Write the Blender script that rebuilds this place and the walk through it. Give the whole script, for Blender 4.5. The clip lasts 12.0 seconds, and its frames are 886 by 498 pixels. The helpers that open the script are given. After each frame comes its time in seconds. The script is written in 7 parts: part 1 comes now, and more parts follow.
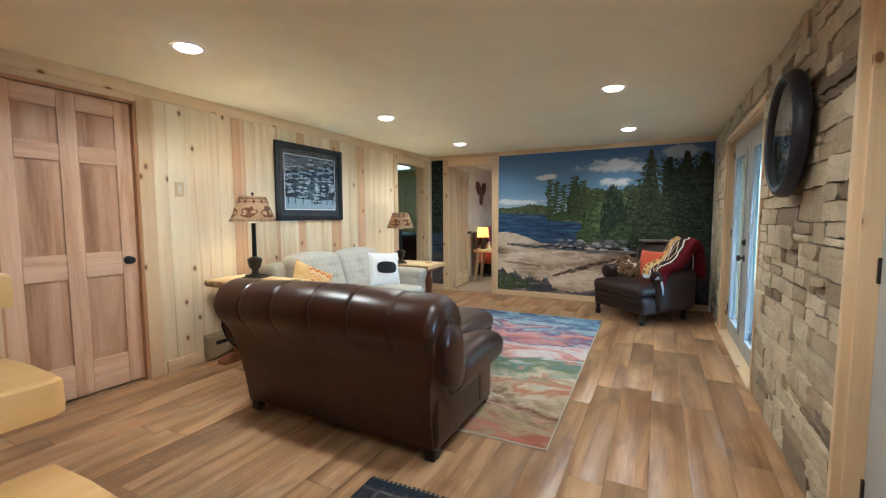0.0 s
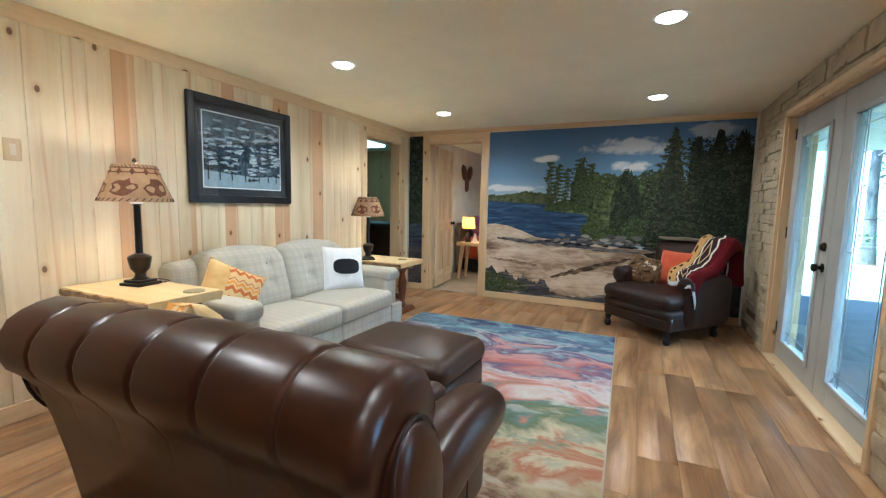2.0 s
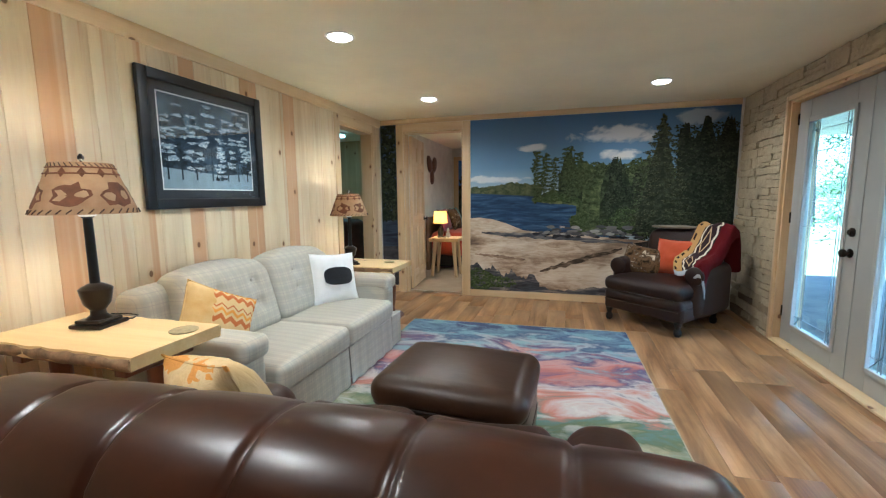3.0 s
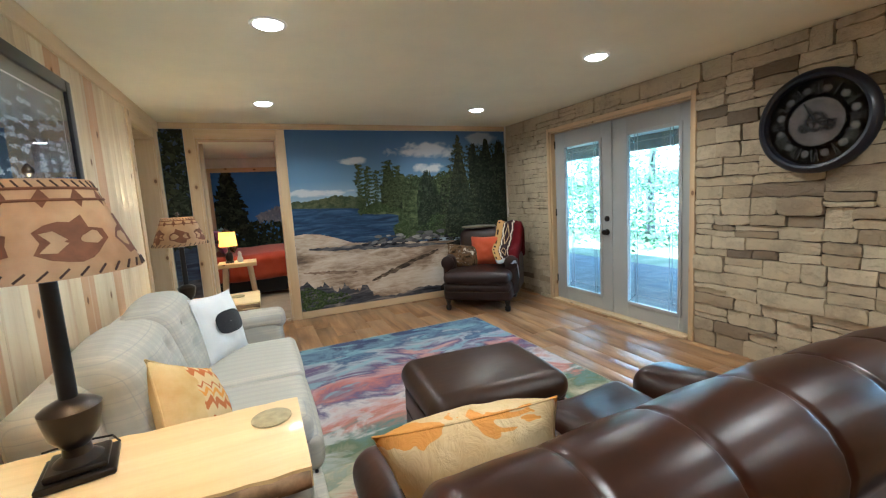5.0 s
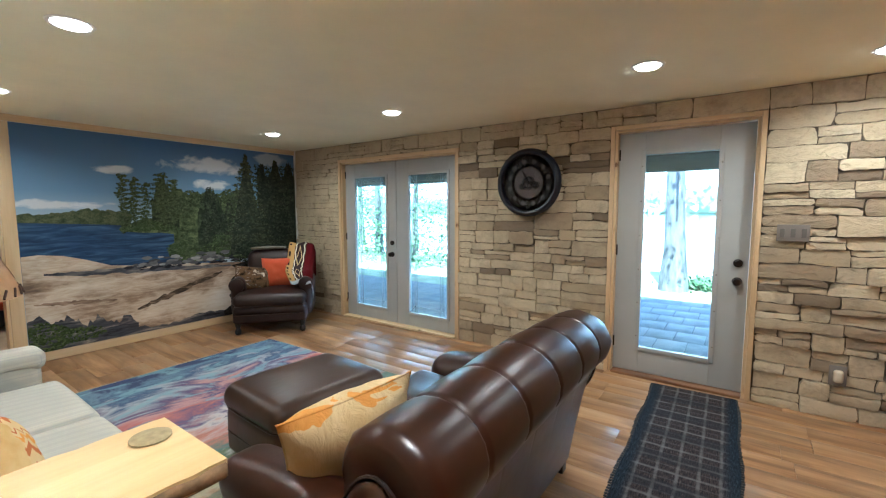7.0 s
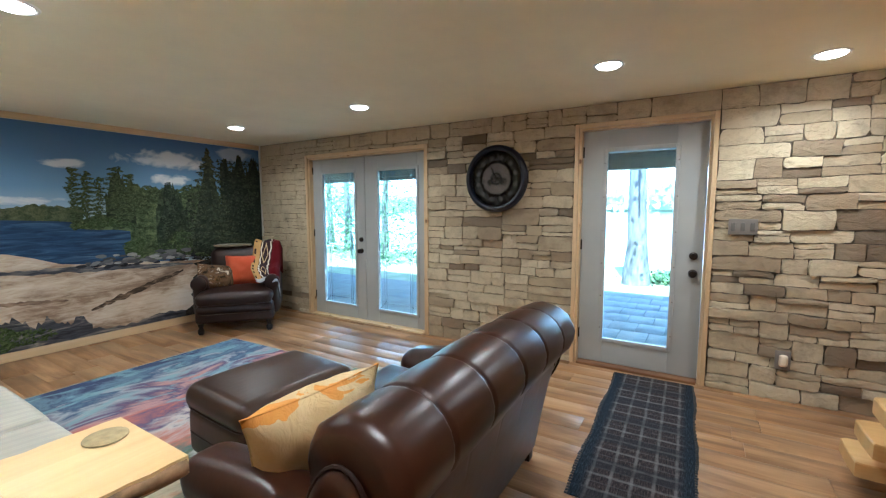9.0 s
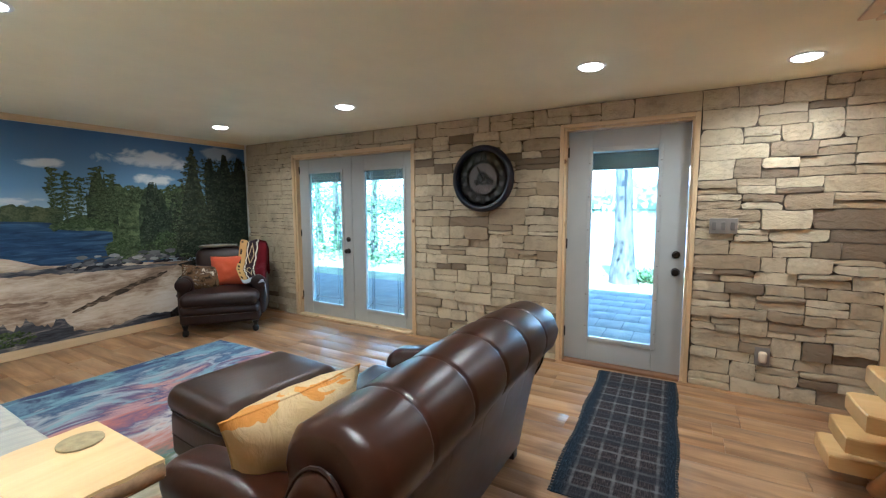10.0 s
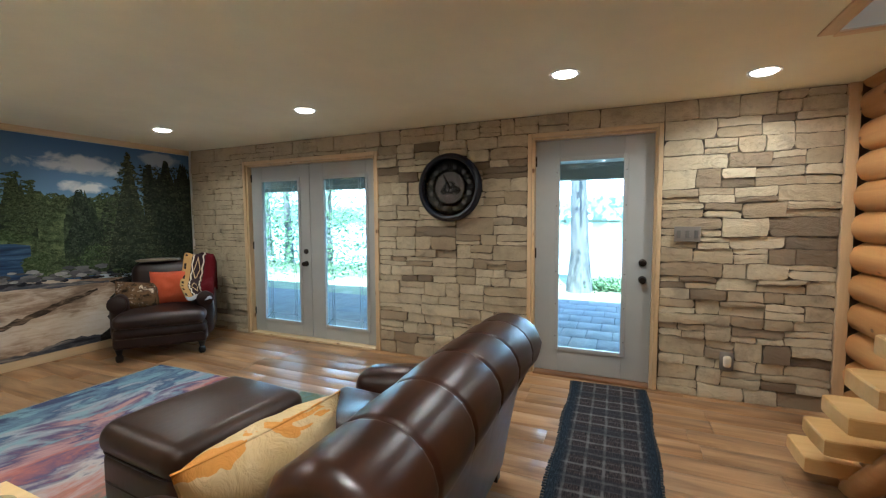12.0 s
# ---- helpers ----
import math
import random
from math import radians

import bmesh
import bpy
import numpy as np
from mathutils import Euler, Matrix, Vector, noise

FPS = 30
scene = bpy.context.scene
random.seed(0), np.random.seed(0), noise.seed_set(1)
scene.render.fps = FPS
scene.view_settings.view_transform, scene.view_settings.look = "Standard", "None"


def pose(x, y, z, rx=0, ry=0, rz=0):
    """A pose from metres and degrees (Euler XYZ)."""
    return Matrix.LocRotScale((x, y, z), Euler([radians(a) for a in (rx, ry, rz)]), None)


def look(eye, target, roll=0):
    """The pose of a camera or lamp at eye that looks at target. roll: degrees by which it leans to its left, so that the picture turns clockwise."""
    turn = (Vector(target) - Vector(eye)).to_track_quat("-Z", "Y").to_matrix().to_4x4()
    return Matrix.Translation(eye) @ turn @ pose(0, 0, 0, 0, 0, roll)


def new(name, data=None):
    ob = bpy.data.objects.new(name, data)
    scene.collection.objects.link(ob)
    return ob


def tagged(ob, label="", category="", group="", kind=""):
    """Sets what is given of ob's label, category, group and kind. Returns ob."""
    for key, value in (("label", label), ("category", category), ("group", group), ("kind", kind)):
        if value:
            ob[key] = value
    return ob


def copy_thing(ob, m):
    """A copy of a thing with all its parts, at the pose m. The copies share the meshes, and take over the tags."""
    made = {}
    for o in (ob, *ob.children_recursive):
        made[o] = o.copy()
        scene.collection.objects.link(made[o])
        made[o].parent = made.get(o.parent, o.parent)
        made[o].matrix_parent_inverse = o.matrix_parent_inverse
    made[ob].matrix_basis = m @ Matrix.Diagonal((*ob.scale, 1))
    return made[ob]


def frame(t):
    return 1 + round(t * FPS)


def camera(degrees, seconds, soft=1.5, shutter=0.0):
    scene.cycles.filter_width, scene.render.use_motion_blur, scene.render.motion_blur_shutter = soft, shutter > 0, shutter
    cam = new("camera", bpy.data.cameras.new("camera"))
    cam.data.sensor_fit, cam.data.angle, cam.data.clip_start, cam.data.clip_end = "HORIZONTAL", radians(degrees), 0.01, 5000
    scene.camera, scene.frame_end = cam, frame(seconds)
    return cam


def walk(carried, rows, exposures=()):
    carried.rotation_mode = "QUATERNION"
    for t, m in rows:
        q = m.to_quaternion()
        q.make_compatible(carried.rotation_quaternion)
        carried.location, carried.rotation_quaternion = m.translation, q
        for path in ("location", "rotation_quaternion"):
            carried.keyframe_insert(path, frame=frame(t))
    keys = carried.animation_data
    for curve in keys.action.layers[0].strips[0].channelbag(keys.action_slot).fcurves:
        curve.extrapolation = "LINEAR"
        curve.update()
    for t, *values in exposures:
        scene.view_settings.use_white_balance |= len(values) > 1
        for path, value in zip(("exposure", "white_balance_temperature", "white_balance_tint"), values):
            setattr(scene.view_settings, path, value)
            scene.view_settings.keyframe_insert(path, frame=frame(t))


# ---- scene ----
cam = camera(92.9, 12.0, soft=1.25)
PATH = [
    (0, (0.069, 0.158, 1.26), (-0.843, 1.931, 1.102), -0.2),
    (0.5, (0.023, 0.282, 1.252), (-0.875, 2.061, 1.081), 0.5),
    (1, (-0.02, 0.563, 1.244), (-0.901, 2.349, 1.065), 1.1),
    (1.5, (-0.12, 0.881, 1.228), (-1.004, 2.666, 1.045), 1.8),
    (2, (-0.377, 1.149, 1.238), (-1.211, 2.955, 1.027), 1.2),
    (2.5, (-0.699, 1.321, 1.264), (-1.452, 3.158, 1.028), 1.1),
    (2.7, (-0.842, 1.322, 1.267), (-1.528, 3.185, 1.026), 0.5),
    (4.3, (-2.111, 1.337, 1.332), (-1.807, 3.292, 1.039), -1.9),
    (4.5, (-2.229, 1.34, 1.313), (-1.793, 3.273, 1.046), -1.5),
    (5, (-2.576, 1.388, 1.338), (-1.789, 3.21, 1.092), -3.4),
    (5.5, (-2.835, 1.36, 1.348), (-1.55, 2.87, 1.085), -3.4),
    (6, (-3.003, 1.324, 1.364), (-1.485, 2.599, 1.099), -2.7),
    (6.5, (-3.082, 1.273, 1.371), (-1.49, 2.462, 1.144), -0.4),
    (7, (-3.075, 1.247, 1.406), (-1.452, 2.402, 1.223), -0.1),
    (9, (-3.08, 1.224, 1.388), (-1.383, 2.263, 1.194), -0.1),
    (9.5, (-3.074, 1.215, 1.395), (-1.36, 2.228, 1.198), -0.2),
    (10, (-3.068, 1.192, 1.392), (-1.347, 2.192, 1.195), -0.2),
    (10.5, (-3.079, 1.2, 1.379), (-1.339, 2.166, 1.186), -0.1),
    (11, (-3.057, 1.194, 1.376), (-1.292, 2.118, 1.193), -0.3),
    (11.5, (-3.027, 1.237, 1.361), (-1.23, 2.101, 1.2), -0.3),
    (12, (-3.0, 1.369, 1.371), (-1.175, 2.175, 1.229), -0.3),
]
walk(cam, [(t, look(eye, target, roll)) for t, eye, target, roll in PATH], exposures=[(0, 3.42, 4850, 6), (2.5, 3.36, 4850, 6), (4.5, 3.25, 4850, 6), (7.0, 3.28, 4850, 6), (9.0, 3.28, 4720, 6), (11.5, 3.26, 4640, 6), (12, 2.98, 5000, 6)])

# ---- world and lights ----
world = bpy.data.worlds.new("world")
scene.world = world
world.use_nodes = True
_wn = world.node_tree
_sky = _wn.nodes.new("ShaderNodeTexSky")
_sky.sky_type = 'NISHITA'
_sky.sun_disc = False
_sky.sun_elevation = radians(62)
_sky.sun_rotation = radians(270)
_wn.links.new(_sky.outputs[0], _wn.nodes["Background"].inputs[0])
_wn.nodes["Background"].inputs[1].default_value = 0.15

sun_data = bpy.data.lights.new("sun", 'SUN')
sun_data.energy, sun_data.angle, sun_data.color = 5.0, radians(0.5), (1.0, 0.95, 0.87)
sun = new("sun", sun_data)
# the sun stands high behind the house, so the porch lies in shade
sun.matrix_world = look((-9, 0, 24), (3, 3, 0))

LAMP_POWER = 1.4
WARM = (1.0, 0.85, 0.62)


def down_lamp(x, y, z, watts):
    d = bpy.data.lights.new("recessed_lamp", 'AREA')
    d.shape, d.size, d.energy, d.color, d.spread = 'DISK', 0.14, watts, WARM, radians(150)
    o = new("recessed_lamp", d)
    o.location = (x, y, z)


def bulb(x, y, z, watts, color=(1.0, 0.72, 0.38)):
    d = bpy.data.lights.new("bulb_lamp", 'POINT')
    d.energy, d.shadow_soft_size, d.color = watts, 0.035, color
    o = new("bulb_lamp", d)
    o.location = (x, y, z)


# daylight of the storey above, at the head of the stairwell
well_data = bpy.data.lights.new("stairwell_daylight", 'AREA')
well_data.shape, well_data.size, well_data.size_y, well_data.energy, well_data.color = 'RECTANGLE', 2.9, 0.5, 2.2, (0.72, 0.86, 1.0)
well_light = new("stairwell_daylight", well_data)
well_light.location = (-1.9, 0.17, 4.55)


# ---- materials ----
class Mat:
    """A node material with short ways to add nodes."""

    def __init__(self, name, rough=0.6, metal=0.0, spec=0.5, coat=0.0):
        self.m = bpy.data.materials.new(name)
        self.m.use_nodes = True
        self.t = self.m.node_tree
        self.b = self.t.nodes["Principled BSDF"]
        self.b.inputs["Roughness"].default_value = rough
        self.b.inputs["Metallic"].default_value = metal
        self.b.inputs["Specular IOR Level"].default_value = spec
        self.b.inputs["Coat Weight"].default_value = coat

    def n(self, kind, **kw):
        nd = self.t.nodes.new(kind)
        for k, v in kw.items():
            if isinstance(v, bpy.types.NodeSocket):
                self.t.links.new(v, nd.inputs[k.replace("_", " ")])
            else:
                nd.inputs[k.replace("_", " ")].default_value = v
        return nd

    def link(self, a, b):
        self.t.links.new(a, b)

    def coords(self, scale=(1, 1, 1), jitter=True):
        tc = self.n("ShaderNodeTexCoord")
        v = tc.outputs["Object"]
        if jitter:
            oi = self.n("ShaderNodeObjectInfo")
            mul = self.n("ShaderNodeVectorMath")
            mul.operation = 'SCALE'
            mul.inputs[0].default_value = (37.0, 53.0, 71.0)
            self.link(oi.outputs["Random"], mul.inputs["Scale"])
            add = self.n("ShaderNodeVectorMath")
            self.link(v, add.inputs[0])
            self.link(mul.outputs[0], add.inputs[1])
            v = add.outputs[0]
        mp = self.n("ShaderNodeMapping", Scale=scale)
        self.link(v, mp.inputs["Vector"])
        return mp.outputs[0]

    def noise(self, vec, scale, detail=4.0, rough=0.55, dist=0.0):
        nd = self.n("ShaderNodeTexNoise", Scale=scale, Detail=detail, Roughness=rough, Distortion=dist)
        self.link(vec, nd.inputs["Vector"])
        return nd.outputs[0]

    def ramp(self, fac, stops, mode='LINEAR'):
        r = self.n("ShaderNodeValToRGB")
        r.color_ramp.interpolation = mode
        els = r.color_ramp.elements
        while len(els) < len(stops):
            els.new(0.5)
        for e, (p, c) in zip(els, stops):
            e.position = p
            e.color = (*c, 1) if len(c) == 3 else c
        self.link(fac, r.inputs[0])
        return r.outputs[0]

    def mix(self, fac, a, b, mode='MIX'):
        nd = self.n("ShaderNodeMix")
        nd.data_type, nd.blend_type = 'RGBA', mode
        for val, idx in ((fac, 0), (a, 6), (b, 7)):
            if isinstance(val, bpy.types.NodeSocket):
                self.link(val, nd.inputs[idx])
            elif idx == 0:
                nd.inputs[idx].default_value = val
            else:
                nd.inputs[idx].default_value = (*val, 1)
        return nd.outputs[2]

    def math(self, op, a, b=0.0):
        nd = self.n("ShaderNodeMath")
        nd.operation = op
        for val, i in ((a, 0), (b, 1)):
            if isinstance(val, bpy.types.NodeSocket):
                self.link(val, nd.inputs[i])
            else:
                nd.inputs[i].default_value = val
        return nd.outputs[0]

    def base(self, c):
        if isinstance(c, bpy.types.NodeSocket):
            self.link(c, self.b.inputs["Base Color"])
        else:
            self.b.inputs["Base Color"].default_value = (*c, 1)
        return self

    def bump(self, h, strength=0.3, dist=0.003):
        nd = self.n("ShaderNodeBump", Strength=strength, Distance=dist)
        self.link(h, nd.inputs["Height"])
        self.link(nd.outputs[0], self.b.inputs["Normal"])
        return self

    def rough(self, h, lo, hi):
        mr = self.n("ShaderNodeMapRange")
        self.link(h, mr.inputs[0])
        mr.inputs[3].default_value, mr.inputs[4].default_value = lo, hi
        self.link(mr.outputs[0], self.b.inputs["Roughness"])
        return self


def plain(name, c, rough=0.6, metal=0.0, var=0.12, scale=9.0, bump=0.1, coat=0.0):
    k = Mat(name, rough, metal, coat=coat)
    v = k.coords()
    n = k.noise(v, scale)
    dark = tuple(x * (1 - var) for x in c)
    lite = tuple(min(1, x * (1 + var)) for x in c)
    k.base(k.ramp(n, [(0.3, dark), (0.7, lite)]))
    k.rough(n, max(0.02, rough - 0.06), min(1, rough + 0.06))
    if bump:
        k.bump(k.noise(v, scale * 22), bump, 0.001)
    return k.m


def wood(name, c1, c2, c3, axis=2, knots=0.0, vary=0.0, rough=0.45, streak=None, grain=1.0, coat=0.0):
    """Wood with its grain along an axis: fine pores, broad bands, knots, board to board variation."""
    k = Mat(name, rough, coat=coat)
    s = [11.0 * grain] * 3
    s[axis] = 0.8 * grain
    v = k.coords(tuple(s))
    broad = k.noise(v, 0.8, 3, 0.5, 0.6)
    fine = k.noise(v, 6.0, 6, 0.7)
    f = k.math('ADD', k.math('MULTIPLY', broad, 0.72), k.math('MULTIPLY', fine, 0.28))
    col = k.ramp(f, [(0.34, c1), (0.5, c2), (0.66, c3)])
    oi = k.n("ShaderNodeObjectInfo")
    if streak:
        pick = k.ramp(oi.outputs["Random"], [(0.66, (0, 0, 0)), (0.68, (1, 1, 1))])
        s2 = [9.0] * 3
        s2[axis] = 0.06
        band = k.ramp(k.noise(k.coords(tuple(s2)), 1.0, 2, 0.5), [(0.44, (0, 0, 0)), (0.50, (1, 1, 1))])
        col = k.mix(k.math('MULTIPLY', k.math('MULTIPLY', pick, band), 0.8), col, streak)
        s4 = [16.0] * 3
        s4[axis] = 0.35
        thin = k.ramp(k.noise(k.coords(tuple(s4)), 1.0, 3, 0.5, 0.7), [(0.60, (0, 0, 0)), (0.66, (1, 1, 1))])
        col = k.mix(k.math('MULTIPLY', thin, 0.42), col, streak)
    if knots:
        s3 = [5.4] * 3
        s3[axis] = 3.4
        vo = k.n("ShaderNodeTexVoronoi", Scale=1.0, Randomness=1.0)
        vo.voronoi_dimensions = '2D'
        sx = k.n("ShaderNodeSeparateXYZ")
        k.link(k.coords(tuple(s3)), sx.inputs[0])
        cb = k.n("ShaderNodeCombineXYZ")
        others = [i for i in range(3) if i != axis]
        k.link(k.math('ADD', sx.outputs[others[0]], sx.outputs[others[1]]), cb.inputs[0])
        k.link(sx.outputs[axis], cb.inputs[1])
        k.link(cb.outputs[0], vo.inputs["Vector"])
        near = k.ramp(vo.outputs["Distance"], [(0.055, (1, 1, 1)), (0.075, (0, 0, 0))])
        halo = k.ramp(vo.outputs["Distance"], [(0.05, (1, 1, 1)), (0.17, (0, 0, 0))])
        sep = k.n("ShaderNodeSeparateColor")
        k.link(vo.outputs["Color"], sep.inputs[0])
        some = k.math('GREATER_THAN', sep.outputs[0], 1.0 - knots)
        col = k.mix(k.math('MULTIPLY', k.math('MULTIPLY', halo, some), 0.45), col, tuple(x * y for x, y in zip(c1, (0.75, 0.52, 0.3))))
        col = k.mix(k.math('MULTIPLY', k.math('MULTIPLY', near, some), 0.85), col, (0.15, 0.065, 0.028))
    if vary:
        hv = k.n("ShaderNodeHueSaturation")
        mr = k.n("ShaderNodeMapRange")
        k.link(oi.outputs["Random"], mr.inputs[0])
        mr.inputs[3].default_value, mr.inputs[4].default_value = 1 - vary, 1 + vary
        k.link(mr.outputs[0], hv.inputs["Value"])
        k.link(col, hv.inputs["Color"])
        col = hv.outputs[0]
    k.base(col)
    k.rough(fine, rough - 0.1, rough + 0.12)
    k.bump(fine, 0.12, 0.002)
    return k.m


def leather(name, c, dark, rough=0.36):
    k = Mat(name, rough, spec=0.42)
    v = k.coords(jitter=False)
    big = k.noise(v, 5.0, 5, 0.6)
    k.base(k.ramp(big, [(0.3, dark), (0.7, c)]))
    k.rough(big, rough - 0.05, rough + 0.09)
    h = k.math('ADD', k.math('MULTIPLY', k.noise(v, 4.0, 1, 0.3), 1.0), k.math('MULTIPLY', k.noise(k.coords((1, 2.2, 1.5), False), 14.0, 2, 0.4, 0.4), 0.26))
    k.bump(h, 0.25, 0.008)
    return k.m


def fabric(name, c, c2, scale=240.0, rough=0.9, blotch=6.0):
    k = Mat(name, rough, spec=0.2)
    k.b.inputs["Sheen Weight"].default_value = 0.25
    v = k.coords()
    k.base(k.ramp(k.noise(v, blotch, 5), [(0.35, c), (0.65, c2)]))
    k.bump(k.noise(v, scale, 2), 0.35, 0.002)
    return k.m


def plaid(name, ground, band, line, pitch, axes=(1, 2), rough=0.92):
    """Woven check: wide bands and thin lines along two axes."""
    k = Mat(name, rough, spec=0.15)
    v = k.coords(jitter=False)
    sep = k.n("ShaderNodeSeparateXYZ")
    k.link(v, sep.inputs[0])
    col = k.mix(k.noise(v, 3.0, 4), ground, tuple(min(1, g * 1.08) for g in ground))
    for ax in axes:
        ph = k.math('FRACT', k.math('ADD', k.math('DIVIDE', sep.outputs[ax], pitch), 50.0))
        wide = k.ramp(ph, [(0.0, (1, 1, 1)), (0.42, (1, 1, 1)), (0.5, (0, 0, 0)), (0.93, (0, 0, 0)), (1.0, (1, 1, 1))])
        thin = k.ramp(ph, [(0.69, (0, 0, 0)), (0.70, (1, 1, 1)), (0.74, (1, 1, 1)), (0.75, (0, 0, 0))])
        col = k.mix(k.math('MULTIPLY', wide, 0.38), col, band)
        col = k.mix(k.math('MULTIPLY', thin, 0.45), col, line)
    k.base(col)
    k.bump(k.noise(v, 320.0, 2), 0.4, 0.002)
    return k.m


def glow(name, c, strength):
    k = Mat(name)
    k.base((0.9, 0.88, 0.84))
    k.b.inputs["Emission Color"].default_value = (*c, 1)
    k.b.inputs["Emission Strength"].default_value = strength
    return k.m


def glass(name, tint=(1, 1, 1), rough=0.0):
    k = Mat(name, rough)
    k.base(tint)
    k.b.inputs["Transmission Weight"].default_value = 1.0
    k.b.inputs["IOR"].default_value = 1.45
    return k.m


def island(name, stops, rough=0.8, var=0.25):
    """Colour picked by each loose piece of a mesh, with a little grain."""
    k = Mat(name, rough, spec=0.2)
    g = k.n("ShaderNodeNewGeometry")
    col = k.ramp(g.outputs["Random Per Island"], stops)
    n = k.noise(k.coords(jitter=False), 30.0, 3)
    k.base(k.mix(k.math('MULTIPLY', n, var * 2), col, tuple(0.45 * x for x in stops[0][1])))
    return k.m


PINE = wood("knotty_pine_boards", (0.69, 0.55, 0.345), (0.79, 0.66, 0.445), (0.85, 0.745, 0.54), 2, knots=0.22, vary=0.05, rough=0.68, streak=(0.60, 0.34, 0.17))
PINE_TRIM = wood("pine_trim", (0.56, 0.39, 0.21), (0.64, 0.47, 0.27), (0.70, 0.54, 0.33), 2, knots=0.3, vary=0.05, rough=0.42)
PINE_TRIM_X = wood("pine_trim_x", (0.56, 0.39, 0.21), (0.64, 0.47, 0.27), (0.70, 0.54, 0.33), 0, knots=0.3, vary=0.05, rough=0.42)
PINE_TRIM_Y = wood("pine_trim_y", (0.62, 0.45, 0.25), (0.72, 0.55, 0.32), (0.78, 0.62, 0.40), 1, knots=0.35, vary=0.05, rough=0.42)
DOOR_WOOD = wood("fir_door", (0.46, 0.26, 0.145), (0.62, 0.40, 0.255), (0.70, 0.49, 0.34), 2, vary=0.04, rough=0.5, grain=1.3)
DOOR_WOOD_Y = wood("fir_door_rail", (0.46, 0.26, 0.145), (0.62, 0.40, 0.255), (0.70, 0.49, 0.34), 1, vary=0.04, rough=0.5, grain=1.3)
# fir darkened against the stiles: recess shade put into the panel colour
DOOR_PANEL_SHADED = wood("fir_door_panel_shaded", (0.25, 0.12, 0.055), (0.46, 0.27, 0.155), (0.57, 0.37, 0.235), 2, vary=0.03, rough=0.5, grain=1.0)
JAMB = wood("red_jamb", (0.34, 0.17, 0.07), (0.44, 0.23, 0.10), (0.52, 0.29, 0.14), 2, vary=0.04, rough=0.45)


def plank_material():
    """Wood-look laminate: long grain, cloudy dark patches, a few knots, one tone to a plank."""
    k = Mat("laminate_plank", 0.4, spec=0.5)
    long = k.noise(k.coords((7.5, 0.75, 7.5)), 1.0, 4, 0.55, 1.1)
    fine = k.noise(k.coords((60.0, 1.8, 60.0)), 1.0, 5, 0.7)
    cloud = k.noise(k.coords((3.6, 1.3, 3.6)), 1.0, 4, 0.55, 0.8)
    f = k.math('ADD', k.math('MULTIPLY', long, 0.70), k.math('MULTIPLY', fine, 0.30))
    col = k.ramp(f, [(0.34, (0.20, 0.100, 0.042)), (0.47, (0.38, 0.208, 0.092)), (0.58, (0.52, 0.310, 0.148)), (0.70, (0.60, 0.385, 0.200))])
    col = k.mix(k.math('MULTIPLY', k.ramp(cloud, [(0.48, (0, 0, 0)), (0.66, (1, 1, 1))]), 0.66), col, (0.155, 0.080, 0.038))
    oi = k.n("ShaderNodeObjectInfo")
    mr = k.n("ShaderNodeMapRange")
    k.link(oi.outputs["Random"], mr.inputs[0])
    mr.inputs[3].default_value, mr.inputs[4].default_value = 0.72, 0.92
    hv = k.n("ShaderNodeHueSaturation")
    k.link(mr.outputs[0], hv.inputs["Value"])
    k.link(col, hv.inputs["Color"])
    k.base(hv.outputs[0])
    k.rough(fine, 0.28, 0.44)
    k.bump(fine, 0.10, 0.0015)
    return k.m


PLANK = plank_material()
LOG = wood("honey_log", (0.42, 0.19, 0.055), (0.52, 0.26, 0.085), (0.60, 0.33, 0.12), 0, knots=0.25, vary=0.1, rough=0.35, coat=0.15)
SLAB = wood("slab_pine", (0.62, 0.42, 0.18), (0.72, 0.52, 0.25), (0.79, 0.61, 0.33), 0, knots=0.12, vary=0.03, rough=0.42, grain=0.7, coat=0.06)
TREAD = wood("log_tread", (0.50, 0.29, 0.09), (0.60, 0.37, 0.13), (0.68, 0.45, 0.19), 1, knots=0.12, vary=0.04, rough=0.35, grain=0.7)
BARK = plain("bark_edge", (0.26, 0.16, 0.08), 0.7, var=0.5, scale=20, bump=0.7)
DARK_WOOD = wood("red_brown_legs", (0.10, 0.032, 0.014), (0.16, 0.055, 0.022), (0.21, 0.08, 0.035), 2, rough=0.3)
CEIL = plain("ceiling_paint", (0.90, 0.865, 0.67), 0.85, var=0.03, scale=3, bump=0.25)
DOOR_PAINT = plain("grey_white_door_paint", (0.42, 0.435, 0.435), 0.42, var=0.04, scale=4, bump=0.04)
LEATHER = leather("brown_leather", (0.044, 0.0138, 0.0062), (0.018, 0.006, 0.0032), 0.30)
LEATHER_D = leather("dark_brown_leather", (0.026, 0.011, 0.008), (0.011, 0.005, 0.0045), 0.42)
LEATHER_O = leather("ottoman_leather", (0.050, 0.0215, 0.0095), (0.026, 0.0115, 0.0058), 0.36)
BLACK = plain("black_metal", (0.012, 0.012, 0.013), 0.35, 0.4, var=0.2)
BRONZE = plain("oil_rubbed_bronze", (0.035, 0.028, 0.024), 0.3, 0.8, var=0.2)
STEEL = plain("steel", (0.5, 0.5, 0.5), 0.3, 1.0, var=0.08)
SOFA = plaid("cream_check_fabric", (0.485, 0.455, 0.385), (0.385, 0.375, 0.34), (0.33, 0.345, 0.345), 0.062)
WHITE_FABRIC = fabric("white_cotton", (0.74, 0.75, 0.76), (0.80, 0.80, 0.80))
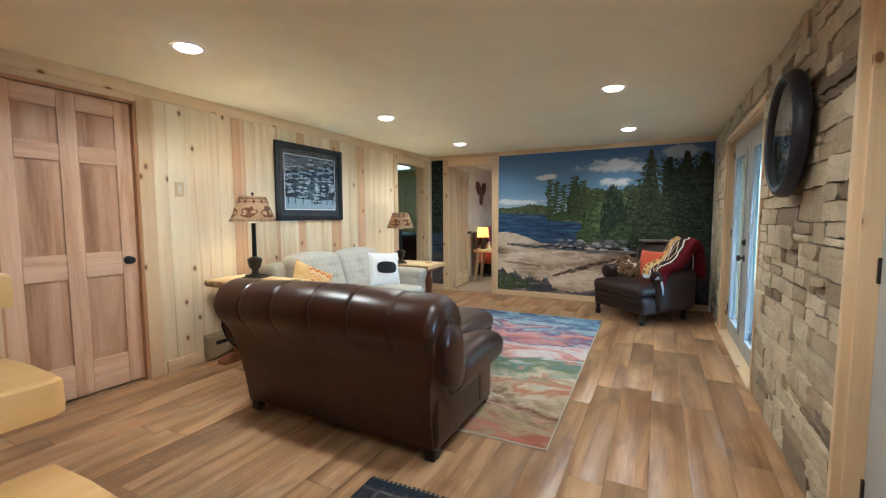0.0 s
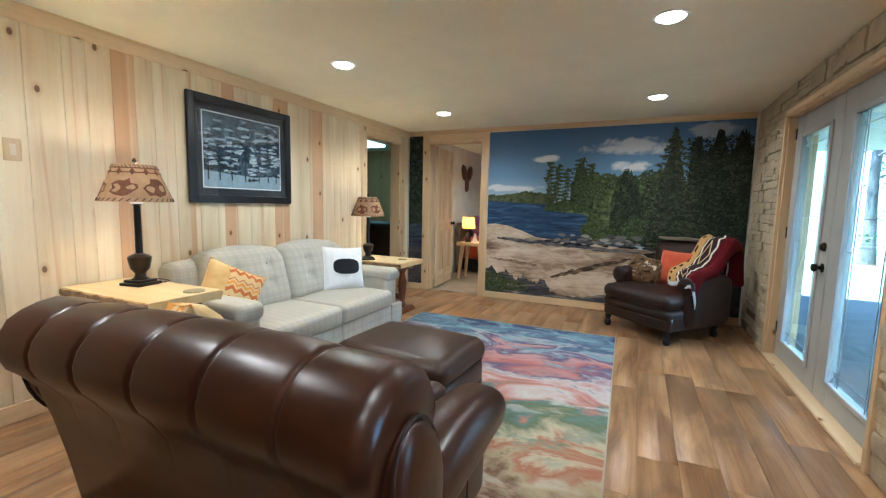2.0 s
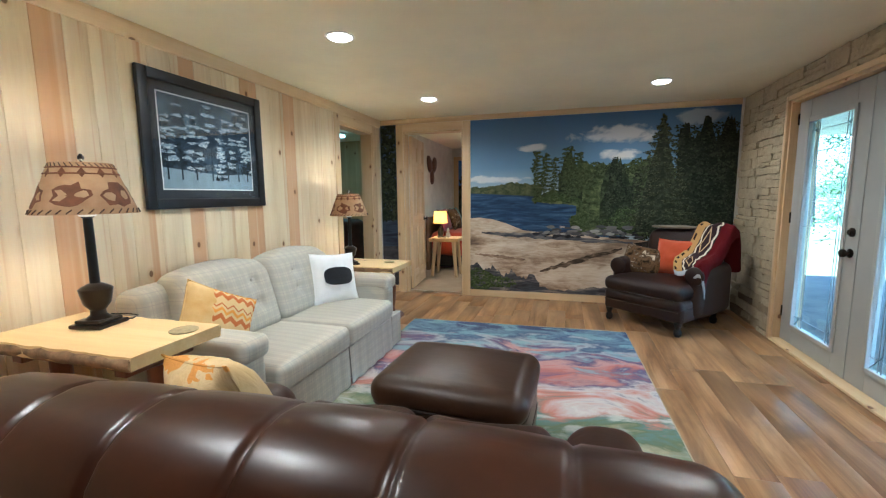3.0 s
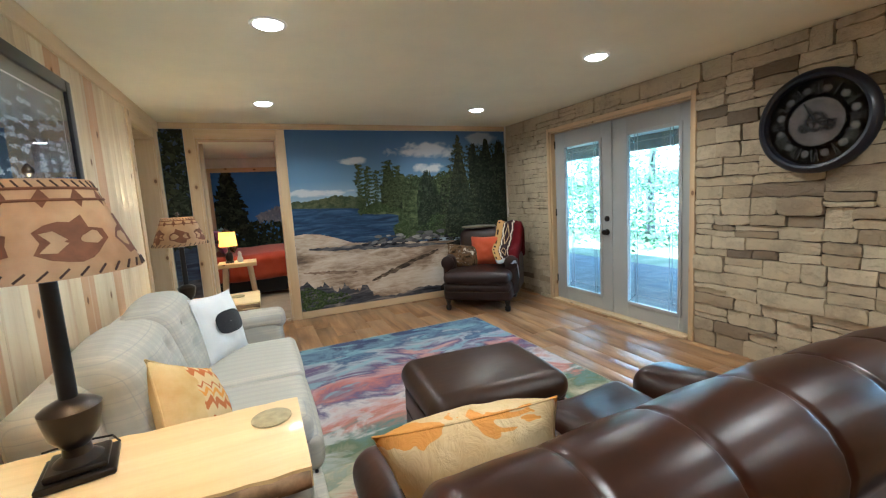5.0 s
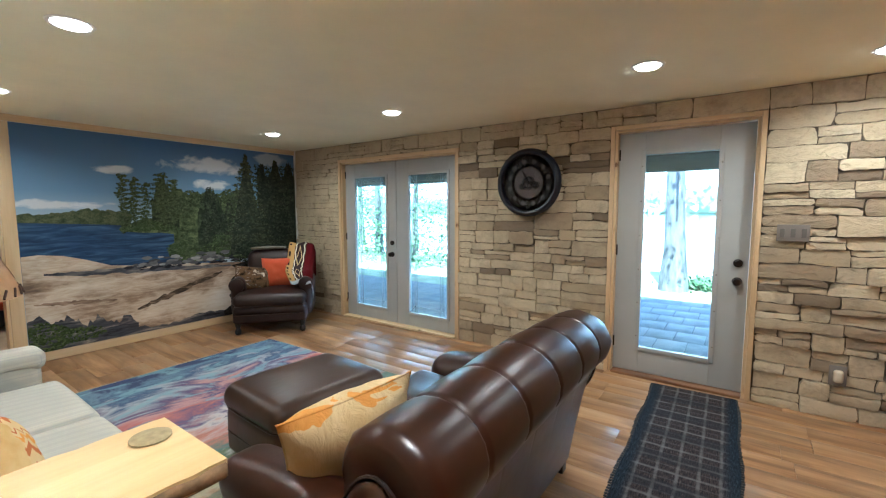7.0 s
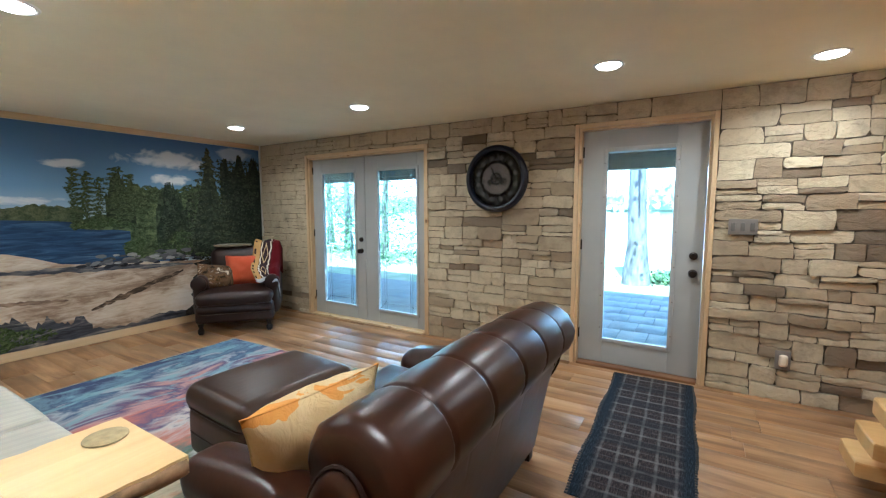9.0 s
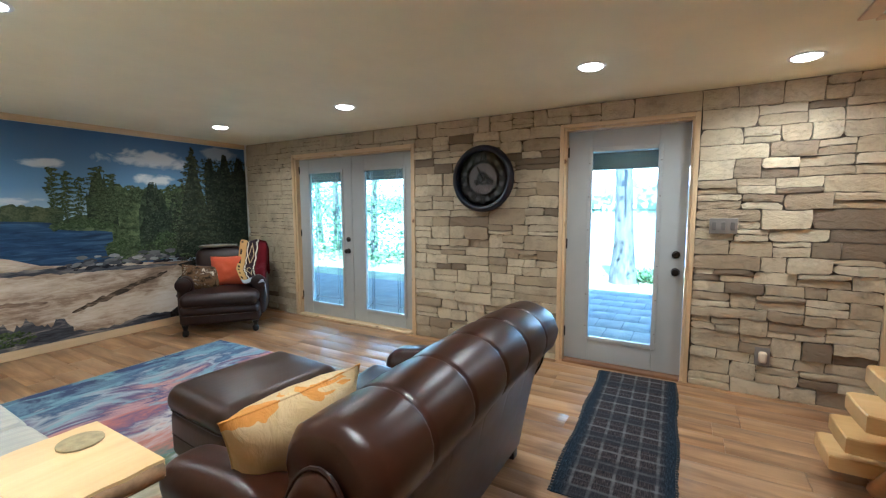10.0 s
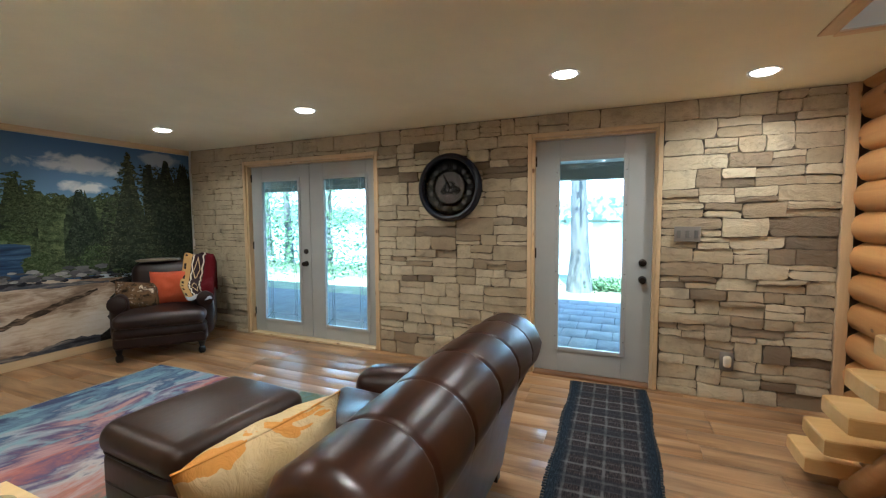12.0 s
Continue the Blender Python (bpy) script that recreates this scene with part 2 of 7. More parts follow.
ORANGE_FABRIC = fabric("rust_fabric", (0.40, 0.062, 0.018), (0.46, 0.085, 0.028))
BLACK_INK = fabric("black_print", (0.010, 0.011, 0.016), (0.016, 0.017, 0.022))
GLASS = glass("clear_glass")
PANE = glass("cyan_tinted_glass", (0.74, 0.955, 1.0))
LAMP_DISC = glow("lamp_disc", (1.0, 0.90, 0.75), 5.0)
GREY_PLASTIC = plain("grey_plastic", (0.20, 0.18, 0.16), 0.5, var=0.08)
IVORY = plain("ivory_plastic", (0.70, 0.62, 0.48), 0.45, var=0.04)
HEATER = plain("heater_enamel", (0.30, 0.23, 0.13), 0.45, 0.2, var=0.1)
DARK = plain("dark_void", (0.01, 0.01, 0.01), 0.9)


# ---- mesh helpers ----
class Geo:
    """Vertices and faces gathered for one mesh."""

    def __init__(self):
        self.v, self.f = [], []

    def add(self, verts, faces):
        o = len(self.v)
        self.v += [tuple(p) for p in verts]
        self.f += [tuple(i + o for i in q) for q in faces]
        return self

    def box(self, lo, hi):
        (a, b, c), (d, e, g) = lo, hi
        return self.add([(a, b, c), (d, b, c), (d, e, c), (a, e, c), (a, b, g), (d, b, g), (d, e, g), (a, e, g)],
                        [(3, 2, 1, 0), (4, 5, 6, 7), (0, 1, 5, 4), (1, 2, 6, 5), (2, 3, 7, 6), (3, 0, 4, 7)])

    def rbox(self, lo, hi, r=0.005, flat=1, arc=2, puff=(0, 0, 0), warp=None):
        """A box with rounded edges; puff swells the faces outwards, warp moves each point."""
        c = [(p + q) / 2 for p, q in zip(lo, hi)]
        h = [abs(q - p) / 2 for p, q in zip(lo, hi)]
        r = min(r, *h) * 0.999
        rows = []
        for k in h:
            mid = [(-1 + 2 * i / flat) * (k - r) for i in range(flat + 1)]
            rows.append([-k + e - 0 for e in [r - x for x in [r * math.tan(radians(45) * (arc - i) / arc) for i in range(arc)]]] + mid
                        + [k - r + r * math.tan(radians(45) * (i + 1) / arc) for i in range(arc)])
        ids, verts, faces = {}, [], []

        def vid(p):
            key = tuple(round(x, 6) for x in p)
            if key not in ids:
                ids[key] = len(verts)
                core = [max(-(k - r), min(k - r, x)) for x, k in zip(p, h)]
                d = Vector([x - y for x, y in zip(p, core)])
                if d.length > 1e-9:
                    d = d.normalized() * r
                q = [x + y for x, y in zip(core, d)]
                for ax in range(3):
                    if puff[ax]:
                        u, w = [q[i] / h[i] for i in range(3) if i != ax]
                        q[ax] += math.copysign(puff[ax], q[ax]) * (1 - u * u) * (1 - w * w) * min(1, abs(q[ax]) / h[ax] * 1.0)
                q = [x + y for x, y in zip(q, c)]
                verts.append(warp(*q) if warp else q)
            return ids[key]

        for ax in range(3):
            a, b = [(1, 2), (2, 0), (0, 1)][ax]
            for side in (-1, 1):
                for i in range(len(rows[a]) - 1):
                    for j in range(len(rows[b]) - 1):
                        quad = []
                        for di, dj in ((0, 0), (1, 0), (1, 1), (0, 1)):
                            p = [0, 0, 0]
                            p[ax], p[a], p[b] = side * h[ax], rows[a][i + di], rows[b][j + dj]
                            quad.append(vid(p))
                        if len(set(quad)) == 4:
                            faces.append(quad if side > 0 else quad[::-1])
        return self.add(verts, faces)

    def lathe(self, prof, n=20, at=(0, 0, 0), axis=2):
        """A profile of (radius, height) turned about an axis."""
        vs = []
        for r, z in prof:
            for i in range(n):
                a = 2 * math.pi * i / n
                p = (r * math.cos(a), r * math.sin(a), z)
                if axis == 0:
                    p = (p[2], p[0], p[1])
                elif axis == 1:
                    p = (p[1], p[2], p[0])
                vs.append([x + y for x, y in zip(p, at)])
        fs = [(k * n + i, k * n + (i + 1) % n, (k + 1) * n + (i + 1) % n, (k + 1) * n + i) for k in range(len(prof) - 1) for i in range(n)]
        fs.append(tuple(range(n))[::-1])
        fs.append(tuple(range((len(prof) - 1) * n, len(prof) * n)))
        return self.add(vs, fs)

    def loft(self, rings, caps=True):
        n = len(rings[0])
        fs = [(k * n + i, k * n + (i + 1) % n, (k + 1) * n + (i + 1) % n, (k + 1) * n + i) for k in range(len(rings) - 1) for i in range(n)]
        if caps:
            fs += [tuple(range(n))[::-1], tuple(range((len(rings) - 1) * n, len(rings) * n))]
        return self.add([p for r in rings for p in r], fs)

    def tube(self, pts, r, n=8):
        rings = []
        for i, p in enumerate(pts):
            a, b = Vector(pts[max(0, i - 1)]), Vector(pts[min(len(pts) - 1, i + 1)])
            d = (b - a).normalized()
            u = d.orthogonal().normalized() if abs(d.z) > 0.99 else d.cross(Vector((0, 0, 1))).normalized()
            w = d.cross(u)
            rr = r[i] if isinstance(r, (list, tuple)) else r
            rings.append([Vector(p) + rr * (math.cos(2 * math.pi * k / n) * u + math.sin(2 * math.pi * k / n) * w) for k in range(n)])
        return self.loft(rings)

    def prism(self, poly, lo, hi, axis=2):
        """A polygon drawn in the plane across an axis, pushed from lo to hi along it."""
        def put(p, h):
            return {2: (p[0], p[1], h), 0: (h, p[0], p[1]), 1: (p[0], h, p[1])}[axis]
        return self.loft([[put(p, lo) for p in poly], [put(p, hi) for p in poly]])

    def mesh(self, name, smooth=None):
        me = bpy.data.meshes.new(name)
        me.from_pydata(self.v, [], self.f)
        bm = bmesh.new()
        bm.from_mesh(me)
        if len(self.f) < 30000:
            bmesh.ops.recalc_face_normals(bm, faces=bm.faces)
        if smooth:
            lim = radians(smooth)
            for fc in bm.faces:
                fc.smooth = True
            for ed in bm.edges:
                if len(ed.link_faces) == 2 and ed.calc_face_angle(0) > lim:
                    ed.smooth = False
        bm.to_mesh(me)
        bm.free()
        return me


def part(name, geo, material, parent=None, label="", smooth=40, at=None):
    """One mesh object, under a thing or a part where one is given."""
    ob = new(name, geo.mesh(name, smooth) if isinstance(geo, Geo) else geo)
    if not ob.data.materials:
        ob.data.materials.append(material)
    ob.parent = parent
    if at is not None:
        ob.matrix_basis = at
    if label:
        ob["label"] = label
    return ob


def thing(name, label, category, m=None, group="", kind=""):
    ob = new(name)
    ob.empty_display_size = 0.1
    if m is not None:
        ob.matrix_basis = m
    return tagged(ob, label, category, group, kind)


def solid(name, geo, material, label="", category="", kind="", smooth=40, group="", at=None):
    return tagged(part(name, geo, material, None, "", smooth, at), label, category, group, kind)


def panels(rect, holes):
    """The rectangles that are left of rect (a0, b0, a1, b1) once the holes are cut out of it."""
    a0, b0, a1, b1 = rect
    out, cuts = [], sorted({a0, a1, *[h[0] for h in holes], *[h[2] for h in holes]})
    for p, q in zip(cuts, cuts[1:]):
        spans = sorted((h[1], h[3]) for h in holes if h[0] <= p + 1e-6 and h[2] >= q - 1e-6)
        z = b0
        for s, e in spans:
            if s > z + 1e-6:
                out.append((p, z, q, s))
            z = max(z, e)
        if z < b1 - 1e-6:
            out.append((p, z, q, b1))
    return out

# ---- the setting ----
XE, XW, YN, YS, H = 0.695, -3.42, 6.53, 0.0, 2.25
FRENCH = (3.755, 0.0, 5.565, 2.02)     # y0, z0, y1, z1 in the east wall
ENTRY = (1.175, 0.0, 2.15, 2.062)
BED_DOOR = (-3.10, 0.0, -2.31, 2.09)  # x0, z0, x1, z1 in the north wall
PINE_DOOR = (1.155, 0.0, 1.955, 2.11)   # y0, z0, y1, z1 in the west wall
HALL = (5.47, 0.0, 6.27, 2.06)


def wall_x(name, x0, x1, rect, holes, material, label):
    g = Geo()
    for a, b, c, d in panels(rect, holes):
        g.box((x0, a, b), (x1, c, d))
    return solid(name, g, material, label, "wall", "structure", None)


def wall_y(name, y0, y1, rect, holes, material, label):
    g = Geo()
    for a, b, c, d in panels(rect, holes):
        g.box((a, y0, b), (c, y1, d))
    return solid(name, g, material, label, "wall", "structure", None)


MORTAR = plain("stone_joint", (0.12, 0.092, 0.064), 0.9, var=0.4, scale=14, bump=0.5)
PLASTER = plain("whitewashed_board", (0.72, 0.69, 0.61), 0.7, var=0.1, scale=5, bump=0.3)
SHEATH = plain("pine_backing", (0.30, 0.19, 0.09), 0.7, var=0.2)
CARPET = fabric("tan_carpet", (0.30, 0.22, 0.13), (0.36, 0.27, 0.17))

wall_east = wall_x("wall_east", XE + 0.012, XE + 0.20, (YS - 0.3, -0.1, YN + 0.14, H + 0.1), [FRENCH, ENTRY], MORTAR, "wall faced with stacked ledge stone")
wall_north = wall_y("wall_north", YN, YN + 0.14, (XW - 0.15, -0.1, XE + 0.012, H + 0.1), [BED_DOOR], PLASTER, "end wall covered by a lake mural")
wall_west = wall_x("wall_west", XW - 0.15, XW - 0.015, (YS - 0.3, -0.1, YN, H + 0.1), [PINE_DOOR, HALL], SHEATH, "knotty pine board wall")
wall_south = wall_y("wall_south", YS - 0.34, YS - 0.16, (XW - 0.15, -0.1, XE + 0.012, 4.6), [], SHEATH, "wall of honey-coloured round logs")

ceil = Geo()
WELL = (-3.42, -0.16, -0.36, 0.50)
for a, b, c, d in panels((XW, YS - 0.16, XE, YN), [WELL]):
    ceil.box((a, b, H), (c, d, H + 0.12))
solid("ceiling", ceil, CEIL, "smooth off-white painted ceiling", "ceiling", "structure", None)
well = Geo()
well.box((-3.42, 0.52, H + 0.12), (-0.36, 0.62, 4.6)).box((-0.34, -0.16, H + 0.12), (-0.24, 0.62, 4.6)).box((-3.52, -0.16, H + 0.12), (-3.42, 0.62, 4.6)).box((-3.52, -0.16, 4.6), (-0.24, 0.62, 4.7))
solid("wall_stairwell", well, PINE_TRIM_X, "pine lining of the stairwell above the ceiling", "wall", "structure", None)
trim_w = thing("trim", "pale pine edging round the stairwell opening", "trim", kind="structure")
part("board", Geo().rbox((-3.41, 0.49, H - 0.012), (-0.345, 0.56, H - 0.001), 0.003), PINE_TRIM_X, trim_w)
part("board", Geo().rbox((-0.37, -0.1, H - 0.012), (-0.31, 0.488, H - 0.001), 0.003), PINE_TRIM_Y, trim_w)

floor = solid("floor", Geo().box((XW - 0.15, YS - 0.34, -0.12), (XE + 0.2, YN + 0.14, -0.012)), plain("floor_gap", (0.06, 0.035, 0.02), 0.8), "wood-look laminate plank floor in warm brown", "floor", "structure", None)


def casing(name, plane, side, x, rect, w, t, label, sill=False):
    """Flat trim boards round an opening, standing t proud of the plane at x, on its side (+1 or -1)."""
    a0, b0, a1, b1 = rect
    base = thing(name, label, "trim", kind="structure")
    lo, hi = sorted((x, x + side * t))

    def brd(a, b, c, d, mat):
        g = Geo()
        if plane == 'x':
            g.rbox((lo, a, b), (hi, c, d), 0.004)
        else:
            g.rbox((a, lo, b), (c, hi, d), 0.004)
        part("board", g, mat, base)
    brd(a0 - w, 0.0, a0, b1 + w, PINE_TRIM)
    brd(a1, 0.0, a1 + w, b1 + w, PINE_TRIM)
    brd(a0, b1, a1, b1 + w, PINE_TRIM_Y if plane == 'x' else PINE_TRIM_X)
    return base


def lining(name, plane, x0, x1, rect, t, mat, label):
    """The jamb boards that line an opening through a wall."""
    a0, b0, a1, b1 = rect
    base = thing(name, label, "door frame", kind="structure")
    for a, b, c, d in ((a0, 0, a0 + t, b1), (a1 - t, 0, a1, b1), (a0 + t, b1 - t, a1 - t, b1)):
        g = Geo()
        if plane == 'x':
            g.box((x0, a, b), (x1, c, d))
        else:
            g.box((a, x0, b), (c, x1, d))
        part("jamb", g, mat, base)
    return base


casing("trim_french", 'x', -1, XE + 0.012, FRENCH, 0.040, 0.034, "narrow pine trim round the double door")
casing("trim_entry", 'x', -1, XE + 0.012, ENTRY, 0.034, 0.040, "narrow pine trim round the glazed door")
casing("trim_bedroom", 'y', -1, YN, BED_DOOR, 0.095, 0.018, "pine trim round the bedroom doorway")
casing("trim_hall", 'x', 1, XW - 0.012, HALL, 0.10, 0.022, "pine trim round the hall opening")
casing("trim_pine_door", 'x', 1, XW - 0.012, PINE_DOOR, 0.105, 0.022, "whitewashed pine trim round the panel door")
lining("jamb_french", 'x', XE + 0.0, XE + 0.20, FRENCH, 0.02, PINE_TRIM, "pine jamb of the double door")
lining("jamb_entry", 'x', XE + 0.0, XE + 0.20, ENTRY, 0.02, PINE_TRIM, "pine jamb of the glazed door")
lining("jamb_bedroom", 'y', YN + 0.002, YN + 0.138, BED_DOOR, 0.018, PINE_TRIM, "pine jamb of the bedroom doorway")
lining("jamb_hall", 'x', XW - 0.148, XW - 0.002, HALL, 0.018, PINE_TRIM, "pine jamb of the hall opening")
lining("jamb_pine_door", 'x', XW - 0.148, XW - 0.002, PINE_DOOR, 0.018, JAMB, "reddish pine jamb of the panel door")

base = thing("baseboard", "plain pine baseboards along the walls", "baseboard", kind="structure")
part("board", Geo().rbox((-2.214, YN - 0.018, 0.0), (XE - 0.03, YN - 0.001, 0.085), 0.004), PINE_TRIM_X, base)
part("board", Geo().rbox((XW + 0.0, YN - 0.018, 0.0), (-3.198, YN - 0.001, 0.085), 0.004), PINE_TRIM_X, base)
part("board", Geo().rbox((XW + 0.001, 2.08, 0.0), (XW + 0.018, 2.36, 0.10), 0.004), PINE_TRIM_Y, base)
crown = thing("trim_crown", "pine boards along the top of the walls", "trim", kind="structure")
part("board", Geo().rbox((XW + 0.01, YN - 0.02, 2.188), (XE - 0.03, YN - 0.001, H - 0.001), 0.004), PINE_TRIM_X, crown)
part("board", Geo().rbox((XW - 0.01, 0.0, 2.155), (XW + 0.016, YN - 0.022, H - 0.001), 0.004), PINE_TRIM_Y, crown)
part("post", Geo().rbox((XE - 0.03, 0.0, 0.0), (XE + 0.011, 0.065, H - 0.001), 0.004), PINE_TRIM, crown)
THRESHOLD = wood("stained_threshold", (0.10, 0.045, 0.02), (0.22, 0.11, 0.05), (0.30, 0.165, 0.08), 1)
for nm, y0, y1 in (("threshold_french", 3.78, 5.54), ("threshold_entry", 1.20, 2.125)):
    solid(nm, Geo().rbox((XE - 0.03, y0, 0.0), (XE + 0.19, y1, 0.022), 0.005), THRESHOLD if nm == "threshold_entry" else PINE_TRIM_Y, "low wooden threshold under a door", "threshold", "structure")


# ---- doors ----
def knob_geo(x0, x1, y, z, r):
    """A round knob on a rose, standing out from x0 to x1."""
    d = x1 - x0
    return Geo().lathe([(r * 1.05, 0), (r * 1.1, d * 0.12), (r * 0.45, d * 0.2), (r * 0.4, d * 0.45), (r * 0.85, d * 0.55), (r, d * 0.75), (r * 0.85, d * 0.95), (r * 0.3, d)], 18, (x0, y, z), 0)


def panel_door(name, w, h, m, stile_mat, rail_mat, panel_mat, label, knob_at):
    """A six-panel door: y along its width, z up, x through it."""
    d = thing(name, label, "door", m, kind="structure")
    t, s = 0.018, 0.102
    rows = [(0.24, 0.83), (1.0, 1.62), (1.73, h - 0.115)]
    cols = [(s, w / 2 - s / 2), (w / 2 + s / 2, w - s)]
    for a, b in ((0, s), (w - s, w), (w / 2 - s / 2, w / 2 + s / 2)):
        part("stile", Geo().rbox((-t, a, 0.01), (t, b, h), 0.003), stile_mat, d)
    for lo, hi in ((0.01, 0.24), (0.83, 1.0), (1.62, 1.73), (h - 0.115, h)):
        for a, b in cols:
            part("rail", Geo().rbox((-t + 0.0006, a + 0.0005, lo), (t - 0.0006, b - 0.0005, hi), 0.003), rail_mat, d)
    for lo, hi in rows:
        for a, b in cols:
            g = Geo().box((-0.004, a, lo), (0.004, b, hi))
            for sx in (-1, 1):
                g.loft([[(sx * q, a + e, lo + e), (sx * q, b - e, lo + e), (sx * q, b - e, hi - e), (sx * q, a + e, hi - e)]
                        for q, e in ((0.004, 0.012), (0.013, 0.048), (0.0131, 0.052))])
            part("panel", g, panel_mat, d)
    for sx in (-1, 1):
        part("knob", knob_geo(sx * t, sx * (t + 0.06), knob_at, 0.93, 0.029), BLACK, d, "round black knob")
    return d


panel_door("door_1", 0.756, 2.08, pose(XW - 0.055, 1.177, 0.008), DOOR_WOOD, DOOR_WOOD_Y, DOOR_PANEL_SHADED, "closed six-panel door of unfinished reddish fir", 0.69)
PALE_DOOR = wood("pale_pine_door", (0.58, 0.42, 0.24), (0.66, 0.51, 0.32), (0.73, 0.59, 0.41), 2, vary=0.03, rough=0.5)
PALE_DOOR_Y = wood("pale_pine_rail", (0.58, 0.42, 0.24), (0.66, 0.51, 0.32), (0.73, 0.59, 0.41), 1, vary=0.03, rough=0.5)
panel_door("door_2", 0.75, 2.05, pose(-3.062, YN + 0.15, 0.01, 0, 0, 6), PALE_DOOR, PALE_DOOR_Y, PALE_DOOR, "pale six-panel pine door standing open into the bedroom", 0.69)


def glazed_door(name, y0, y1, x, pane, label, came, knob_y, hinge_y, deadbolt):
    """A painted steel door with one tall pane; its inner face stands at x."""
    d = thing(name, label, "door", pose(x, 0, 0), kind="structure")
    a, b, c, e = pane
    z0, z1 = 0.024, (FRENCH if came else ENTRY)[3] - 0.024
    for lo, hi in (((0, y0, z0), (0.044, a, z1)), ((0, c, z0), (0.044, y1, z1))):
        part("stile", Geo().rbox(lo, hi, 0.003), DOOR_PAINT, d)
    for lo, hi in (((0.0005, a, z0), (0.0435, c, b)), ((0.0005, a, e), (0.0435, c, z1))):
        part("rail", Geo().rbox(lo, hi, 0.003), DOOR_PAINT, d)
    for lo, hi in (((-0.012, a - 0.028, b - 0.028), (0.0, a + 0.006, e + 0.028)), ((-0.012, c - 0.006, b - 0.028), (0.0, c + 0.028, e + 0.028)),
                   ((-0.0115, a + 0.006, b - 0.028), (0.0, c - 0.006, b + 0.006)), ((-0.0115, a + 0.006, e - 0.006), (0.0, c - 0.006, e + 0.028))):
        part("glazing_bead", Geo().rbox(lo, hi, 0.004), DOOR_PAINT, d)
    p = part("pane", Geo().box((0.018, a, b), (0.023, c, e)), PANE, d, "faintly cyan glass pane")
    p.visible_shadow = False
    if came:
        m1, m2 = 0.075, 0.105
        lead = Geo()
        for k in (m1, m2):
            lead.box((0.013, a + k, b), (0.018, a + k + 0.004, e)).box((0.013, c - k - 0.004, b), (0.018, c - k, e))
        lead.box((0.013, a, b + m1), (0.0175, c, b + m1 + 0.004)).box((0.013, a, e - m1 - 0.004), (0.0175, c, e - m1))
        zm = (b + e) / 2
        lead.box((0.013, a, zm), (0.0175, a + m2, zm + 0.004)).box((0.013, c - m2, zm), (0.0175, c, zm + 0.004))
        lead.box((0.013, a + m2, zm + 0.2), (0.0175, c - m2, zm + 0.204))
        for sy, yy in ((1, a), (-1, c)):
            for zz, sz in ((b, 1), (e, -1)):
                lead.tube([(0.0155, yy, zz), (0.0155, yy + sy * m2, zz + sz * m2)], 0.003, 6)
        part("leading", lead, plain("lead_came", (0.25, 0.27, 0.27), 0.4, 0.7), d, "dark lead lines in the glass")
        drops = Geo()
        for sy, yy in ((1, a), (-1, c)):
            for zz, sz in ((b, 1), (e, -1)):
                drops.lathe([(0.012, -0.004), (0.014, 0), (0.008, 0.004)], 10, (0.012, yy + sy * m1, zz + sz * m1), 0)
        part("glass_jewel", drops, glass("bevel_glass", (0.7, 0.9, 0.9), 0.05), d)
    else:
        for k in range(6):
            for yy in (a - 0.018, c + 0.018):
                zz = b + 0.1 + k * (e - b - 0.2) / 5
                part("screw_cap", Geo().lathe([(0.006, 0), (0.004, 0.003)], 8, (-0.014, yy, zz), 0), GREY_PLASTIC, d)
        for k, xx in ((0, 0.030), (1, 0.032), (2, 0.034)):
            part("blind_slat", Geo().rbox((xx, a + 0.002, e - 0.035 - 0.016 * k), (xx + 0.006, c - 0.002, e - 0.027 - 0.016 * k), 0.002), plain("blind_slat", (0.12, 0.12, 0.13), 0.5), d)
    if knob_y:
        part("knob", knob_geo(0, -0.06, knob_y, 0.87, 0.029), BRONZE, d, "dark bronze round knob")
        part("deadbolt", Geo().lathe([(0.030, 0), (0.030, -0.012), (0.02, -0.018), (0.018, -0.024)], 18, (0, knob_y, 1.01), 0), BRONZE, d, "dark bronze deadbolt")
    for zz in (0.22, 1.02, 1.82):
        part("hinge", Geo().rbox((-0.008, hinge_y - 0.008, zz), (0.004, hinge_y + 0.008, zz + 0.09), 0.003), BRONZE, d)
    return d


glazed_door("door_3", 4.663, 5.543, XE + 0.055, (4.82, 0.182, 5.37, 1.822), "grey-white glazed door with leaded glass, closed", True, 4.725, 5.541, True)
glazed_door("door_4", 3.777, 4.655, XE + 0.055, (3.905, 0.182, 4.465, 1.822), "grey-white glazed door with leaded glass, closed", True, 0, 3.779, False)
glazed_door("door_5", 1.197, 2.128, XE + 0.055, (1.412, 0.24, 1.926, 1.862), "grey-white entry door with one tall clear pane, closed", False, 1.262, 2.126, True)

# ---- rooms beyond ----
g = Geo().box((-4.7, 0.7, -0.05), (-4.6, 2.4, H + 0.1)).box((-4.6, 0.7, -0.05), (XW - 0.15, 0.8, H + 0.1)).box((-4.6, 2.3, -0.05), (XW - 0.15, 2.4, H + 0.1)).box((-4.6, 0.8, H), (XW - 0.15, 2.3, H + 0.1)).box((-4.6, 0.8, -0.1), (XW - 0.15, 2.3, -0.02))
solid("wall_closet", g, PLASTER, "plain closet behind the panel door", "wall", "structure", None)
g = Geo()
g.box((XW - 0.15, YN + 0.14, -0.12), (0.8, 10.5, -0.01))
solid("floor_bedroom", g, CARPET, "tan carpet of the bedroom", "floor", "structure", None)
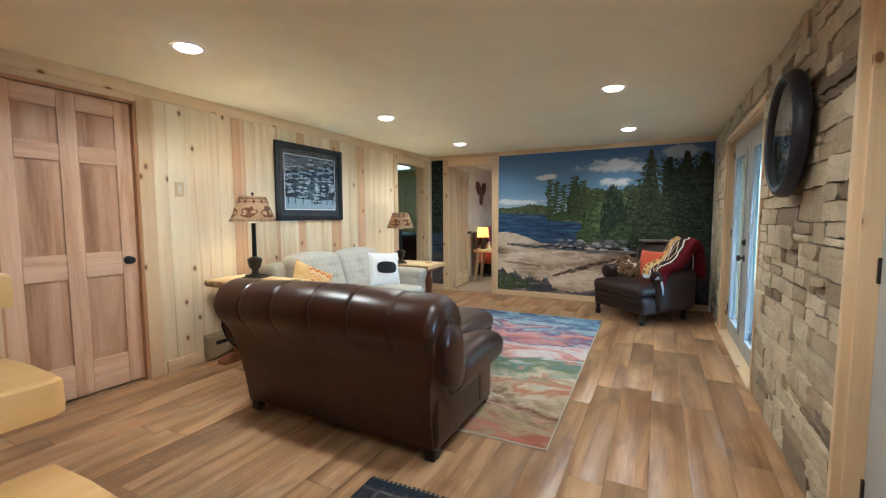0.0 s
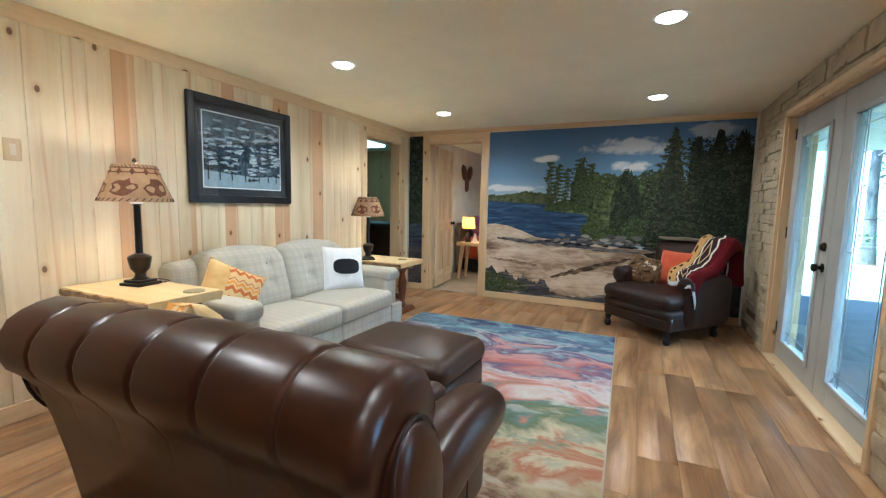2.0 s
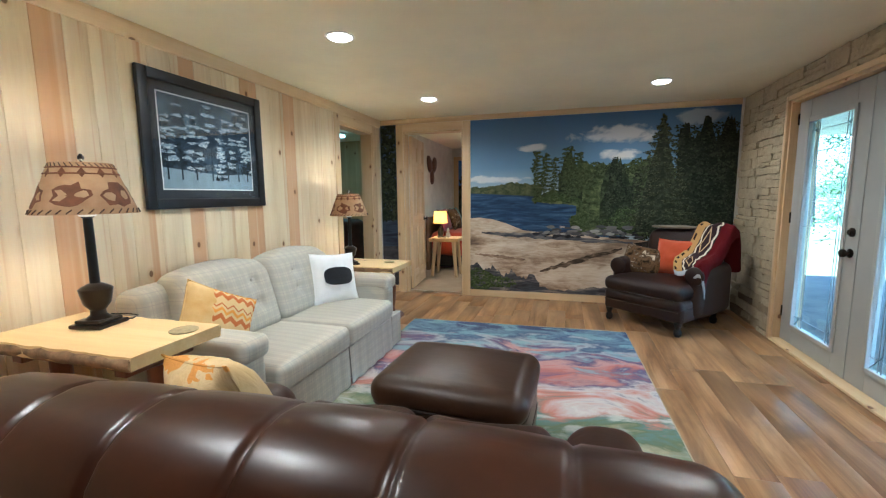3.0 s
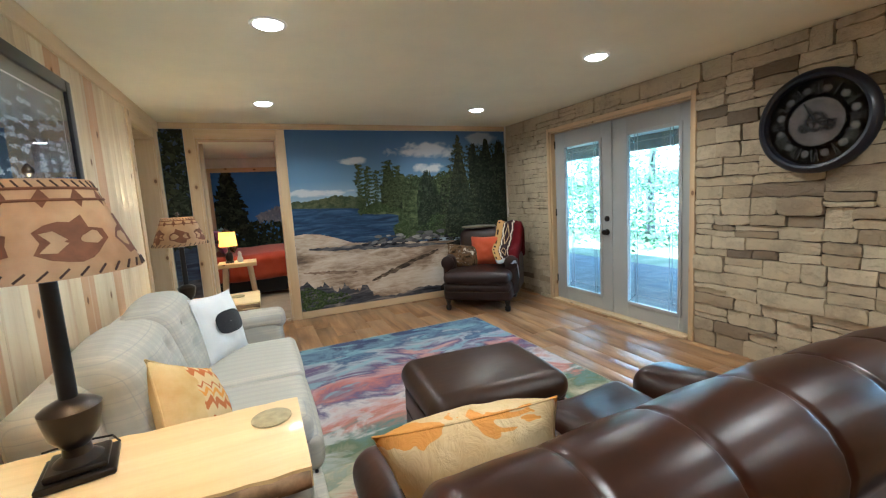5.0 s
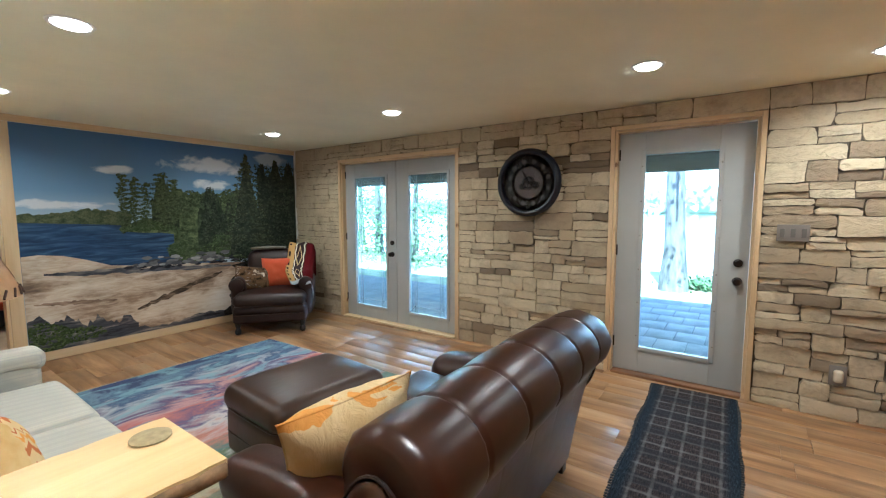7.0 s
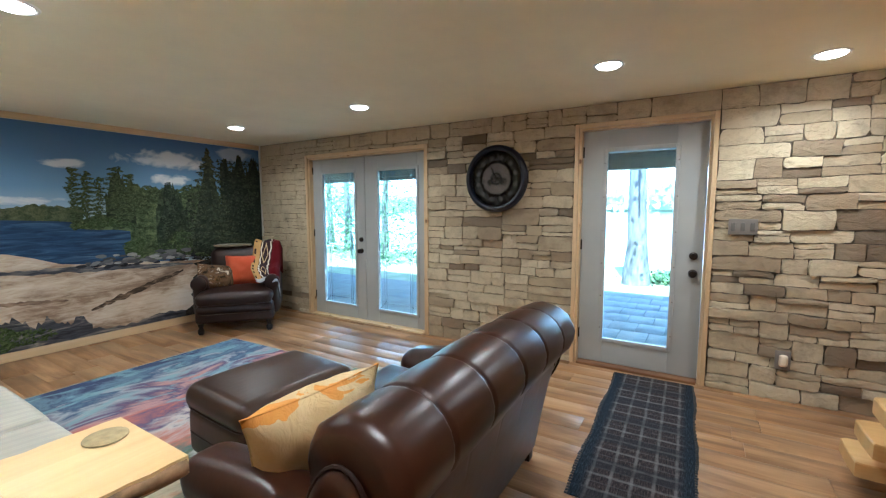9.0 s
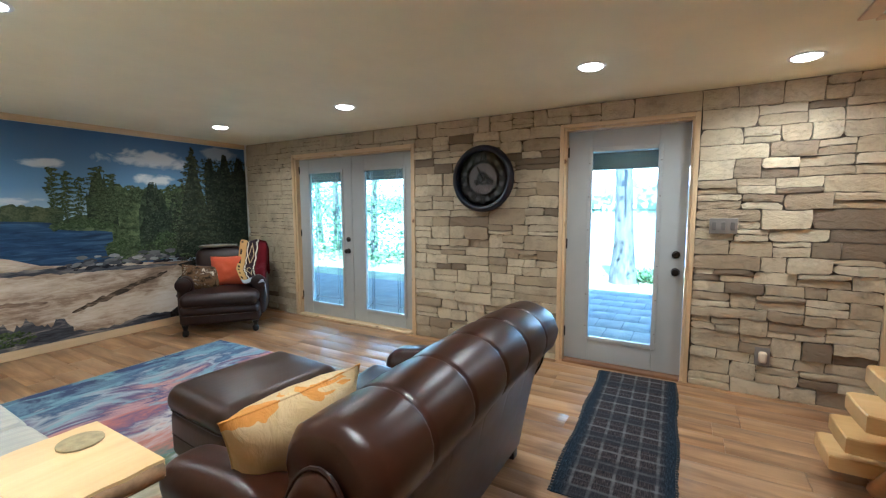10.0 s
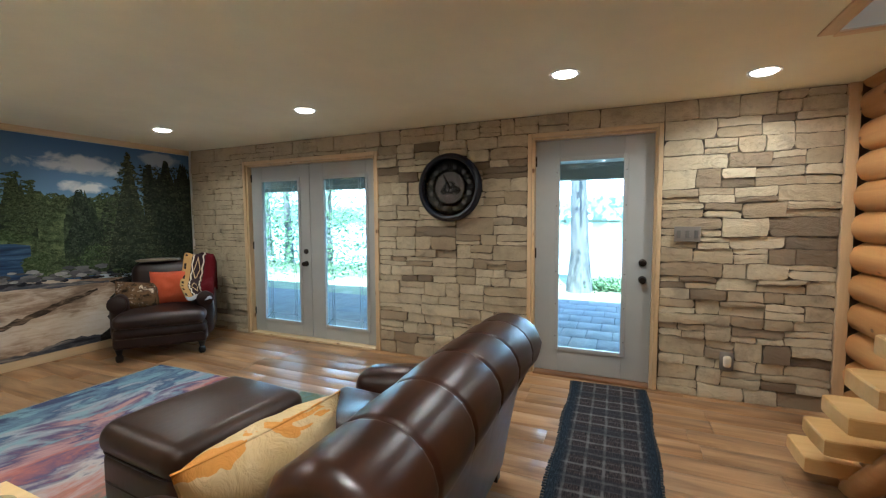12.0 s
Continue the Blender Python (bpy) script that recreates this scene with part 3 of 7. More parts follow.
solid("wall_bedroom_west", Geo().box((XW - 0.15, YN + 0.14, -0.05), (XW - 0.02, 10.5, H + 0.1)), PLASTER, "pale whitewashed bedroom wall", "wall", "structure", None)
solid("wall_bedroom_north", Geo().box((XW - 0.02, 10.3, -0.05), (0.8, 10.5, H + 0.1)), PLASTER, "bedroom end wall with a mural", "wall", "structure", None)
solid("wall_bedroom_east", Geo().box((0.6, YN + 0.14, -0.05), (0.8, 10.3, H + 0.1)), PLASTER, "pale bedroom side wall", "wall", "structure", None)
solid("ceiling_bedroom", Geo().box((XW - 0.15, YN + 0.14, H + 0.03), (0.8, 10.5, H + 0.15)), CEIL, "off-white bedroom ceiling", "ceiling", "structure", None)
solid("floor_hall", Geo().box((-6.2, 3.4, -0.12), (XW - 0.15, 8.6, -0.01)), CARPET, "tan carpet of the side room", "floor", "structure", None)
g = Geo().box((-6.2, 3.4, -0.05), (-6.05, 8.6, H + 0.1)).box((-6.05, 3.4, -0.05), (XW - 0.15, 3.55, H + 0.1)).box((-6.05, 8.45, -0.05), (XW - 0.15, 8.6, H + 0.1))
# the room's dimness is put into the pine's darker colour
solid("wall_hall", g, wood("pine_dimmed_colour", (0.40, 0.27, 0.12), (0.48, 0.34, 0.17), (0.54, 0.4, 0.22), 2, knots=0.3, rough=0.5), "pine walls of the side room", "wall", "structure", None)
solid("ceiling_hall", Geo().box((-6.2, 3.4, H + 0.03), (XW - 0.15, 8.6, H + 0.15)), CEIL, "off-white side room ceiling", "ceiling", "structure", None)


# ---- recessed lights ----
def ceiling_light(x, y, z=H, watts=LAMP_POWER):
    c = thing("ceiling_light", "round recessed ceiling light, switched on, white trim", "ceiling light", pose(x, y, z), group="recessed ceiling lights")
    part("trim_ring", Geo().lathe([(0.070, -0.001), (0.072, -0.006), (0.088, -0.005), (0.092, -0.0005), (0.088, 0.0), (0.07, 0.0)], 32), plain("lamp_trim", (0.75, 0.73, 0.68), 0.4, var=0.02), c)
    part("lens", Geo().lathe([(0.069, -0.001), (0.068, -0.006), (0.058, -0.013), (0.03, -0.017), (0.004, -0.018)], 32), LAMP_DISC, c, "glowing lens")
    down_lamp(x, y, z - 0.021, watts)


for lx in (-2.43, -0.29):
    for ly in (1.75, 3.77, 5.54):
        ceiling_light(lx, ly, watts=LAMP_POWER * (1.45 if lx < -1 and ly < 2 else 1.0))
ceiling_light(0.166, 0.645)


# ---- seating ----
def feet(parent, spots, h, r, mat):
    for x, y in spots:
        part("foot", Geo().lathe([(r * 0.7, 0), (r, h * 0.15), (r, h * 0.4), (r * 0.6, h * 0.55), (r * 0.75, h * 0.7), (r * 1.05, h)], 14, (x, y, 0)), mat, parent, "turned dark wooden foot")


def loveseat():
    t = thing("loveseat", "brown leather reclining loveseat with a rolled back", "sofa", pose(-1.595, 2.393, 0))
    # back: one profile carried across the width, pinched at the seams and flared to the ends
    prof = [(-0.44, 0.07), (-0.47, 0.25), (-0.50, 0.42), (-0.525, 0.54)]
    cy, cz, r = -0.455, 0.725, 0.15
    for a in range(225, -30, -17):
        prof.append((cy + 0.170 * math.cos(radians(a)), cz + r * math.sin(radians(a))))
    prof += [(-0.27, 0.58), (-0.23, 0.48), (-0.20, 0.38), (-0.20, 0.07)]
    seams = [-0.52, -0.26, 0.02, 0.28, 0.54]

    def smooth(a, b, v):
        v = max(0, min(1, (v - a) / (b - a)))
        return v * v * (3 - 2 * v)
    rings = []
    n = 240
    for i in range(n + 1):
        u = -1 + 2 * i / n
        ring = []
        for y, z in prof:
            flare = 0.68 + 0.10 * smooth(0.3, 0.75, z)
            x = u * flare
            up = smooth(0.5, 0.72, z)
            pin = sum(math.exp(-((x - s) / 0.008) ** 2) for s in seams)
            sw = 0.004 * abs(math.sin(math.pi * (x + 0.52) / 0.27))
            end = max(0, (abs(u) - 0.93) / 0.07)
            k = 1 + up * (sw / r - 0.050 * pin) - up * 0.22 * end * end + up * 0.018 * math.sin(13 * math.atan2(z - cz, y - cy)) * math.exp(-((abs(u) - 0.925) / 0.045) ** 2)
            sag = 0.012 * math.sin(3.1 * x + 1) * up
            ring.append((x, cy + (y - cy) * (k if up > 0 else 1), cz + (z - cz) * (k if up > 0.02 else 1) + sag))
        rings.append(ring)
    part("backrest", Geo().loft(rings), LEATHER, t, smooth=70)
    for sx in (-1, 1):
        pr = []
        for k, (sc, off) in enumerate(((1.0, 0.745), (1.0, 0.79), (0.93, 0.806), (0.75, 0.814), (0.3, 0.818))):
            pr.append([(sx * off, -0.425 + 0.108 * sc * math.cos(a * math.pi / 12) + 0.03 * math.sin(a * math.pi / 12) * -sc, 0.575 + 0.180 * sc * math.sin(a * math.pi / 12)) for a in range(24)])
        part("end_panel", Geo().loft(pr), LEATHER, t, "oval leather end panel with piping", smooth=50)
        ring = [(sx * 0.79, -0.425 + 0.113 * math.cos(a * math.pi / 12) - 0.03 * math.sin(a * math.pi / 12), 0.575 + 0.185 * math.sin(a * math.pi / 12)) for a in range(25)]
        part("piping", Geo().tube(ring, 0.006, 6), LEATHER_D, t, "dark leather piping")
        lo, hi = sorted((sx * 0.53, sx * 0.77))

        def warp_arm(x, y, z, s=sx):
            sw = 0.014 * math.sin((y + 0.4) * 7.5)
            f = smooth(0.3, 0.6, z)
            return (x + s * f * 0.025 + s * sw * 0.3, y, z + f * (0.012 * math.sin((y + 0.2) * 9) - 0.10 * max(0, y - 0.18)))
        part("arm", Geo().rbox((lo, -0.36, 0.30), (hi, 0.42, 0.525), 0.095, 6, 4, (0.01, 0.01, 0.012), warp_arm), LEATHER, t, smooth=60)
        part("arm_base", Geo().rbox((min(sx * 0.53, sx * 0.70), -0.44, 0.06), (max(sx * 0.53, sx * 0.70), 0.34, 0.40), 0.03, 3, 2, (0.008, 0, 0)), LEATHER, t, smooth=50)
        part("arm_seam", Geo().tube([(sx * (0.706 + (0.05 if z > 0.38 else 0)), 0.12, z) for z in (0.12, 0.22, 0.30, 0.36)], 0.004, 6), LEATHER_D, t)
        def warp_seat(x, y, z):
            return (x, y, z + 0.012 * math.sin(x * 11 + y * 6) * (z > 0.38))
        part("seat", Geo().rbox((min(sx * 0.008, sx * 0.505), -0.30, 0.25), (max(sx * 0.008, sx * 0.505), 0.44, 0.44), 0.07, 6, 4, (0, 0.01, 0.03), warp_seat), LEATHER, t, smooth=60)
        part("back_pad", Geo().rbox((min(sx * 0.01, sx * 0.50), -0.36, 0.38), (max(sx * 0.01, sx * 0.50), -0.13, 0.72), 0.09, 5, 4, (0, 0.02, 0.02), lambda x, y, z: (x, y - 0.28 * (z - 0.4), z - 0.05)), LEATHER, t, smooth=60)
        for k, z in enumerate((0.10, 0.22)):
            part("footrest_panel", Geo().rbox((min(sx * 0.01, sx * 0.495), 0.30, z), (max(sx * 0.01, sx * 0.495), 0.47 - 0.02 * k, z + 0.115), 0.045, 4, 3, (0, 0.012, 0)), LEATHER, t, smooth=60)
    part("chassis", Geo().rbox((-0.66, -0.42, 0.05), (0.66, 0.36, 0.27), 0.02), LEATHER_D, t)
    for x, y in ((-0.65, -0.40), (0.65, -0.40), (-0.63, 0.36), (0.63, 0.36)):
        part("foot", Geo().rbox((x - 0.03, y - 0.03, 0), (x + 0.03, y + 0.03, 0.07), 0.006), BLACK, t, "dark block foot")
    return t


def ottoman():
    t = thing("ottoman", "brown leather ottoman with a domed padded top", "ottoman", pose(-1.57, 3.31, 0.008, 0, 0, -3))
    def warp(x, y, z):
        return (x, y, z + 0.006 * math.sin(9 * x) * math.cos(8 * y))
    part("cushion", Geo().rbox((-0.375, -0.30, 0.27), (0.375, 0.30, 0.425), 0.075, 7, 4, (0.008, 0.008, 0.022), warp), LEATHER_O, t, smooth=60)
    part("body", Geo().rbox((-0.36, -0.285, 0.02), (0.36, 0.285, 0.30), 0.05, 4, 3, (0.008, 0.008, 0)), LEATHER_O, t, smooth=60)
    for z, e in ((0.295, 0.006), (0.16, 0.002)):
        pts = [(0.366 * math.copysign(abs(math.cos(a)) ** 0.22, math.cos(a)) + 0, 0.291 * math.copysign(abs(math.sin(a)) ** 0.22, math.sin(a)), z) for a in [k * math.pi / 24 for k in range(49)]]
        part("piping", Geo().tube(pts, 0.006, 6), LEATHER_D, t, "dark leather piping")
    feet(t, [(-0.30, -0.22), (0.30, -0.22), (-0.30, 0.22), (0.30, 0.22)], 0.03, 0.028, BLACK)
    return t


def check_sofa():
    """Faces +x; its origin stands at the middle of its back edge."""
    t = thing("sofa", "cream checked fabric sofa with tufted back cushions and a skirt", "sofa", pose(-3.31, 3.77, 0))
    L = 0.91
    part("frame", Geo().rbox((0.03, -L + 0.02, 0.03), (0.84, L - 0.02, 0.28), 0.02, 3, 2), SOFA, t)
    part("back_frame", Geo().rbox((0.0, -L + 0.01, 0.1), (0.20, L - 0.01, 0.80), 0.07, 5, 3, (0, 0, 0.02), lambda x, y, z: (x + 0.03 - 0.1 * (z - 0.4), y, z + 0.02 * math.cos(y * 1.7))), SOFA, t, smooth=60)
    for sy in (-1, 1):
        a, b = sorted((sy * (L - 0.18), sy * L))
        arm = part("arm", Geo().rbox((0.05, a, 0.06), (0.82, b, 0.60), 0.06, 4, 3, (0, 0.006, 0.008), lambda x, y, z: (x, y, z + 0.04 * max(0, 0.45 - x) * (z > 0.4))), SOFA, t, smooth=60)
        part("arm_cover", Geo().rbox((0.28, a - 0.008, 0.50), (0.838, b + 0.008, 0.612), 0.045, 6, 3, (0.004, 0.004, 0.008),
                                     lambda x, y, z: (x, y, z + 0.007 * math.sin(x * 21) * (z < 0.53))), SOFA, arm, "loose checked arm cover", smooth=60)
        c0, c1 = sorted((sy * 0.004, sy * (L - 0.185)))
        part("seat_cushion", Geo().rbox((0.17, c0, 0.27), (0.885, c1, 0.425), 0.045, 8, 3, (0.01, 0.006, 0.022)), SOFA, t, smooth=60)
        mid = (c0 + c1) / 2

        def tuft(x, y, z, m=mid):
            d = 0.0
            if x > 0.28:
                for by in (-0.15, 0.15):
                    for bz in (0.60, 0.72):
                        d += 0.035 * math.exp(-((y - m - by) ** 2 + (z - bz) ** 2) / 0.0016)
            crown = 0.05 * (1 - ((y - m) / 0.37) ** 2) * max(0, (z - 0.6) / 0.27)
            return (x - d - 0.30 * (z - 0.43) + 0.03, y, z + crown)
        back = part("back_cushion", Geo().rbox((0.13, c0, 0.40), (0.36, c1, 0.84), 0.08, 18, 3, (0.03, 0.004, 0.006), tuft), SOFA, t, smooth=70)
        for by in (-0.15, 0.15):
            for bz in (0.60, 0.72):
                xx = 0.36 + 0.03 - 0.30 * (bz - 0.43) - 0.012
                part("button", Geo().lathe([(0.012, 0), (0.011, 0.005), (0.005, 0.008)], 10, (xx + 0.005, mid + by, bz + 0.03), 0), SOFA, back)
        # skirt with a pleat at the middle
        g = Geo()
        rows = []
        for i in range(41):
            y = c0 + (c1 - c0) * i / 40
            rows.append([(0.862 + 0.004 * math.sin(i * 0.9), y, 0.27), (0.872 + 0.006 * math.sin(i * 0.7 + 1), y, 0.012), (0.866 + 0.006 * math.sin(i * 0.7 + 1), y, 0.012), (0.852, y, 0.27)])
        part("skirt", g.loft(rows), SOFA, t, smooth=60)
        part("side_skirt", Geo().rbox((0.82, min(sy * (L - 0.182), sy * (L + 0.004)), 0.012), (0.868, max(sy * (L - 0.182), sy * (L + 0.004)), 0.28), 0.01), SOFA, t)
    return t


def armchair():
    """Faces -y in its own axes; stands turned in the corner."""
    t = thing("armchair", "dark brown leather club armchair with rolled arms", "armchair", pose(-0.375, 5.60, 0, 0, 0, -41))
    W = 0.40
    part("frame", Geo().rbox((-W, 0.02, 0.12), (W, 0.80, 0.27), 0.035, 4, 3, (0, 0.008, 0)), LEATHER_D, t, smooth=60)
    part("apron", Geo().rbox((-W + 0.005, 0.0, 0.22), (W - 0.005, 0.3, 0.325), 0.045, 4, 3, (0, 0.008, 0)), LEATHER_D, t, smooth=60)
    part("seat_cushion", Geo().rbox((-W + 0.01, -0.025, 0.315), (W - 0.01, 0.62, 0.455), 0.06, 6, 4, (0.006, 0.01, 0.025)), LEATHER_D, t, smooth=60)
    part("backrest", Geo().rbox((-W + 0.05, 0.58, 0.2), (W - 0.05, 0.82, 0.90), 0.10, 5, 4, (0, 0.03, 0.02), lambda x, y, z: (x, y + 0.12 * (z - 0.4), z)), LEATHER_D, t, smooth=60)
    for sx in (-1, 1):
        lo, hi = sorted((sx * 0.30, sx * 0.46))
        arm = part("arm", Geo().rbox((lo, 0.20, 0.14), (hi, 0.80, 0.62), 0.08, 4, 4, (0.006, 0.01, 0.01)), LEATHER_D, t, smooth=60)
        part("arm_scroll", Geo().lathe([(0.02, -0.012), (0.07, -0.01), (0.082, 0), (0.085, 0.02)], 18, (sx * 0.385, 0.20, 0.535), 1), LEATHER_D, arm, "rolled arm front")
    for z in (0.225, 0.325):
        part("piping", Geo().tube([(-W + 0.03, -0.006 if z < 0.3 else -0.016, z), (0, -0.014, z), (W - 0.03, -0.006 if z < 0.3 else -0.016, z)], 0.005, 6), LEATHER, t)
    feet(t, [(-0.35, 0.05), (0.35, 0.05), (-0.33, 0.74), (0.33, 0.74)], 0.125, 0.034, BLACK)
    return t


def puff(u, v):
    """How thick a pillow is at a place on its face: full in the middle, thin towards its seams."""
    return max(0.0, (1 - abs(u) ** 2.6) * (1 - abs(v) ** 2.6)) ** 0.62


def pillow_geo(w, h, t, n=20, sag=0.0, seed=0):
    """A square pillow standing in the xz plane, thick along y, with pulled-in sides and pointed corners."""
    g = Geo()
    for side in (-1, 1):
        vs, fs = [], []
        for i in range(n + 1):
            for j in range(n + 1):
                u, v = -1 + 2 * i / n, -1 + 2 * j / n
                pin = 1 - 0.07 * (1 - v * v) * abs(u) ** 3
                pin2 = 1 - 0.07 * (1 - u * u) * abs(v) ** 3
                th = t / 2 * puff(u, v)
                w2 = 0.009 * noise.noise(Vector((u * 2.2 + seed, v * 2.2, side))) + 0.006 * noise.noise(Vector((u * 5.0 + seed, v * 4.0, side + 7)))
                vs.append((u * w / 2 * pin, side * th + w2 * (1 - u ** 4) * (1 - v ** 4) + sag * v * v * 0.05, v * h / 2 * pin2))
        for i in range(n):
            for j in range(n):
                a = i * (n + 1) + j
                fs.append((a, a + n + 1, a + n + 2, a + 1))
        g.add(vs, fs)
    return g


def decal(name, poly, mat, parent, w, h, t, side=-1, label=""):
    """A flat print that follows the face of a pillow of that size."""
    g = Geo()
    pts = []
    c = (sum(p[0] for p in poly) / len(poly), sum(p[1] for p in poly) / len(poly))

    def lift(p):
        u, v = p[0] / (w / 2), p[1] / (h / 2)
        th = t / 2 * puff(u, v)
        return (p[0], side * (th + 0.0115), p[1])
    rings = [[lift((c[0] + (p[0] - c[0]) * k, c[1] + (p[1] - c[1]) * k)) for p in poly] for k in (1.0, 0.66, 0.33, 0.02)]
    n = len(poly)
    fs = [(k * n + i, k * n + (i + 1) % n, (k + 1) * n + (i + 1) % n, (k + 1) * n + i) for k in range(3) for i in range(n)]
    g.add([p for r in rings for p in r], fs)
    return part(name, g, mat, parent, label)


loveseat()
ottoman()
check_sofa()
armchair()


# ---- tables and lamps ----
def slab_poly(x0, y0, x1, y1, wob, seed, live=("lo", "hi")):
    rnd = random.Random(seed)
    pts = []
    n = 18
    for i in range(n + 1):
        pts.append((x0 + (x1 - x0) * i / n, y0 + (wob * (rnd.random() - 0.5) if 0 < i < n else 0)))
    for i in range(n + 1):
        pts.append((x1 - (x1 - x0) * i / n, y1 + (wob * (rnd.random() - 0.5) if 0 < i < n else 0)))
    return pts


def slab_table(name, x0, y0, x1, y1, z, label, seed):
    cx, cy = (x0 + x1) / 2, (y0 + y1) / 2
    t = thing(name, label, "side table", pose(cx, cy, 0))
    a, b, c, d = x0 - cx, y0 - cy, x1 - cx, y1 - cy
    top = part("tabletop", Geo().prism(slab_poly(a, b, c, d, 0.012, seed), z - 0.05, z), SLAB, t, "thick pale pine slab with live edges")
    rnd = random.Random(seed)
    for yy, s in ((b, -1), (d, 1)):
        rings = []
        for i in range(19):
            x = a + 0.004 + (c - a - 0.008) * i / 18
            o = 0.012 * rnd.random()
            rings.append([(x, yy + s * (-0.008), z - 0.004), (x, yy + s * (0.006 + o * 0.4), z - 0.012 - o * 0.3), (x, yy + s * (0.004 + o), z - 0.036), (x, yy + s * (-0.006 + o * 0.5), z - 0.056), (x, yy - s * 0.02, z - 0.052)])
        part("live_edge", Geo().loft(rings), BARK, top, "rough brown bark edge", smooth=60)
    for xx in (a + 0.13, c - 0.13):
        part("rail", Geo().rbox((xx - 0.03, b + 0.05, z - 0.11), (xx + 0.03, d - 0.05, z - 0.052), 0.006), DARK_WOOD, t)
        part("foot", Geo().loft([[(xx - w, b + e, h), (xx + w, b + e, h), (xx + w, d - e, h), (xx - w, d - e, h)] for w, e, h in ((0.045, 0.03, 0), (0.045, 0.03, 0.03), (0.04, 0.10, 0.07))]), DARK_WOOD, t, "dark red-brown trestle foot")
        part("leg", Geo().lathe([(0.035, 0.07), (0.05, 0.10), (0.03, 0.14), (0.045, 0.25), (0.05, 0.36), (0.03, 0.45), (0.04, 0.50), (0.04, z - 0.11)], 14, (xx, 0, 0)), DARK_WOOD, t, "turned dark red-brown leg")
    part("stretcher", Geo().rbox((a + 0.13, -0.02, 0.16), (c - 0.13, 0.02, 0.22), 0.005), DARK_WOOD, t)
    return t


slab_table("side_table", -3.34, 2.375, -2.52, 2.775, 0.725, "pale pine slab side table on dark turned legs", 3)
slab_table("side_table", -3.33, 4.98, -2.63, 5.48, 0.60, "pale pine slab side table beside the hall opening", 8)
solid("coaster", Geo().lathe([(0.052, 0), (0.055, 0.002), (0.055, 0.006), (0.05, 0.008)], 28, (-2.60, 2.665, 0.7255)), plain("cork_coaster", (0.36, 0.30, 0.17), 0.85, var=0.2, scale=40, bump=0.4), "round tan cork coaster on the slab table", "coaster")
solid("coaster", Geo().lathe([(0.052, 0), (0.055, 0.002), (0.055, 0.006), (0.05, 0.008)], 28, (-2.80, 5.30, 0.6005)), plain("cork_coaster_b", (0.36, 0.30, 0.17), 0.85, var=0.2, scale=40, bump=0.4), "round tan cork coaster on the far table", "coaster")


def shade_material():
    k = Mat("printed_lamp_shade", 0.85, spec=0.1)
    v = k.coords(jitter=False)
    col = k.ramp(k.noise(v, 9.0, 4), [(0.35, (0.34, 0.21, 0.115)), (0.65, (0.50, 0.35, 0.21))])
    k.base(col)
    tr = k.n("ShaderNodeBsdfTranslucent")
    tr.inputs[0].default_value = (0.75, 0.52, 0.28, 1)
    mx = k.n("ShaderNodeMixShader")
    mx.inputs[0].default_value = 0.16
    k.link(k.b.outputs[0], mx.inputs[1])
    k.link(tr.outputs[0], mx.inputs[2])
    out = [n for n in k.t.nodes if n.type == 'OUTPUT_MATERIAL'][0]
    k.link(mx.outputs[0], out.inputs[0])
    return k.m


SHADE = shade_material()
SHADE_PRINT = plain("shade_print", (0.16, 0.065, 0.03), 0.85, var=0.3, scale=20)
SHADE_LACE = plain("shade_lacing", (0.045, 0.02, 0.012), 0.7)


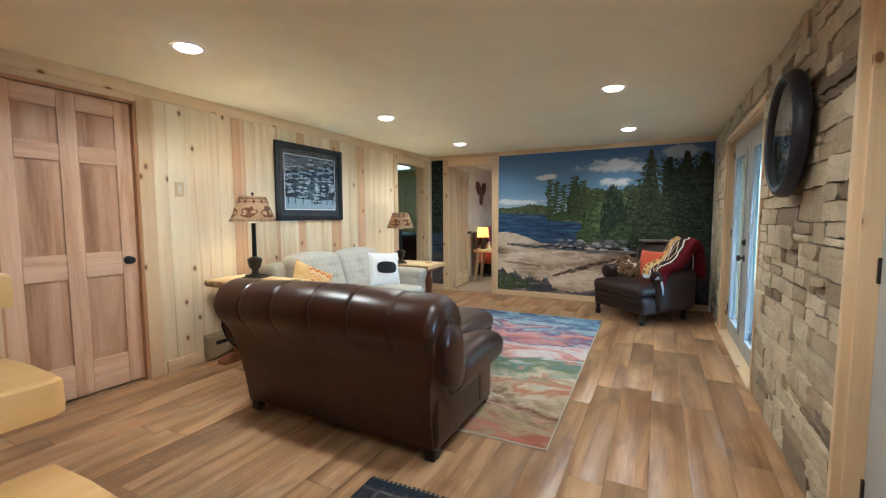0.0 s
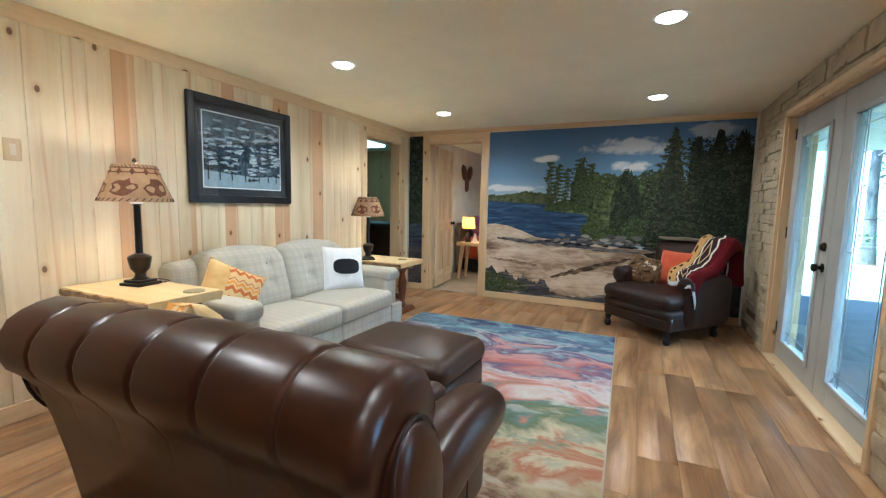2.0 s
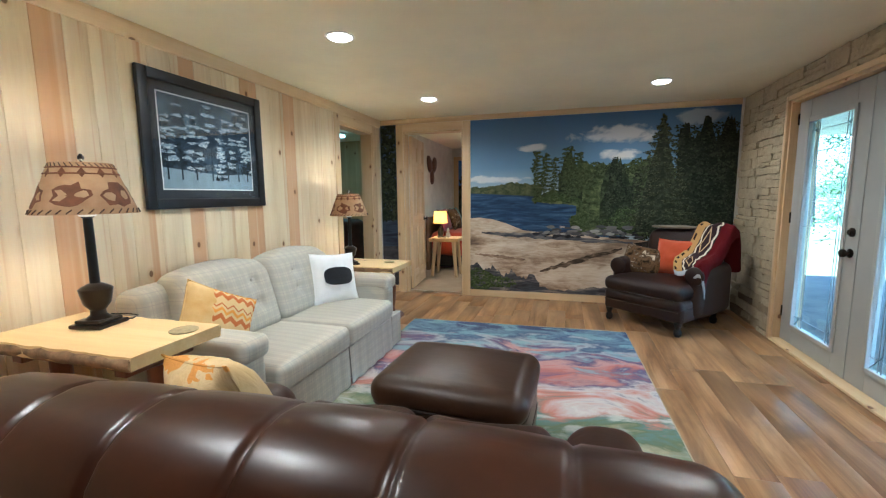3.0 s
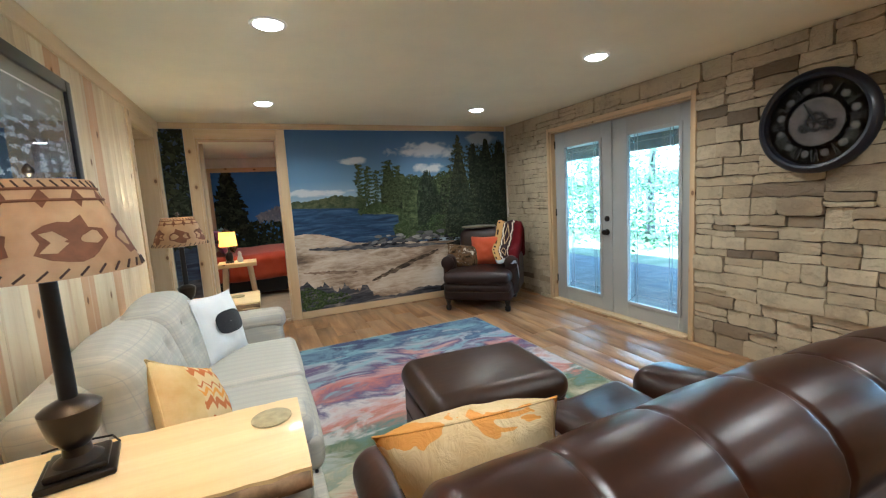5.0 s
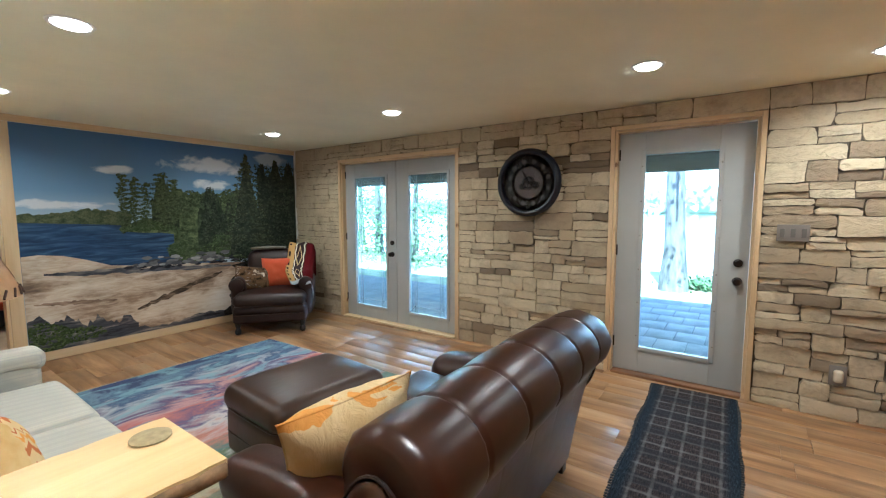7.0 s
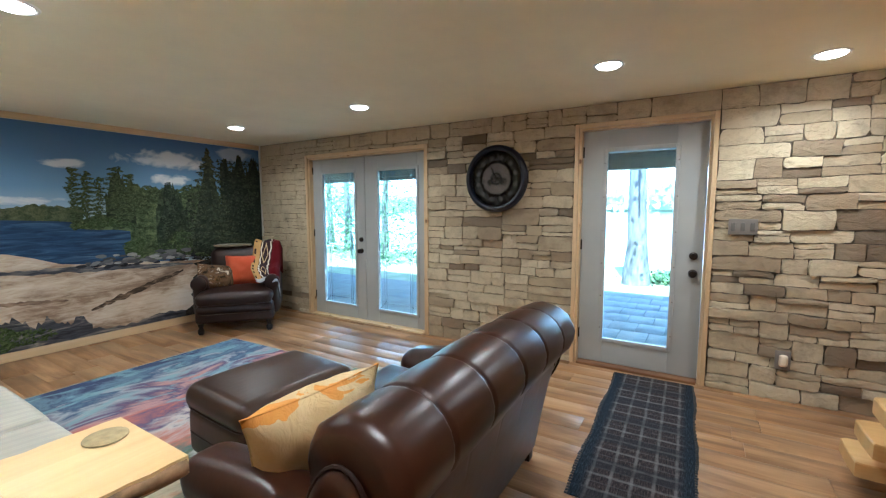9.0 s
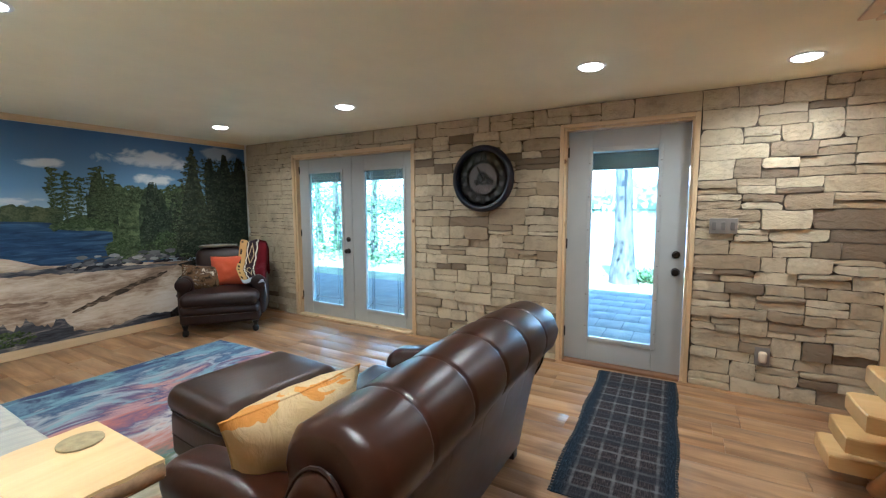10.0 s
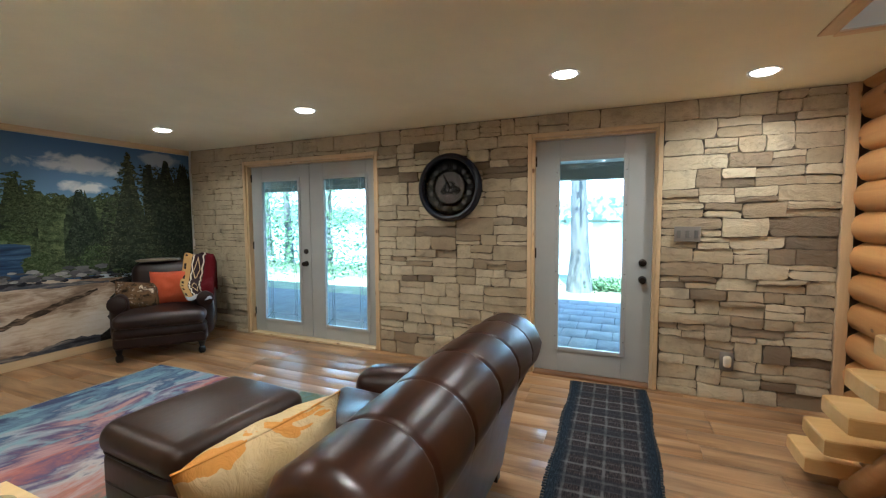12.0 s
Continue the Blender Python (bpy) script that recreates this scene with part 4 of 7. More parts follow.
def table_lamp(x, y, z, size, watts, label, turn=0):
    t = thing("table_lamp", label, "table lamp", pose(x, y, z, 0, 0, turn), group="printed-shade table lamps")
    s = size
    part("base", Geo().rbox((-0.075 * s, -0.075 * s, 0), (0.075 * s, 0.075 * s, 0.018 * s), 0.006).rbox((-0.06 * s, -0.06 * s, 0.018 * s), (0.06 * s, 0.06 * s, 0.034 * s), 0.006), BRONZE, t, "square stepped bronze base")
    part("urn", Geo().lathe([(0.05 * s, 0.034 * s), (0.03 * s, 0.05 * s), (0.028 * s, 0.07 * s), (0.05 * s, 0.10 * s), (0.058 * s, 0.14 * s), (0.062 * s, 0.165 * s), (0.05 * s, 0.175 * s), (0.02 * s, 0.19 * s)], 24), BRONZE, t, "bronze urn with worn gold rubbing")
    part("stem", Geo().lathe([(0.019 * s, 0.185 * s), (0.017 * s, 0.47 * s), (0.024 * s, 0.475 * s), (0.024 * s, 0.49 * s), (0.008 * s, 0.50 * s)], 16), BLACK, t)
    part("socket", Geo().lathe([(0.03 * s, 0.49 * s), (0.034 * s, 0.505 * s), (0.012 * s, 0.51 * s), (0.012 * s, 0.56 * s)], 16), STEEL, t)
    part("bulb", Geo().lathe([(0.012 * s, 0.56 * s), (0.03 * s, 0.615 * s), (0.032 * s, 0.635 * s), (0.02 * s, 0.66 * s), (0.004, 0.668 * s)], 14), glow("bulb_glass", (1.0, 0.75, 0.4), 0.8), t)
    # the cup's own faint glow stands in for bulb light caught in it
    part("glass_cup", Geo().lathe([(0.020 * s, 0.476 * s), (0.030 * s, 0.479 * s), (0.033 * s, 0.487 * s), (0.028 * s, 0.496 * s), (0.020 * s, 0.498 * s)], 18), glow("glass_cup_glow", (1.0, 0.84, 0.58), 0.05), t, "small glass cup under the shade, glowing as if lit")
    z0, z1, r0, r1 = 0.49 * s, 0.70 * s, 0.185 * s, 0.105 * s
    for ff in (0.78, 0.90):
        ring = [((r0 + (r1 - r0) * ff + 0.001) * math.cos(math.tau * q / 40), (r0 + (r1 - r0) * ff + 0.001) * math.sin(math.tau * q / 40), z0 + (z1 - z0) * ff) for q in range(41)]
        part("shade_band", Geo().tube(ring, 0.0035 * s, 6), SHADE_PRINT, t, "brown band round the shade")
    n = 40
    rings = []
    for r, zz in ((r0, z0), (r1, z1), (r1 - 0.003, z1), (r0 - 0.003, z0)):
        rings.append([(r * math.cos(2 * math.pi * k / n), r * math.sin(2 * math.pi * k / n), zz) for k in range(n)])
    rings.append(rings[0])
    sh = part("shade", Geo().loft(rings, caps=False), SHADE, t, "tan parchment shade with brown prints and laced edges")
    # dark plain printed patches and a row of lacing stitches
    rnd = random.Random(5)
    for k in range(6):
        g = Geo()
        a0 = 2 * math.pi * k / 6
        poly = []
        m = 16
        for i in range(m):
            q = 2 * math.pi * i / m
            ra = 0.75 + 0.45 * rnd.random()
            aa = a0 + 0.40 * ra * math.cos(q)
            ff = 0.36 + 0.24 * ra * math.sin(q)
            poly.append((aa, ff))
        mid = (a0, 0.36)
        vs = []
        for aa, ff in [mid] + poly:
            r = r0 + (r1 - r0) * ff + 0.0018
            vs.append((r * math.cos(aa), r * math.sin(aa), z0 + (z1 - z0) * ff))
        g.add(vs, [(0, 1 + i, 1 + (i + 1) % m) for i in range(m)])
        part("shade_print", g, SHADE_PRINT, sh, "brown printed patch")
    for k in range(12):
        a0 = 2 * math.pi * (k + 0.5) / 12
        vs = []
        for da, ff in ((-0.11, 0.80), (0, 0.70), (0.11, 0.80), (0, 0.90)):
            r = r0 + (r1 - r0) * ff + 0.0016
            vs.append((r * math.cos(a0 + da), r * math.sin(a0 + da), z0 + (z1 - z0) * ff))
        part("shade_print", Geo().add(vs, [(0, 1, 2, 3)]), SHADE_PRINT, sh, "brown printed diamond")
    g = Geo()
    for k in range(34):
        a = 2 * math.pi * k / 34
        for zz, r, dz in ((z0 + 0.004, r0 + 0.001, 0.016 * s), (z1 - 0.004, r1 + 0.001, -0.014 * s)):
            a2 = a + 0.10
            r2 = r + (r1 - r0) * (dz / (z1 - z0))
            g.tube([(r * math.cos(a), r * math.sin(a), zz), (r2 * math.cos(a2), r2 * math.sin(a2), zz + dz)], 0.0024, 5)
    part("lacing", g, SHADE_LACE, sh, "dark leather lacing")["kind"] = "stuff"
    part("finial", Geo().lathe([(0.004, z1 - 0.02), (0.004, z1 + 0.01), (0.012 * s, z1 + 0.018), (0.012 * s, z1 + 0.028), (0.003, z1 + 0.04)], 12), BRONZE, t)
    spider = Geo()
    for a in (0, 2.094, 4.188):
        spider.tube([(0, 0, z1 - 0.015), (r1 * math.cos(a), r1 * math.sin(a), z1 - 0.006)], 0.002, 5)
    part("spider", spider, STEEL, t)
    part("cord", Geo().tube([(0.03, 0.07, 0.005), (0.07, 0.10, 0.004), (0.05, 0.15, 0.004), (-0.02, 0.17, 0.004), (-0.10, 0.16, 0.004)], 0.003, 6), BLACK, t, "thin black flex")
    bulb(x, y, z + 0.635 * s, watts)
    return t


table_lamp(-3.035, 2.635, 0.726, 1.0, 5.2, "table lamp with bronze urn base and tan printed shade, lit", 10)
table_lamp(-3.13, 5.09, 0.601, 1.0, 4.6, "table lamp with bronze urn base on the far table, lit", 40)


# ---- lake mural, printed flat on the end wall ----
def scatter(rnd, count, area, size, step=2e-6, y0=-0.0015, tall=1.0):
    """Small loose triangles laid over an area (a function that gives x, z or None), each a hair above the last."""
    g = Geo()
    k = 0
    for i in range(count):
        p = area(rnd)
        if p is None:
            continue
        s = size * (0.45 + rnd.random())
        a = rnd.random() * math.tau
        y = y0 - k * step
        k += 1
        g.add([(p[0] + s * math.cos(a + q) * (0.6 + 0.8 * rnd.random()), y, p[1] + tall * s * math.sin(a + q) * (0.6 + 0.8 * rnd.random())) for q in (0, 2.0, 4.1)], [(0, 1, 2)])
    return g


def conifer_area(x, z0, z1, half):
    def area(r):
        f = r.random() ** 1.3
        tier = 0.62 + 0.38 * (1 - (f * 9) % 1.0)
        w = half * (1 - f) ** 0.85 * tier
        return (x + (2 * r.random() - 1) * w, z0 + (z1 - z0) * f - 0.02 * r.random())
    return area


def clump_area(x, z, rx, rz):
    def area(r):
        a, d = r.random() * math.tau, math.sqrt(r.random())
        d *= 0.8 + 0.3 * math.sin(3 * a + x * 9)
        return (x + rx * d * math.cos(a), z + rz * d * math.sin(a))
    return area


def ragged(rnd, x0, x1, zlo, ztop, wob, n=40):
    pts = [(x0, zlo), (x1, zlo)]
    for i in range(n + 1):
        f = 1 - i / n
        pts.append((x0 + (x1 - x0) * f, ztop(f) + wob * (rnd.random() - 0.5)))
    return pts


def sky_print(name, lo, mid, hi, W, Hm, cloud):
    k = Mat(name, 0.6, spec=0.25)
    v = k.coords(jitter=False)
    sep = k.n("ShaderNodeSeparateXYZ")
    k.link(v, sep.inputs[0])
    col = k.ramp(k.math('DIVIDE', sep.outputs[2], Hm), [(0.55, lo), (0.72, mid), (1.0, hi)])
    wob = k.noise(k.coords((1.0, 1, 1.8), False), 3.4, 6, 0.62, 0.5)
    for cu, cz, ru, rz, amt in ((0.58, 0.885, 0.17, 0.050, 0.80), (0.60, 0.775, 0.08, 0.032, 0.95), (0.255, 0.83, 0.070, 0.022, 0.85), (0.10, 0.655, 0.14, 0.022, 0.8), (0.88, 0.95, 0.10, 0.05, 0.4)):
        dx = k.math('DIVIDE', k.math('SUBTRACT', k.math('DIVIDE', sep.outputs[0], W), cu), ru)
        dz = k.math('DIVIDE', k.math('SUBTRACT', k.math('DIVIDE', sep.outputs[2], Hm), cz), rz)
        d = k.math('ADD', k.math('MULTIPLY', dx, dx), k.math('MULTIPLY', dz, dz))
        puff = k.math('SUBTRACT', k.math('MULTIPLY', wob, 2.6), k.math('ADD', k.math('MULTIPLY', d, 0.55), 0.75))
        col = k.mix(k.math('MULTIPLY', k.ramp(puff, [(0.0, (0, 0, 0)), (0.45, (1, 1, 1))]), amt), col, cloud)
    k.base(col)
    return k.m


def streaky(name, stops, scale, vec, rough=0.6, dist=0.8, detail=6):
    k = Mat(name, rough, spec=0.25)
    k.base(k.ramp(k.noise(k.coords(vec, False), scale, detail, 0.62, dist), stops))
    return k.m


GREENS = island("print_greens", [(0.0, (0.0189, 0.0297, 0.0149)), (0.5, (0.0607, 0.0810, 0.0351)), (1.0, (0.1418, 0.1688, 0.0743))])
DARK_GREENS = island("print_dark_greens", [(0.0, (0.0096, 0.0144, 0.0128)), (0.6, (0.0288, 0.0400, 0.0256)), (1.0, (0.0768, 0.0928, 0.0544))])
BUSH_GREENS = island("print_bush_greens", [(0.0, (0.0250, 0.0425, 0.0150)), (0.6, (0.0688, 0.1000, 0.0375)), (1.0, (0.1500, 0.1875, 0.0750))])
ROCK_GREYS = island("print_rocks", [(0.0, (0.06, 0.06, 0.07)), (0.5, (0.20, 0.19, 0.19)), (1.0, (0.44, 0.42, 0.39))])
DARK_ROCKS = island("print_dark_rocks", [(0.0, (0.012, 0.013, 0.02)), (0.6, (0.04, 0.04, 0.05)), (1.0, (0.11, 0.10, 0.10))])


def foliage_print(name, dark, mid, lite, scale):
    """Printed leaves: clumps of light and shade with fine speckle."""
    k = Mat(name, 0.6, spec=0.2)
    v = k.coords((1, 1, 1.3), False)
    big = k.noise(v, scale, 3, 0.5, 0.6)
    small = k.noise(v, scale * 6.5, 4, 0.7, 0.3)
    f = k.math('ADD', k.math('MULTIPLY', big, 0.5), k.math('MULTIPLY', small, 0.5))
    k.base(k.ramp(f, [(0.40, dark), (0.50, mid), (0.61, lite)]))
    return k.m


def lake_mural(x0, x1, z0, z1, y):
    W, Hm = x1 - x0, z1 - z0
    rnd = random.Random(11)
    t = thing("mural", "wide photo mural of a forest lake with rocks", "mural", pose(x0, y, z0))
    part("sky", Geo().box((0, -0.001, 0), (W, 0.003, Hm)), sky_print("print_sky", (0.42, 0.51, 0.59), (0.17, 0.29, 0.46), (0.065, 0.135, 0.27), W, Hm, (0.6875, 0.6875, 0.6750)), t, "printed blue sky with clouds", None)

    def P(name, poly, mat, lay, label=""):
        y1 = -0.0012 - 0.0004 * lay
        g = Geo().add([(p[0] * W, y1, p[1] * Hm) for p in poly], [tuple(range(len(poly)))])
        part(name, g, mat, t, label, None)

    def leafy(name, areas, mat, size, y0, tall=0.8, label=""):
        g = Geo()
        for count, area in areas:
            q = scatter(rnd, count, area, size, y0=y0, step=3e-7, tall=tall)
            g.add(q.v, q.f)
        part(name, g, mat, t, label, None)["kind"] = "stuff"

    # far shore and lake
    far = foliage_print("print_far_shore", (0.0280, 0.0420, 0.0196), (0.0770, 0.0924, 0.0420), (0.1400, 0.1470, 0.0770), 14)
    P("far_shore", ragged(rnd, 0.0, 0.30, 0.54, lambda f: 0.612 + 0.024 * max(0.0, math.sin(math.pi * (f * 1.25 - 0.28))), 0.012), far, 1)
    P("lake", [(0, 0.30), (0.62, 0.30), (0.62, 0.50), (0.42, 0.54), (0.22, 0.562), (0, 0.578)],
      streaky("print_lake", [(0.30, (0.0087, 0.0203, 0.0522)), (0.52, (0.0261, 0.0609, 0.1377)), (0.66, (0.0653, 0.1232, 0.2175)), (0.80, (0.2465, 0.3045, 0.3625))], 4.5, (0.6, 1, 6)), 2)
    # the wooded bank behind the pines
    wood_mid = foliage_print("print_bank_green", (0.0208, 0.0325, 0.0130), (0.0676, 0.0910, 0.0364), (0.1625, 0.1885, 0.0806), 11)
    wood_dark = foliage_print("print_dark_wood", (0.0102, 0.0170, 0.0102), (0.0272, 0.0408, 0.0204), (0.0765, 0.0952, 0.0442), 12)
    P("bank", ragged(rnd, 0.44, 0.80, 0.34, lambda f: 0.715 + 0.03 * math.sin(f * 11) + 0.02 * math.sin(f * 27), 0.03), wood_mid, 4)
    P("low_bank", [(0.262, 0.545), (0.275, 0.525), (0.34, 0.515), (0.40, 0.512), (0.45, 0.50), (0.47, 0.47), (0.43, 0.45), (0.415, 0.42), (0.42, 0.375), (0.74, 0.33), (0.74, 0.62), (0.45, 0.60), (0.33, 0.585)], wood_mid, 5)
    leafy("bank_leaves", [(500, clump_area(u * W, z * Hm, 0.05 * W, 0.045 * Hm)) for u, z in ((0.48, 0.66), (0.53, 0.70), (0.58, 0.69), (0.65, 0.71), (0.69, 0.68))], GREENS, 0.013, -0.0042, label="printed leafy trees")
    # two groups of tall pines on the point
    def pine(x, zb, zt, hw, n, mat, y0):
        """A printed pine: a dark core with tiers of flat boughs and sky between them."""
        g = Geo()
        tiers = 13
        for q in range(tiers):
            f = q / (tiers - 1)
            z = zb + (zt - zb) * f
            w = hw * (0.35 + 0.75 * math.sin(math.pi * (0.12 + 0.80 * (1 - f)))) * rnd.uniform(0.7, 1.15)
            e = scatter(rnd, n // tiers, clump_area((x + rnd.uniform(-0.25, 0.25) * hw) * W, z * Hm, w * W, (zt - zb) / tiers * 0.62 * Hm), 0.011, y0=y0, step=5e-7, tall=0.55)
            g.add(e.v, e.f)
        part("pine_print", g, mat, t, "printed pine", None)["kind"] = "stuff"
    pine(0.284, 0.53, 0.80, 0.026, 1500, GREENS, -0.0048)
    pine(0.318, 0.53, 0.785, 0.026, 1500, GREENS, -0.0052)
    pine(0.350, 0.53, 0.76, 0.020, 900, GREENS, -0.0056)
    P("pine_shade", ragged(rnd, 0.368, 0.462, 0.53, lambda f: 0.60 + 0.20 * math.sin(math.pi * min(1, max(0, f * 0.9 + 0.1))), 0.05, 24), wood_dark, 11)
    pine(0.402, 0.53, 0.815, 0.034, 2400, GREENS, -0.0060)
    pine(0.440, 0.53, 0.785, 0.034, 2200, GREENS, -0.0064)
    leafy("point_bush", [(900, clump_area(0.36 * W, 0.545 * Hm, 0.10 * W, 0.028 * Hm))], BUSH_GREENS, 0.010, -0.0066, 0.6, "printed bright shore bushes")
    # the darker round trees before the bank
    P("round_tree", ragged(rnd, 0.53, 0.645, 0.36, lambda f: 0.55 + 0.20 * math.sin(math.pi * min(1, max(0, f))) ** 0.6, 0.04, 30), wood_dark, 15)
    leafy("round_tree_leaves", [(1100, clump_area(0.588 * W, 0.58 * Hm, 0.052 * W, 0.17 * Hm)), (500, clump_area(0.655 * W, 0.55 * Hm, 0.04 * W, 0.14 * Hm))], DARK_GREENS, 0.013, -0.0078, label="printed dark leafy tree")
    leafy("bank_bush", [(500, clump_area(0.455 * W, 0.415 * Hm, 0.04 * W, 0.06 * Hm)), (500, clump_area(0.62 * W, 0.42 * Hm, 0.09 * W, 0.07 * Hm))], BUSH_GREENS, 0.012, -0.0081, label="printed bank bushes")
    # the dark forest and the tall spruce before it
    P("forest_shade", ragged(rnd, 0.80, 1.0, 0.10, lambda f: 0.90 + 0.05 * math.sin(f * 17) - 0.22 * max(0, 0.2 - f), 0.05), foliage_print("print_forest_shade", (0.0068, 0.0102, 0.0085), (0.0170, 0.0238, 0.0170), (0.0442, 0.0527, 0.0323), 9), 18)
    leafy("forest", [(2400, lambda r: ((0.79 + 0.21 * r.random()) * W, (0.26 + 0.66 * r.random()) * Hm))], DARK_GREENS, 0.017, -0.0086, 0.7, "printed dark forest")
    P("spruce_shade", [(0.748, 0.96), (0.732, 0.85), (0.70, 0.66), (0.672, 0.47), (0.66, 0.36), (0.86, 0.36), (0.83, 0.47), (0.795, 0.66), (0.765, 0.85)], foliage_print("print_spruce_shade", (0.0085, 0.0136, 0.0102), (0.0238, 0.0323, 0.0204), (0.0612, 0.0731, 0.0425), 16), 20)
    g = Geo()
    for q in range(15):
        f = q / 14
        z = 0.40 + 0.56 * f
        w = 0.115 * (1 - f) ** 0.75 + 0.006
        for sd in (-1, 1):
            for c in range(3):
                e = scatter(rnd, 52, clump_area((0.748 + sd * w * (0.30 + 0.30 * c) * rnd.uniform(0.85, 1.1)) * W, (z - 0.010 * c + rnd.uniform(-0.008, 0.008)) * Hm, w * 0.24 * W + 0.006, 0.014 * Hm), 0.012, y0=-0.0096, step=3e-7, tall=0.5)
                g.add(e.v, e.f)
    part("spruce", g, island("print_spruce", [(0.0, (0.0135, 0.0189, 0.0121)), (0.6, (0.0567, 0.0675, 0.0378)), (1.0, (0.1485, 0.1553, 0.0878))]), t, "printed tall spruce", None)["kind"] = "stuff"
    leafy("undergrowth", [(1100, clump_area(0.80 * W, 0.36 * Hm, 0.16 * W, 0.06 * Hm))], DARK_GREENS, 0.016, -0.0112, label="printed undergrowth")
    # rapids over pale rock
    k = Mat("print_rapids", 0.6, spec=0.25)
    v = k.coords((0.55, 1, 1.5), False)
    n = k.noise(v, 1.6, 5, 0.55, 0.7)
    fine = k.noise(k.coords((0.8, 1, 4.0), False), 7.0, 5, 0.65, 0.8)
    col = k.ramp(k.math('ADD', k.math('MULTIPLY', n, 0.72), k.math('MULTIPLY', fine, 0.28)), [(0.36, (0.15, 0.105, 0.072)), (0.44, (0.31, 0.222, 0.150)), (0.49, (0.50, 0.395, 0.29)), (0.55, (0.62, 0.525, 0.41)), (0.64, (0.72, 0.655, 0.575))])
    k.base(col)
    P("shore_rock", [(0, 0.0), (1, 0.0), (1, 0.27), (0.86, 0.30), (0.7, 0.315), (0.55, 0.33), (0.42, 0.345), (0.30, 0.352), (0.23, 0.362), (0.16, 0.40), (0.10, 0.425), (0.04, 0.435), (0, 0.43)], k.m, 30, "printed foaming rapids over pale rock")
    dusk = streaky("print_wet_rock", [(0.34, (0.020, 0.022, 0.032)), (0.50, (0.075, 0.075, 0.088)), (0.62, (0.20, 0.18, 0.165)), (0.74, (0.42, 0.36, 0.29))], 7, (0.5, 1, 3.2), dist=1.2)

    def band(name, pts, wid, mat, lay, label=""):
        """A ragged streak along a line of points, thick in the middle."""
        up, dn = [], []
        m = 26
        for i in range(m + 1):
            f = i / m * (len(pts) - 1)
            q = min(int(f), len(pts) - 2)
            x = pts[q][0] + (pts[q + 1][0] - pts[q][0]) * (f - q)
            z = pts[q][1] + (pts[q + 1][1] - pts[q][1]) * (f - q)
            w = wid * math.sin(math.pi * (0.04 + 0.92 * i / m)) ** 0.6
            up.append((x, z + w * rnd.uniform(0.35, 1.0)))
            dn.append((x, z - w * rnd.uniform(0.35, 1.0)))
        P(name, up + dn[::-1], mat, lay, label)
    band("wet_ledge", [(0.05, 0.345), (0.20, 0.335), (0.40, 0.318), (0.66, 0.30)], 0.020, dusk, 33, "printed wet rock ledge")
    band("dark_crevice", [(0.30, 0.125), (0.40, 0.17), (0.50, 0.215), (0.62, 0.268)], 0.022, streaky("print_crevice", [(0.34, (0.018, 0.014, 0.012)), (0.50, (0.075, 0.050, 0.032)), (0.62, (0.22, 0.155, 0.10)), (0.76, (0.42, 0.33, 0.24))], 9, (0.6, 1, 2.6), dist=1.5), 34, "printed dark crevice")
    band("brown_streak", [(0.02, 0.215), (0.12, 0.205), (0.24, 0.19)], 0.012, streaky("print_brown_streak", [(0.36, (0.12, 0.075, 0.05)), (0.6, (0.34, 0.24, 0.165))], 9, (0.6, 1, 3)), 34)
    P("bottom_shade", ragged(rnd, 0.20, 1.0, 0.0, lambda f: 0.022 + 0.030 * f + 0.012 * math.sin(f * 19), 0.014), dusk, 36)
    P("dark_bank", [(0.66, 0.30), (0.70, 0.26), (0.655, 0.215), (0.685, 0.17), (0.645, 0.12), (0.665, 0.07), (0.62, 0.03), (0.62, 0.0), (1, 0.0), (1, 0.32), (0.8, 0.33)], foliage_print("print_dark_bank", (0.004, 0.005, 0.006), (0.014, 0.014, 0.015), (0.050, 0.045, 0.040), 10), 37)
    P("corner_rock", ragged(rnd, 0.0, 0.30, 0.0, lambda f: 0.150 - 0.075 * f + 0.018 * math.sin(f * 23), 0.03), dusk, 38, "printed dark wet rocks")

    def rocks(count, area, mat, size, name, lab, y0):
        g = Geo()
        for i in range(count):
            p = area(rnd)
            s = size * (0.4 + rnd.random())
            n = 9
            ring = [(p[0] + s * 1.5 * math.cos(math.tau * q / n) * (0.75 + 0.4 * rnd.random()), y0 - i * 6e-6, p[1] + s * 0.55 * math.sin(math.tau * q / n) * (0.75 + 0.4 * rnd.random())) for q in range(n)]
            g.add(ring, [tuple(range(n))])
        part(name, g, mat, t, lab, None)["kind"] = "stuff"
    rocks(70, lambda r: ((0.28 + 0.40 * r.random()) * W, (0.325 + 0.035 * r.random()) * Hm), DARK_ROCKS, 0.024, "dark_rock", "printed dark stones", -0.0170)
    rocks(34, lambda r: ((0.30 + 0.20 * r.random()) * W, (0.345 + 0.04 * r.random() ** 2) * Hm), ROCK_GREYS, 0.030, "boulder", "printed grey boulders", -0.0176)
    rocks(34, lambda r: ((0.50 + 0.15 * r.random()) * W, (0.335 + 0.055 * r.random()) * Hm), ROCK_GREYS, 0.034, "boulder", "printed grey boulders", -0.0181)
    leafy("shore_plant", [(900, clump_area(0.07 * W, 0.055 * Hm, 0.12 * W, 0.075 * Hm))], BUSH_GREENS, 0.014, -0.0186, label="printed green shore plants")
    return t


lake_mural(-2.213, XE - 0.032, 0.088, 2.186, YN - 0.004)


